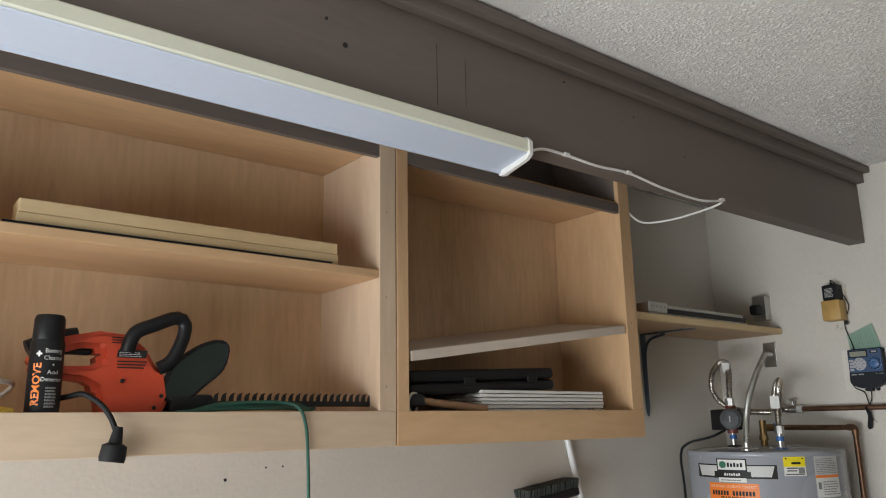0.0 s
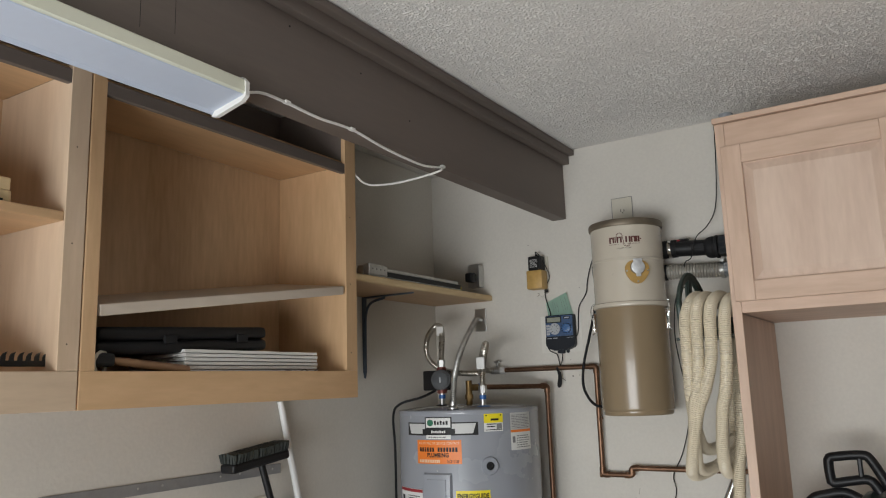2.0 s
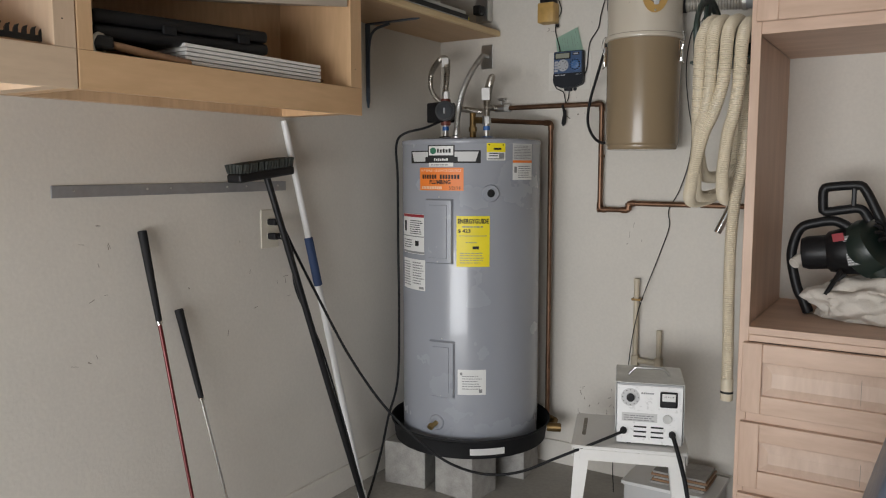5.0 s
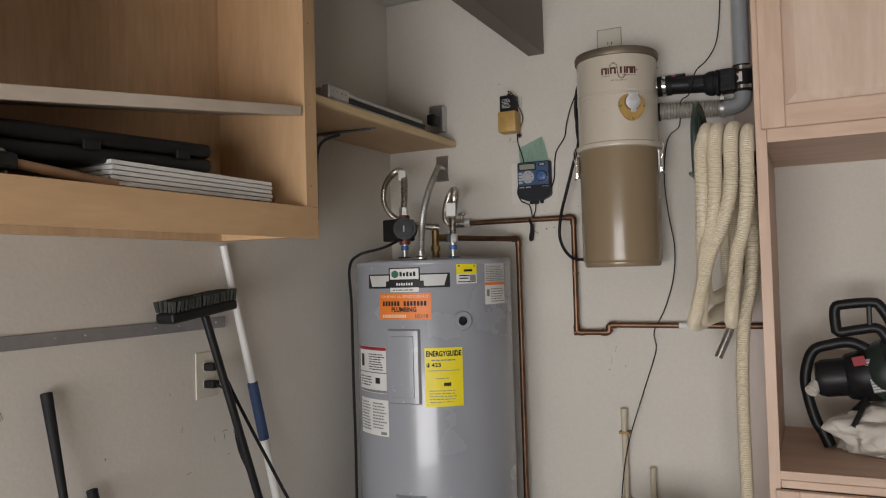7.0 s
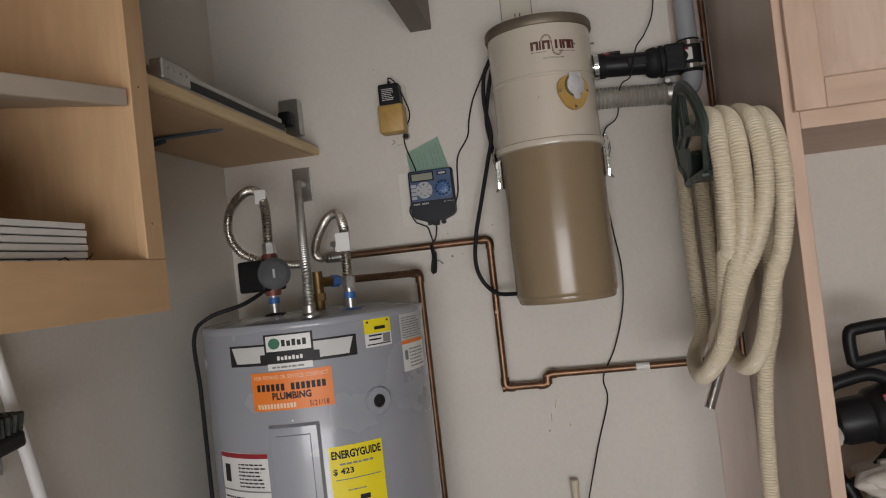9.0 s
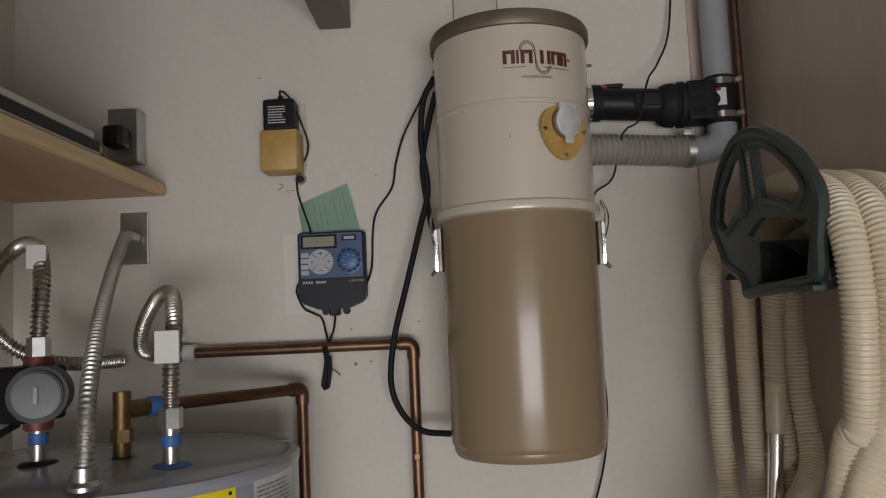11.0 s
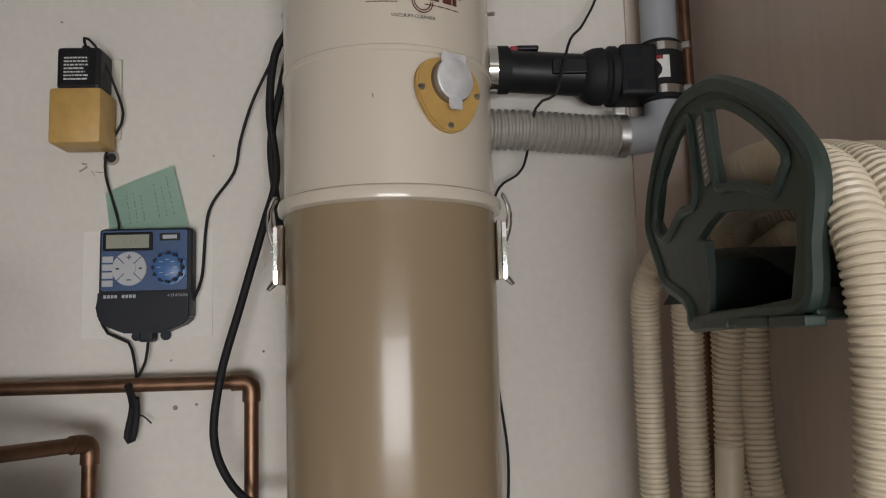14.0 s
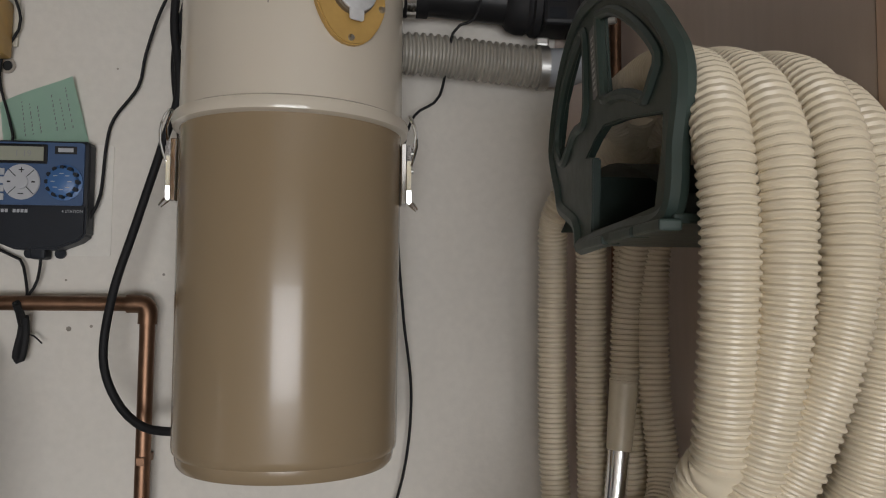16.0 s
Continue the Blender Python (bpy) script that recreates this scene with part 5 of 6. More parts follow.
# ---- central vacuum ----
VC, VR = (1.090, -0.157), 0.149
va = thing("central_vacuum", (*VC, 1.50), "cream and tan central vacuum canister mounted on the wall", "vacuum unit")
up_ = part("upper_canister", lathe((*VC, 0), [(0.149, 1.976), (VR, 1.982), (VR, 2.158), (VR + 0.0018, 2.160), (VR + 0.0018, 2.166), (VR, 2.168), (VR, 2.320)], 80), CREAM, va, smooth=True)
part("rolled_rim", lathe((*VC, 0), [(VR, 1.966), (VR + 0.008, 1.969), (VR + 0.010, 1.976), (VR + 0.008, 1.984), (VR, 1.988)], 80), CREAM, va, smooth=True)
part("lower_canister", lathe((*VC, 0), [(0.130, 1.527), (0.137, 1.528), (0.141, 1.533), (0.1425, 1.540), (0.1425, 1.545), (0.146, 1.549), (0.1470, 1.555), (0.1485, 1.966)], 80), TAN, va, smooth=True)
part("lid", lathe((*VC, 0), [(VR, 2.302), (VR + 0.005, 2.303), (VR + 0.007, 2.308), (VR + 0.007, 2.324), (VR + 0.003, 2.331), (0.14, 2.334), (0.06, 2.338), (0.001, 2.338)], 80), GASKET, va, smooth=True)
part("wall_mount", box(1.03, 1.13, -0.012, -0.001, 1.75, 2.25, 0.002), GALV, va)
for y in (1.045, 1.115):
    part("mount_arm", box(y - 0.008, y + 0.008, -0.03, -0.012, 2.2, 2.24), GALV, va)
for a, s in ((186, 1), (-6, -1)):
    d = Vector((math.cos(radians(a)), math.sin(radians(a)), 0))
    p = Vector((*VC, 0)) + d * (VR + 0.004)
    e = Vector((-d.y, d.x, 0))
    lm = Matrix(((e.x, 0, d.x, p.x + d.x * 0.005), (e.y, 0, d.y, p.y + d.y * 0.005), (0, 1, 0, 1.92), (0, 0, 0, 1)))
    lt = part("latch", plate([(-0.011, 0.034), (0.011, 0.034), (0.012, 0.012), (0.009, -0.028), (0.006, -0.046), (-0.006, -0.046), (-0.009, -0.028), (-0.012, 0.012)], 0.006, lm, bevel=0.0015), CHROME, va)
    part("latch_tip", rod(p + d * 0.010 + Vector((0, 0, 1.876)), p + d * 0.019 + Vector((0, 0, 1.866)), 0.005, 8, 0.003), CHROME, lt, smooth=True)
    part("latch_plate", box(p.x - 0.004, p.x + 0.004, p.y - 0.013, p.y + 0.013, 1.872, 1.956, 0.0015), CHROME, lt)
    for z in (0.024, 0.0):
        part("rivet", rod(p + d * 0.010 + Vector((0, 0, 1.92 + z)), p + d * 0.0135 + Vector((0, 0, 1.92 + z)), 0.0035, 10), GALV, lt, smooth=True)
    part("bail", tube([p + d * 0.010 + Vector((0, -0.012, 1.925)), p + d * 0.017 + Vector((0, -0.013, 1.95)), p + d * 0.016 + Vector((0, -0.012, 1.975)), p + d * 0.008 + Vector((0, -0.010, 1.994)), p + d * 0.008 + Vector((0, 0.010, 1.994)), p + d * 0.016 + Vector((0, 0.012, 1.975)), p + d * 0.010 + Vector((0, 0.012, 1.925))], 0.0017, 6), CHROME, lt, smooth=True)
vz = lambda deg, z, off=0.0008: on_cylinder(VC, VR + off, deg, z)
vl = part("maker_badge", sticker([(-0.075, 0.075, -0.032, 0.03)], vz(-74, 2.243, 0.0006)), CREAM, va, "cream badge with maroon shapes")
rects = []
for k, (u, w) in enumerate(((-0.064, 0.022), (-0.040, 0.005), (-0.032, 0.022), (0.004, 0.021), (0.026, 0.02), (0.046, 0.016))):
    rects += [(u, u + 0.0072, -0.012, 0.013), (u + w - 0.0072, u + w, -0.012, 0.013)] if w > 0.01 else [(u, u + w, -0.012, 0.013)]
    rects += [(u + 0.0074, u + w - 0.0074, 0.006, 0.013)] if w > 0.01 and k != 3 else []
part("badge_lettering", sticker(rects, vz(-74, 2.241, 0.0012)), BROWNINK, vl)
part("badge_dash", sticker([(0.063, 0.070, -0.001, 0.003)], vz(-74, 2.241, 0.0012)), BROWNINK, vl)
gv = vz(-74, 2.241, 0.0014)
for rr in (0.0145, 0.0115):
    bm = B()
    loop = [(-0.034 + 0.0145 - rr * math.cos(math.pi * i / 10), 0.012 + rr * 1.2 * math.sin(math.pi * i / 10)) for i in range(11)] + [(-0.005 + 0.0 + (0.0145 - rr) + 0.0145 - rr * math.cos(math.pi * i / 10) - 0.0145 + rr - 0.0, -0.014 - rr * 1.1 * math.sin(math.pi * i / 10)) for i in range(11)]
    for (u, v), (u2, v2) in zip(loop, loop[1:]):
        dd = Vector((u2 - u, v2 - v)).normalized() * 0.0008
        q = [gv(u - dd.y, v + dd.x), gv(u + dd.y, v - dd.x), gv(u2 + dd.y, v2 - dd.x), gv(u2 - dd.y, v2 + dd.x)]
        bm.faces.new([bm.verts.new(c) for c in q])
    part("badge_swirl", bm, BROWNINK, vl)
part("small_print", sticker(scribble(-0.064, -0.018, -0.019, -0.0165, 1, 81) + scribble(0.012, 0.068, -0.019, -0.0165, 1, 82), vz(-74, 2.241, 0.0012)), BROWNINK, vl)
part("lettering", words("VACUUM CLEANER", 0.0048, vz(-75, 2.205, 0.0008), width=0.060), INK, va)
part("dent", sticker([(-0.001, 0.001, -0.003, 0.003)], vz(-96, 2.10)), SMUDGE, va)
# inlet plate with its flap
d = Vector((0.53, -0.848, 0)).normalized()
VP = Vector((*VC, 2.107)) + d * (VR - 0.003)
im = Matrix.Translation(VP) @ d.to_track_quat("Z", "Y").to_matrix().to_4x4()
turn = im @ Matrix.Rotation(radians(0), 4, "Z")
tri = []
for k in range(36):
    th = 2 * math.pi * k / 36
    r = 0.049 + 0.003 * math.cos(3 * (th - radians(-90)))
    tri.append((r * math.cos(th), r * math.sin(th)))
vi = part("inlet_plate", plate(tri, 0.010, turn, bevel=0.002), YELLOWED, va, "yellowed plastic inlet plate")
part("inlet_neck", rod(VP - d * 0.04, VP, 0.036, 32), YELLOWED, vi, smooth=True)
for th in (-90, 2, 178):
    q = turn @ Vector((0.043 * math.cos(radians(th)), 0.043 * math.sin(radians(th)), 0.011))
    screw(q, d, 0.005, vi)
fm = turn @ Matrix.Translation((0.001, 0.015, 0.011)) @ Matrix.Scale(0.9, 4)
part("inlet_ring", lathe((0, 0, 0), [(0.033, -0.002), (0.033, 0.006), (0.027, 0.008)], 36, m=fm), GASKET, vi, smooth=True)
part("flap", lathe((0, 0, 0), [(0.030, 0.008), (0.031, 0.010), (0.0305, 0.0125), (0.029, 0.0135), (0.001, 0.0137)], 36, m=fm), FLAPMETAL, vi, smooth=True)
part("flap_tab", plate(round_outline(0.022, 0.02, 0.004), 0.004, fm @ Matrix.Translation((0, -0.034, 0.009)), bevel=0.001), FLAPMETAL, vi)
part("flap_hinge", plate(round_outline(0.040, 0.016, 0.003), 0.006, fm @ Matrix.Translation((0, 0.030, 0.006)), bevel=0.001), FLAPMETAL, vi)
screw(Vector((*VC, 2.27)) + Vector((-VR, 0, 0)), (-1, 0, 0), 0.007, va)
part("toggle", rod((1.228, -0.17, 2.262), (1.248, -0.18, 2.260), 0.003, 8), CHROME, va)
part("power_cord", tube([(0.945, -0.10, 2.28), (0.915, -0.085, 2.24), (0.905, -0.08, 2.15), (0.915, -0.08, 2.05), (0.895, -0.08, 1.97), (0.862, -0.085, 1.85), (0.835, -0.09, 1.75), (0.825, -0.09, 1.66), (0.845, -0.09, 1.60), (0.885, -0.10, 1.565), (0.94, -0.12, 1.56)], 0.0062, 10), RUBBER, va, smooth=True)
part("power_cord", tube([(0.94, -0.09, 2.25), (0.922, -0.075, 2.19), (0.905, -0.07, 2.10), (0.915, -0.07, 2.0), (0.925, -0.08, 1.94)], 0.006, 10), RUBBER, va, smooth=True)

# exhaust and suction pipes
PX, PYY = 1.530, -0.058
ex = thing("exhaust_pipe", (1.4, PYY, 2.2), "black rubber and grey plastic exhaust pipe from the vacuum unit", "pipe")
part("sleeve", rod((1.215, -0.065, 2.216), (1.282, -0.063, 2.216), 0.038, 32, bevel=0.003), RUBBER, ex, smooth=True)
part("check_valve", rod((1.270, -0.063, 2.215), (1.445, -0.06, 2.204), 0.0335, 32), BLACK, ex, smooth=True)
part("valve_boss", box(1.345, 1.40, -0.100, -0.085, 2.198, 2.222, 0.002), BLACK, ex)
part("valve_clip", box(1.292, 1.330, -0.074, -0.050, 2.246, 2.254, 0.003), BLACK, ex)
part("valve_body", lathe((0, 0, 0), [(0.033, 0), (0.040, 0.006), (0.045, 0.018), (0.046, 0.032), (0.043, 0.036), (0.043, 0.040), (0.048, 0.043), (0.048, 0.053), (0.040, 0.056), (0.030, 0.057)], 36, m=Matrix.Translation((1.398, -0.06, 2.204)) @ Matrix.Rotation(radians(90), 4, "Y")), RUBBER, ex, smooth=True)
part("vent_housing", box(1.453, 1.512, -0.098, -0.020, 2.164, 2.246, 0.006), BLACK, ex)
for z in (2.180, 2.205, 2.230):
    part("vent_screen", box(1.462, 1.488, -0.0995, -0.0982, z - 0.008, z + 0.008), DIALGLASS, ex, "dark mesh vent")
part("hose_clamp", rod((1.247, -0.064, 2.216), (1.261, -0.064, 2.216), 0.0394, 32), CHROME, ex, smooth=True)
part("red_switch", box(1.283, 1.296, -0.075, -0.05, 2.244, 2.252, 0.002), REDINK, ex)
part("riser", rod((PX, PYY, 2.16), (PX, PYY, CE - 0.002), 0.0285, 32), PVCGREY, ex, smooth=True)
part("coupling", rod((PX, PYY, 2.158), (PX, PYY, 2.258), 0.034, 32, bevel=0.003), RUBBER, ex, smooth=True)
part("tee_arm", rod((1.49, -0.06, 2.206), (1.53, PYY, 2.206), 0.033, 28), RUBBER, ex, smooth=True)
for z in (2.168, 2.238):
    part("hose_clamp", rod((PX, PYY, z), (PX, PYY, z + 0.013), 0.0352, 32), CHROME, ex, smooth=True)
    part("clamp_screw", rod((PX + 0.026, PYY - 0.030, z + 0.006), (PX + 0.036, PYY - 0.036, z + 0.006), 0.0062, 10), GALV, ex)
cl = part("coupling_label", sticker([(-0.012, 0.012, -0.018, 0.018)], on_cylinder((PX, PYY), 0.0346, -105, 2.210), cell=0.004), PAPER, ex, "white product label")
part("label_band", sticker([(-0.012, 0.002, 0.012, 0.018)], on_cylinder((PX, PYY), 0.035, -105, 2.210), cell=0.004), REDINK, cl)
part("elbow", tube([(PX, PYY, 2.18), (PX, PYY, 2.145), (PX - 0.008, PYY, 2.122), (PX - 0.03, PYY, 2.109), (PX - 0.07, PYY, 2.106)], 0.030, 28), PVCGREY, ex, smooth=True)
part("suction_hose", tube([(1.222, -0.085, 2.114), (1.30, -0.075, 2.114), (1.38, -0.065, 2.110), (1.465, PYY, 2.106)], 0.0320, 28, rib=0.0112, depth=0.0040), CLEARHOSE, ex, smooth=True)
part("hose_clamp", rod((1.452, PYY, 2.106), (1.466, PYY, 2.106), 0.0345, 32), GALV, ex, smooth=True)
part("clamp_screw", box(1.448, 1.468, -0.068, -0.048, 2.139, 2.153, 0.003), GALV, ex)
part("collar", rod((1.218, -0.086, 2.114), (1.238, -0.084, 2.114), 0.034, 28), RUBBER, ex, smooth=True)
vw = thing("thin_wire", (1.35, -0.02, 1.4), "thin dark wire hanging loosely down the wall", "cable")
part("wire", tube([(1.47, -0.015, 2.755), (1.462, -0.02, 2.55), (1.445, -0.025, 2.38), (1.41, -0.05, 2.30), (1.375, -0.10, 2.252), (1.358, -0.11, 2.20), (1.345, -0.11, 2.16), (1.315, -0.105, 2.14), (1.30, -0.05, 2.06), (1.262, -0.04, 2.03), (1.245, -0.05, 1.97), (1.238, -0.06, 1.85), (1.248, -0.05, 1.72), (1.262, -0.03, 1.60), (1.252, -0.02, 1.48), (1.215, -0.015, 1.36), (1.17, -0.012, 1.27), (1.175, -0.012, 1.20), (1.13, -0.012, 1.06), (1.07, -0.05, 0.86), (1.04, -0.06, 0.70), (1.03, -0.1, 0.5), (1.0, -0.15, 0.2), (1.02, -0.2, FL + 0.004)], 0.0022, 8), RUBBER, vw, smooth=True)
pc = thing("corner_pipe", (1.578, -0.025, 1.3), "copper pipe rising in the corner behind the exhaust pipe", "pipe", "copper pipes")
pipe_run(pc, [(1.585, -0.03, 1.296), (1.585, -0.03, 2.74)], 0.009)

# ---- tall oak cabinet on the north wall ----
CX0, CX1, CY = 1.60, 2.76, -0.665
tc2 = thing("tall_cabinet", (2.18, -0.33, FL), "tall pickled oak cabinet with doors above, an open niche and drawers", "cabinet")
part("side_panel", box(CX0 + 0.002, CX0 + 0.017, CY + 0.02, -0.002, FL, 2.53), SIDE, tc2, "taupe stained side panel")
part("inner_side", box(CX0 + 0.0175, CX0 + 0.024, CY + 0.021, -0.003, 0.93, 1.874), OAK_V, tc2)
part("side_panel", box(CX1 - 0.018, CX1, CY + 0.02, -0.002, FL, 2.53), OAK_V, tc2)
part("counter", box(CX0 + 0.0245, CX1 - 0.0185, CY + 0.001, -0.003, 0.905, 0.93, 0.002), OAK_H, tc2)
part("niche_top", box(CX0 + 0.0245, CX1 - 0.0185, CY + 0.021, -0.003, 1.877, 1.895), OAK_H, tc2)
part("top_panel", box(CX0 + 0.018, CX1 - 0.0185, CY + 0.021, -0.003, 2.50, 2.518), OAK_H, tc2)
part("cornice", box(CX0 - 0.003, CX1 + 0.003, CY - 0.014, CY + 0.03, 2.531, 2.55, 0.002), OAK_H, tc2)
part("face_stile", box(CX0 + 0.001, CX0 + 0.032, CY, CY + 0.019, FL, 2.53, 0.002), OAK_V, tc2)
part("face_stile", box(CX1 - 0.032, CX1 - 0.001, CY, CY + 0.019, FL, 2.53, 0.002), OAK_V, tc2)
for z0, z1 in ((2.435, 2.529), (1.875, 1.918), (0.882, 0.9045), (0.60, 0.65), (0.36, 0.395), (0.05, 0.14)):
    part("face_rail", box(CX0 + 0.0325, CX1 - 0.0325, CY, CY + 0.0188, z0, z1, 0.002), OAK_H, tc2)


def panel_front(name, x0, x1, z0, z1, rail, crack=None):
    """A raised-panel door or drawer front."""
    y = CY - 0.001
    o = part(name, box(x0, x1, y - 0.007, y, z0, z1, 0.002), OAK_FACE, tc2)
    for a, b, c, e, mt in ((x0, x0 + rail, z0, z1, OAK_V), (x1 - rail, x1, z0, z1, OAK_V), (x0 + rail, x1 - rail, z0, z0 + rail, OAK_H), (x0 + rail, x1 - rail, z1 - rail, z1, OAK_H)):
        part("frame_piece", box(a, b, y - 0.022, y - 0.0072, c, e, 0.003), mt, o)
    i0, i1, k0, k1, s = x0 + rail + 0.004, x1 - rail - 0.004, z0 + rail + 0.004, z1 - rail - 0.004, 0.028
    bm = B()
    lo = [bm.verts.new(p) for p in ((i0, y - 0.0075, k0), (i1, y - 0.0075, k0), (i1, y - 0.0075, k1), (i0, y - 0.0075, k1))]
    hi = [bm.verts.new(p) for p in ((i0 + s, y - 0.0185, k0 + s), (i1 - s, y - 0.0185, k0 + s), (i1 - s, y - 0.0185, k1 - s), (i0 + s, y - 0.0185, k1 - s))]
    bm.faces.new(hi)
    for j in range(4):
        bm.faces.new((lo[j], lo[(j + 1) % 4], hi[(j + 1) % 4], hi[j]))
    part("raised_panel", bm, OAK_FACE, o)
    if crack:
        part("panel_joint", box(crack, crack + 0.0012, y - 0.0202, y - 0.0185, k0 + s * 0.4, k1 - s * 0.4), SMUDGE, o)
    return o


for a, b in ((1.618, 2.158), (2.166, 2.742)):
    panel_front("cabinet_door", a, b, 1.912, 2.442, 0.065)
    panel_front("drawer_front", a, b, 0.645, 0.880, 0.062, a + 0.35)
    panel_front("drawer_front", a, b, 0.388, 0.612, 0.062, a + 0.36)
    panel_front("drawer_front", a, b, 0.14, 0.365, 0.062)

# leaf blower in the niche
lb = thing("leaf_blower", (1.9, -0.3, 0.93), "dark green and black leaf blower vacuum with a canvas bag", "leaf blower")
Y0 = -0.30
FAN = Vector((0.62, -0.30, 0.45)).normalized()
FC = Vector((1.945, -0.29, 1.17))
part("fan_housing", lathe((0, 0, 0), [(0.03, -0.05), (0.075, -0.048), (0.098, -0.034), (0.105, -0.01), (0.105, 0.025), (0.098, 0.045), (0.06, 0.055), (0.02, 0.057)], 40, m=Matrix.Translation(FC) @ FAN.to_track_quat("Z", "Y").to_matrix().to_4x4()), BLOWERGREEN, lb, smooth=True)
mh = part("motor_housing", lathe((0, 0, 0), [(0.02, -0.215), (0.052, -0.21), (0.060, -0.19), (0.061, -0.13), (0.072, -0.12), (0.082, -0.07), (0.085, -0.03), (0.07, 0.0)], 36, m=Matrix.Translation(FC) @ Vector((0.90, 0.05, 0.10)).to_track_quat("Z", "Y").to_matrix().to_4x4()), BLACK, lb, smooth=True)
part("rear_knob", rod((1.735, -0.315, 1.13), (1.715, -0.345, 1.11), 0.020, 20, bevel=0.004), CANVAS, lb, "grey knob", smooth=True)
part("blower_tube", rod((1.99, -0.27, 1.215), (2.36, -0.22, 1.32), 0.052, 28, 0.046), BLOWERGREEN, lb, smooth=True)
part("tube_collar", rod((1.985, -0.27, 1.213), (2.02, -0.265, 1.223), 0.062, 28, bevel=0.004), BLACK, lb, smooth=True)
part("suction_tube", rod((1.965, -0.30, 1.14), (2.07, -0.37, 0.985), 0.056, 28, 0.040), BLOWERGREEN, lb, smooth=True)
part("top_handle", tube([(2.00, Y0, 1.22), (1.965, Y0, 1.30), (1.925, Y0, 1.378), (1.90, Y0, 1.392), (1.82, Y0, 1.386), (1.797, Y0, 1.375), (1.797, Y0, 1.315), (1.805, Y0, 1.298), (1.86, Y0, 1.306), (1.915, Y0, 1.31), (1.945, Y0, 1.27)], 0.0165, 12, step=0.008), BLACK, lb, smooth=True)
part("trigger", box(1.885, 1.90, Y0 - 0.012, Y0 + 0.012, 1.31, 1.385, 0.004), BLACK, lb)
part("rear_handle", tube([(1.90, Y0, 1.235), (1.84, Y0, 1.265), (1.78, Y0, 1.258), (1.727, Y0, 1.235), (1.703, Y0, 1.16), (1.708, Y0, 1.09), (1.733, Y0, 1.0), (1.76, Y0, 0.985), (1.82, Y0, 1.02), (1.88, Y0, 1.08)], 0.0175, 12, step=0.008), BLACK, lb, smooth=True)
part("foot", rod((1.742, Y0, 0.995), (1.768, Y0 - 0.01, 0.933), 0.019, 16, bevel=0.003), BLACK, lb, smooth=True)
part("strap", tube([(1.87, Y0 - 0.075, 1.10), (1.85, Y0 - 0.11, 1.06), (1.83, Y0 - 0.12, 1.02)], 0.008, 8), BLACK, lb, smooth=True)
LP = lambda x, z: on_plane((x, -0.372, z), (0.97, 0.0, 0.2), (-0.25, 0.22, 0.94))
part("maker_label", sticker([(-0.018, 0.018, -0.014, 0.014)], LP(1.855, 1.215)), REDINK, lb, "red maker label")
gl2 = part("rating_label", sticker([(-0.022, 0.022, -0.055, 0.05)], LP(1.90, 1.175)), GREYINK, lb, "dark printed rating label")
part("small_print", sticker(scribble(-0.02, 0.02, -0.052, 0.046, 11, 77, 0.5), lambda u, v: LP(1.90, 1.175)(u, v) + Vector((0, -0.0008, 0))), GREYPAPER, gl2)
for k in range(7):
    a0 = FC + FAN * 0.05
    q = Matrix.Rotation(radians(-50 + 24 * k), 4, FAN) @ Vector((0.0, -0.5, 0.62)).normalized()
    part("fan_rib", tube([a0 + q * 0.03, a0 + q * 0.07 - FAN * 0.002, a0 + q * 0.10 - FAN * 0.03], 0.006, 8), BLACK, lb, smooth=True)
bm = B()
bmesh.ops.create_icosphere(bm, subdivisions=5, radius=1)
for v in bm.verts:
    c = v.co.copy()
    f = 1 + 0.30 * noise.noise(c * 2.2 + Vector((4, 1, 2))) + 0.20 * abs(noise.noise(c * 3.6)) + 0.03 * noise.noise(c * 11)
    v.co = Vector((c.x * 0.175 * f, c.y * 0.13 * f, max(-0.055, c.z * 0.092 * f)))
bmesh.ops.translate(bm, verts=bm.verts, vec=(1.965, -0.33, 0.9865))
part("canvas_bag", bm, CANVAS, lb, "crumpled off-white canvas bag", smooth=True)

# ---- hose hanger and hose on the cabinet's side ----
hg = thing("hose_hanger", (1.5, -0.52, 1.80), "dark green plastic hose hanger screwed to the cabinet side", "hose hanger")
HX, HY, HZ = 1.418, -0.465, 1.92  # the plate's outer face and its middle
HM = Matrix.Translation((HX, HY, HZ)) @ SY
outer = [(0.035, -0.118), (0.045, -0.094), (0.122, -0.068), (0.140, -0.046), (0.176, -0.008), (0.186, 0.014), (0.164, 0.055), (0.120, 0.096), (0.068, 0.124), (0.022, 0.135), (-0.026, 0.133), (-0.060, 0.126), (-0.092, 0.112), (-0.134, 0.088), (-0.170, 0.060), (-0.198, 0.027), (-0.212, 0.005), (-0.214, -0.02), (-0.205, -0.055), (-0.190, -0.108), (-0.10, -0.113)]
h1 = [(0.020, 0.112), (0.004, 0.100), (0.004, 0.014), (0.052, 0.005), (0.110, -0.017), (0.148, 0.012), (0.120, 0.060), (0.062, 0.098)]
h2 = [(-0.040, 0.108), (-0.076, 0.099), (-0.112, 0.080), (-0.152, 0.049), (-0.180, 0.018), (-0.173, 0.004), (-0.156, -0.012), (-0.142, -0.007), (-0.118, 0.002), (-0.086, 0.010), (-0.056, 0.015), (-0.048, 0.050)]
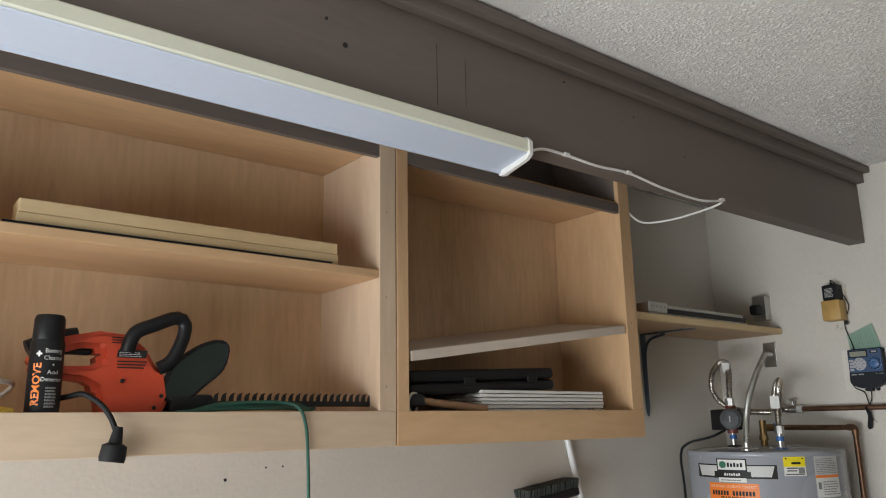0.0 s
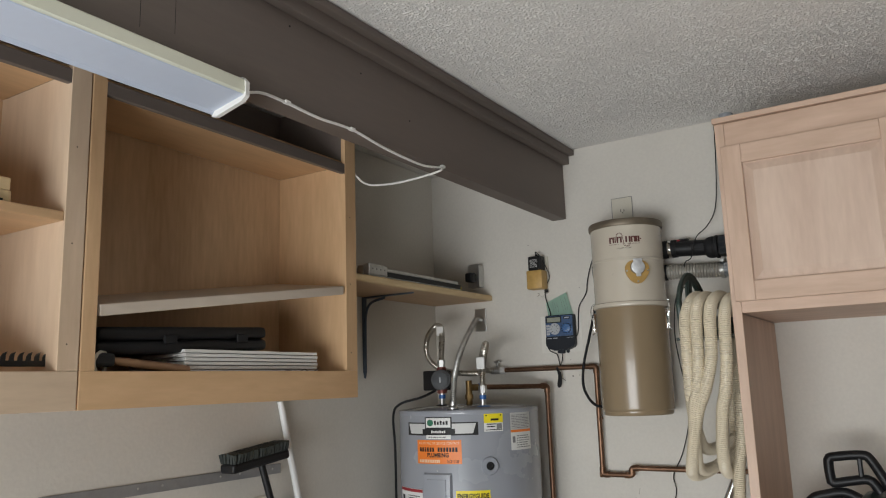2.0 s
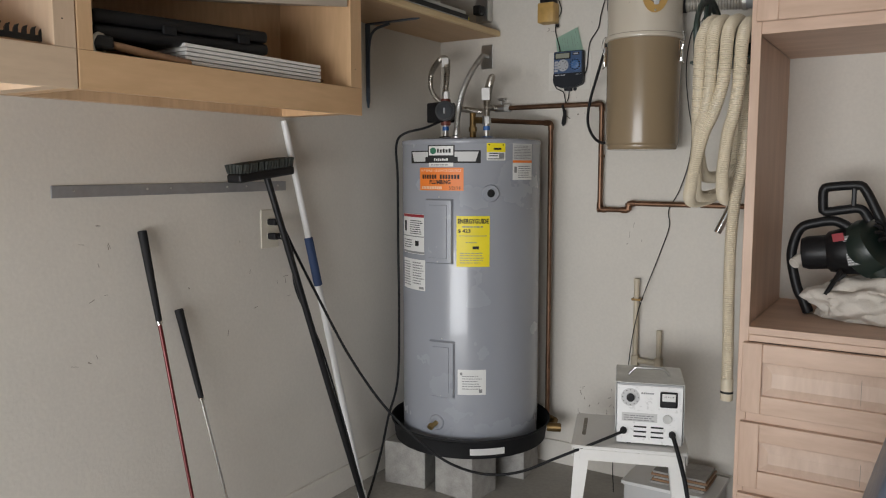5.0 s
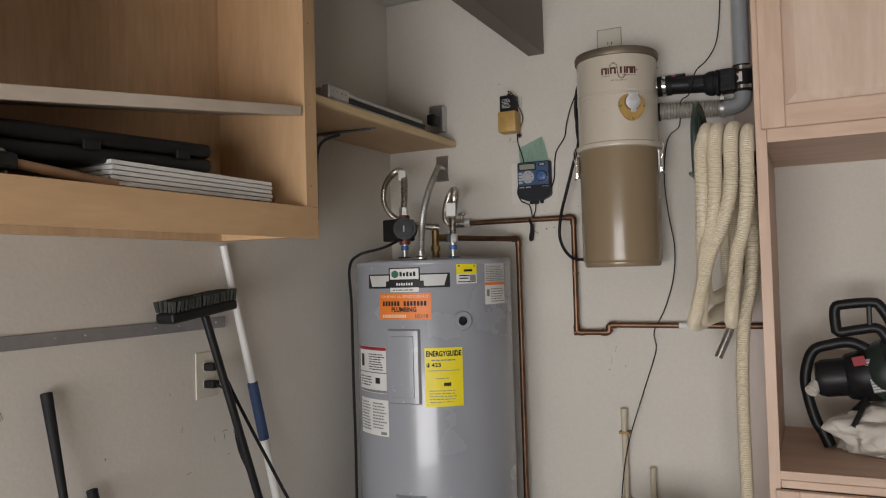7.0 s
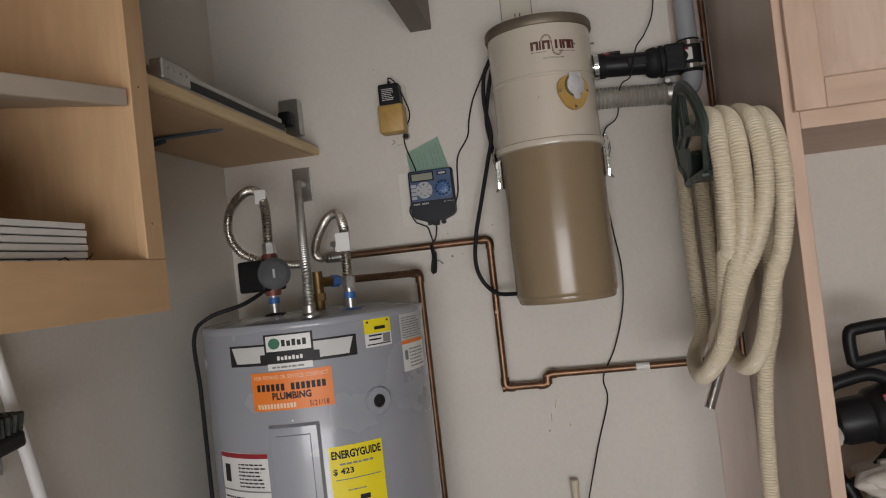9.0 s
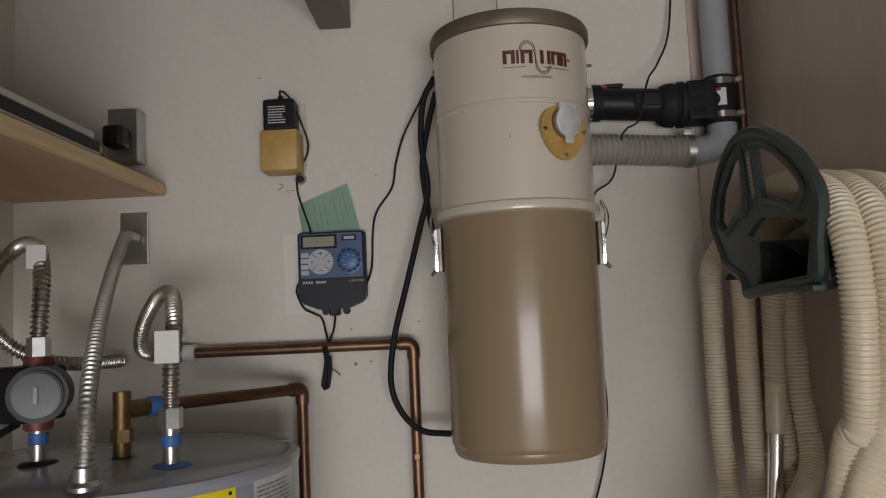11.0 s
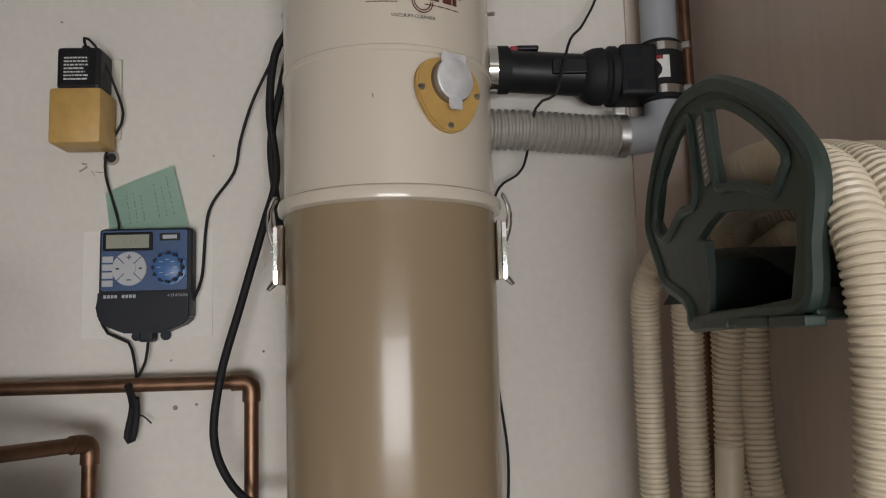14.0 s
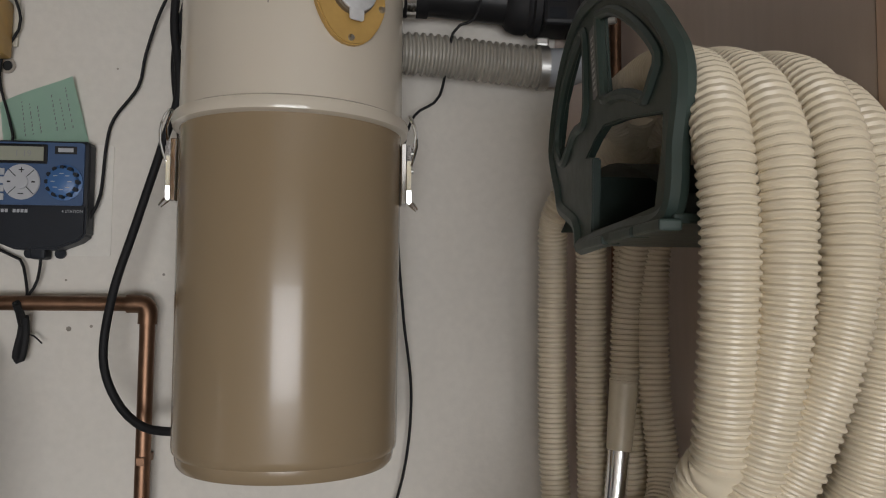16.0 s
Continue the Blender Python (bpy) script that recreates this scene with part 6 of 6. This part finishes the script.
h3 = [(0.004, -0.030), (-0.022, -0.019), (-0.052, -0.011), (-0.108, -0.017), (-0.184, -0.030), (-0.182, -0.054), (-0.168, -0.100), (-0.10, -0.104), (-0.012, -0.106), (-0.015, -0.070), (-0.016, -0.034)]

outer, h1, h2 = ([(x, y * 0.92 if y > 0 else y) for x, y in loop] for loop in (outer, h1, h2))


def bowed(bm):
    """Bends the plate back a little toward its ends."""
    for v in bm.verts:
        v.co.x += 0.2 * (v.co.y - HY) ** 2
    return bm


def ring(loop, r, off=0.003):
    bm = tube([HM @ Vector((x, y, off)) for x, y in loop + loop[:1]], r, 8, step=0.008)
    return bowed(bm)


part("front_plate", bowed(plate(outer, 0.009, HM, holes=[h[::-1] for h in (h1, h2, h3)], bevel=0.0015)), DKGREEN, hg, smooth=True)
part("rolled_edge", ring(outer, 0.009), DKGREEN, hg, smooth=True)
for h in (h1, h2):
    part("opening_rim", ring(h, 0.0055, 0.0), DKGREEN, hg, smooth=True)
bm = B()
lo = []
for i in range(17):
    u = i / 16
    y, z = -0.30 - 0.35 * u, 1.828 + 0.050 * math.sin(math.pi * u)
    lo.append((bm.verts.new((HX + 0.012, y, z)), bm.verts.new((1.600, y, z))))
for (a, b), (c, e) in zip(lo, lo[1:]):
    bm.faces.new((a, b, e, c))
bmesh.ops.solidify(bm, geom=bm.faces[:], thickness=0.006)
part("saddle", bm, DKGREEN, hg, smooth=True)
part("bin_back", box(1.545, 1.551, -0.668, -0.44, 1.812, 1.872, 0.002), DKGREEN, hg)
bm = B()
lo = []
for i in range(9):
    a = radians(90 * i / 8)
    x, y = HX + 0.008 + 0.10 * math.sin(a), -0.478 + 0.030 * (1 - math.cos(a))
    lo.append((bm.verts.new((x, y, 1.812)), bm.verts.new((x, y, 1.868))))
for (a, b), (c, e) in zip(lo, lo[1:]):
    bm.faces.new((a, b, e, c))
bmesh.ops.solidify(bm, geom=bm.faces[:], thickness=0.004)
part("bin_end", bm, DKGREEN, hg, smooth=True)
part("bin_floor", box(HX + 0.008, 1.60, -0.668, -0.425, 1.803, 1.811, 0.002), DKGREEN, hg)
for y in (-0.50, -0.58, -0.645):
    part("lip_tab", box(HX - 0.006, HX + 0.012, y - 0.03, y + 0.03, 1.797, 1.806, 0.002), DKGREEN, hg)
part("back_plate", box(1.594, 1.6015, -0.55, -0.42, 1.83, 1.885, 0.003), DKGREEN, hg)
screw((1.544, -0.62, 1.845), (-1, 0, 0), 0.005, hg)
LM = HM @ Matrix.Translation((-0.026, 0.058, -0.0015)) @ Matrix.Rotation(radians(-10), 4, "Z")
hl2 = part("hanger_label", plate(round_outline(0.016, 0.074, 0.003), 0.001, LM), GREYINK, hg, "printed grey label")
part("small_print", sticker(scribble(-0.005, 0.005, -0.030, 0.030, 9, 95, 0.5), lambda u, v: LM @ Vector((u, v, -0.0006))), GREYPAPER, hl2)

hs = thing("vacuum_hose", (1.5, -0.52, 1.3), "cream ribbed vacuum hose coiled over the hanger", "hose")
RH = 0.0212


def coil(xr, yr, xb, xl, yl, top, zb):
    """One hanging loop of hose: over the saddle, down the near side, round the bottom and up the far side."""
    c = -0.47
    xs = [xr + (xb - xr) * f for f in (0.05, 0.24, 0.50, 0.80)]
    xt = max(xr, 1.458)
    return [(xt, c + 0.02, top), (xt, c - 0.08, top - 0.005), (xt, yr + 0.058, top - 0.037), (xr, yr + 0.012, top - 0.09), (xr, yr, top - 0.16), (xs[0], yr + 0.002, top - 0.23), (xs[1], yr + 0.012, top - 0.32), (xs[2], yr + 0.032, top * 0.36 + zb * 0.64), (xs[3], yr + 0.085, zb + 0.075), (xb, yr + 0.20, zb + 0.004), (xb * 0.7 + xl * 0.3, yl - 0.13, zb + 0.012), (xl, yl - 0.025, zb + 0.085), (xl, yl, zb + 0.22), (xl, yl, top - 0.17), (xl, yl - 0.025, top - 0.085), (xl * 0.5 + xt * 0.5, yl - 0.09, top - 0.028), (xt, c + 0.06, top - 0.002)]


for loop in ((1.452, -0.702, 1.435, 1.565, -0.245, 1.957, 1.42), (1.490, -0.708, 1.415, 1.540, -0.22, 1.955, 1.35), (1.534, -0.708, 1.390, 1.458, -0.135, 1.953, 1.33), (1.576, -0.690, 1.500, 1.497, -0.195, 1.942, 1.34)):
    part("ribbed_hose", tube(coil(*loop), RH, 14, rib=0.0070, depth=0.0022), HOSE, hs, smooth=True)
part("ribbed_hose", tube([(1.572, -0.50, 1.80), (1.574, -0.53, 1.62), (1.562, -0.52, 1.46), (1.540, -0.50, 1.36), (1.526, -0.48, 1.20), (1.522, -0.46, 1.0), (1.522, -0.44, 0.82), (1.522, -0.43, 0.67)], RH, 12, rib=0.0072, depth=0.0024), HOSE, hs, smooth=True)
part("hose_cuff", rod((1.522, -0.43, 0.685), (1.522, -0.43, 0.60), 0.0225, 20, bevel=0.003), HOSE, hs, smooth=True)
part("cuff_band", rod((1.522, -0.43, 0.628), (1.522, -0.43, 0.636), 0.0230, 20), INK, hs, smooth=True)
part("ribbed_hose", tube([(1.55, -0.40, 1.90), (1.542, -0.28, 1.86), (1.535, -0.235, 1.75), (1.53, -0.232, 1.64)], RH * 0.95, 12, rib=0.0072, depth=0.0024), HOSE, hs, smooth=True)
part("wand_cuff", rod((1.53, -0.232, 1.645), (1.522, -0.233, 1.555), 0.0190, 20, 0.0165), HOSE, hs, smooth=True)
part("wand", tube([(1.523, -0.233, 1.56), (1.505, -0.24, 1.42), (1.475, -0.255, 1.31), (1.432, -0.271, 1.205)], 0.0145, 16), CHROME, hs, smooth=True)

# ---- floor: stool, charger, boxes ----
SX, SYY, SR = 1.195, -0.545, 19.0
ST = Matrix.Translation((SX, SYY, 0)) @ Matrix.Rotation(radians(SR), 4, "Z")
st = thing("plastic_table", (SX, SYY, FL), "small white plastic side table", "table")
TOPZ = 0.452
part("tabletop", plate(round_outline(0.41, 0.38, 0.02), 0.012, ST @ Matrix.Translation((0, 0, TOPZ - 0.012)), bevel=0.003), WHITE, st)
for sx, sy in ((-1, -1), (1, -1), (1, 1), (-1, 1)):
    bm = B()
    a = [ST @ Vector((sx * 0.192 + sx * dx, sy * 0.177 + sy * dy, TOPZ - 0.0125)) for dx, dy in ((0, 0), (-0.055, 0), (-0.05, -0.012), (-0.012, -0.012), (-0.012, -0.05), (0, -0.055))]
    b = [ST @ Vector((sx * 0.215 + sx * dx, sy * 0.20 + sy * dy, FL)) for dx, dy in ((0, 0), (-0.03, 0), (-0.028, -0.010), (-0.010, -0.010), (-0.010, -0.028), (0, -0.03))]
    va_, vb_ = [bm.verts.new(p) for p in a], [bm.verts.new(p) for p in b]
    for i in range(6):
        bm.faces.new((va_[i], va_[(i + 1) % 6], vb_[(i + 1) % 6], vb_[i]))
    bm.faces.new(va_)
    bm.faces.new(vb_)
    part("leg", bm, WHITE, st)
for k, (w, h, x, y) in enumerate(((0.35, 0.006, 0, -0.186), (0.35, 0.006, 0, 0.186), (0.006, 0.32, -0.201, 0), (0.006, 0.32, 0.201, 0))):
    part("apron", plate(round_outline(w, h, 0.002), 0.04, ST @ Matrix.Translation((x, y, TOPZ - 0.0525))), WHITE, st)
part("slot", plate(round_outline(0.014, 0.20, 0.006), 0.0008, ST @ Matrix.Translation((-0.165, 0.03, TOPZ))), SMUDGE, st)

CHM = Matrix.Translation((1.268, -0.545, TOPZ)) @ Matrix.Rotation(radians(19), 4, "Z")
ch = thing("battery_charger", (1.268, -0.545, TOPZ), "silver metal battery charger with a dial, meter and carrying handle", "battery charger")


def cbox(x0, x1, y0, y1, z0, z1, bevel=0.0):
    t = box(x0, x1, y0, y1, z0, z1, bevel)
    bmesh.ops.transform(t, matrix=CHM, verts=t.verts)
    return t


CW, CF, CH2 = 0.117, -0.115, 0.228
part("case", cbox(-CW, CW, CF + 0.004, 0.13, 0.006, CH2, 0.006), CASTSILVER, ch)
part("hood", cbox(-CW - 0.003, CW + 0.003, CF + 0.004, 0.134, CH2 + 0.0005, CH2 + 0.004, 0.001), GALV, ch)
part("hood_side", cbox(CW + 0.0005, CW + 0.004, CF + 0.004, 0.134, 0.02, CH2, 0.001), GALV, ch)
part("hood_side", cbox(-CW - 0.004, -CW - 0.0005, CF + 0.004, 0.134, 0.02, CH2, 0.001), GALV, ch)
fp = part("front_panel", cbox(-CW + 0.003, CW - 0.003, CF, CF + 0.0035, 0.008, CH2 - 0.006, 0.002), PANELWHITE, ch)
cpl = lambda x, z, off=0.001: on_plane(CHM @ Vector((x, CF - off, z)), CHM.to_3x3() @ Vector((1, 0, 0)), (0, 0, 1))
nrm = CHM.to_3x3() @ Vector((0, -1, 0))


def cdisc(name, x, z, r, h, material, parent, seg=28):
    o = CHM @ Vector((x, CF, z))
    return part(name, rod(o - nrm * 0.001, o + nrm * h, r, seg, bevel=min(0.002, h * 0.3)), material, parent, smooth=True)


cdisc("dial_scale", -0.068, 0.178, 0.033, 0.0015, GREYPAPER, fp)
part("scale_marks", sticker([(0.027 * math.cos(a) - 0.002, 0.027 * math.cos(a) + 0.002, 0.027 * math.sin(a) - 0.0012, 0.027 * math.sin(a) + 0.0012) for a in [radians(30 * k) for k in range(12)]], cpl(-0.068, 0.178, 0.0022)), INK, fp)
cdisc("dial_knob", -0.068, 0.178, 0.014, 0.016, BLACK, fp)
part("meter", cbox(0.035, 0.095, CF - 0.008, CF - 0.0005, 0.148, 0.205, 0.005), BLACK, fp, "black-framed charge meter")
part("meter_face", cbox(0.042, 0.088, CF - 0.0092, CF - 0.0082, 0.172, 0.199), PAPER, fp)
part("meter_scale", sticker([(-0.015 + 0.006 * k, -0.0135 + 0.006 * k, 0.004, 0.009) for k in range(6)], cpl(0.065, 0.182, 0.0098)), INK, fp)
cdisc("fuse_holder", 0.062, 0.105, 0.016, 0.008, GALV, fp)
part("rating_plate", sticker([(-0.062, 0.062, -0.016, 0.016)], cpl(-0.035, 0.105)), GREYPAPER, fp)
part("rating_print", sticker(scribble(-0.055, 0.055, -0.012, 0.012, 3, 91, 0.4), cpl(-0.035, 0.105, 0.0014)), GREYINK, fp)
part("maker_bars", sticker([(-0.022 + 0.0075 * k, -0.022 + 0.0075 * k + 0.005, -0.003, 0.003) for k in range(6)], cpl(-0.008, 0.195)), GREYINK, fp)
for x in (-0.032, 0.028):
    for z in (0.034, 0.052, 0.070):
        part("vent_slot", cbox(x - 0.022, x + 0.022, CF - 0.0008, CF - 0.0002, z - 0.003, z + 0.003), INK, fp)
for x in (-0.09, 0.08):
    cdisc("cord_grommet", x, 0.055 if x < 0 else 0.05, 0.012, 0.014, RUBBER, fp)
for x in (-0.07, 0.07):
    for y in (-0.09, 0.1):
        part("foot", cbox(x - 0.008, x + 0.008, y - 0.008, y + 0.008, 0.0, 0.006), RUBBER, ch)
part("carry_handle", tube([CHM @ Vector(v) for v in ((-0.075, 0.0, CH2 + 0.004), (-0.055, 0, CH2 + 0.026), (-0.045, 0, CH2 + 0.03), (0.045, 0, CH2 + 0.03), (0.055, 0, CH2 + 0.026), (0.075, 0, CH2 + 0.004))], 0.005, 10, step=0.006), STEEL, ch, smooth=True)
for k in range(5):
    part("side_vent", cbox(CW + 0.0042, CW + 0.0052, -0.02 + 0.026 * k, -0.008 + 0.026 * k, 0.03, 0.17), INK, ch)
p0 = CHM @ Vector((-0.09, CF - 0.013, 0.055))
part("mains_lead", tube([p0, p0 + nrm * 0.03 + Vector((-0.03, 0, -0.01)), (1.02, -0.80, 0.40), (0.87, -0.83, 0.32), (0.72, -0.84, 0.285), (0.56, -0.84, 0.30), (0.42, -0.86, 0.38), (0.30, -0.92, 0.52), (0.20, -1.0, 0.72), (0.12, -1.10, 0.98), (0.085, -1.17, 1.14), (0.07, -1.205, 1.22), (0.045, -1.217, 1.25)], 0.0052, 10), RUBBER, ch, smooth=True)
p0 = CHM @ Vector((0.08, CF - 0.013, 0.05))
part("charge_lead", tube([p0, p0 + nrm * 0.03 + Vector((0.01, 0, -0.02)), p0 + nrm * 0.08 + Vector((0.04, 0, -0.12)), p0 + nrm * 0.12 + Vector((0.08, 0, -0.30)), p0 + nrm * 0.22 + Vector((0.15, 0, -0.452)), p0 + nrm * 0.6 + Vector((0.4, 0, -0.455))], 0.0075, 10), RUBBER, ch, smooth=True)

cb = thing("storage_box", (1.28, -0.2, FL), "low white cardboard box under the plastic table", "box")
part("box_body", box(1.10, 1.46, -0.30, -0.06, FL, 0.14, 0.003), GREYPAPER, cb)
part("box_rim", box(1.09, 1.47, -0.31, -0.05, 0.1405, 0.155, 0.002), PAPER, cb)
for k in range(5):
    solo("floor_tile", box(1.20 + 0.006 * (k % 3), 1.42 + 0.008 * (k % 2), -0.27 + 0.004 * k, -0.09, 0.1555 + 0.0095 * k, 0.1645 + 0.0095 * k, 0.0012), (CONCRETE, HANDLEWOOD)[k % 2], "loose tile in a small stack on the box", "tile", "stacked tiles")

# the cowl of a cart that stands further out on the floor
ct = thing("parked_cart", (2.4, -1.5, FL), "blue-grey plastic front cowl of a parked cart", "cart")
bm = box(2.0, 2.9, -1.75, -1.3, FL + 0.12, 0.98, 0.04, seg=4)
for v in bm.verts:
    v.co.x += 0.30 * max(0, (v.co.z - 0.3)) * (1 if v.co.x < 2.4 else -0.2)
    v.co.x -= 0.11 if v.co.x < 2.4 else 0
part("cowl", bm, TOTE, ct, smooth=True)
for y in (-1.72, -1.38):
    part("wheel", rod((2.25, y, FL + 0.13), (2.25, y + 0.08, FL + 0.13), 0.13, 32, bevel=0.02), RUBBER, ct, smooth=True)
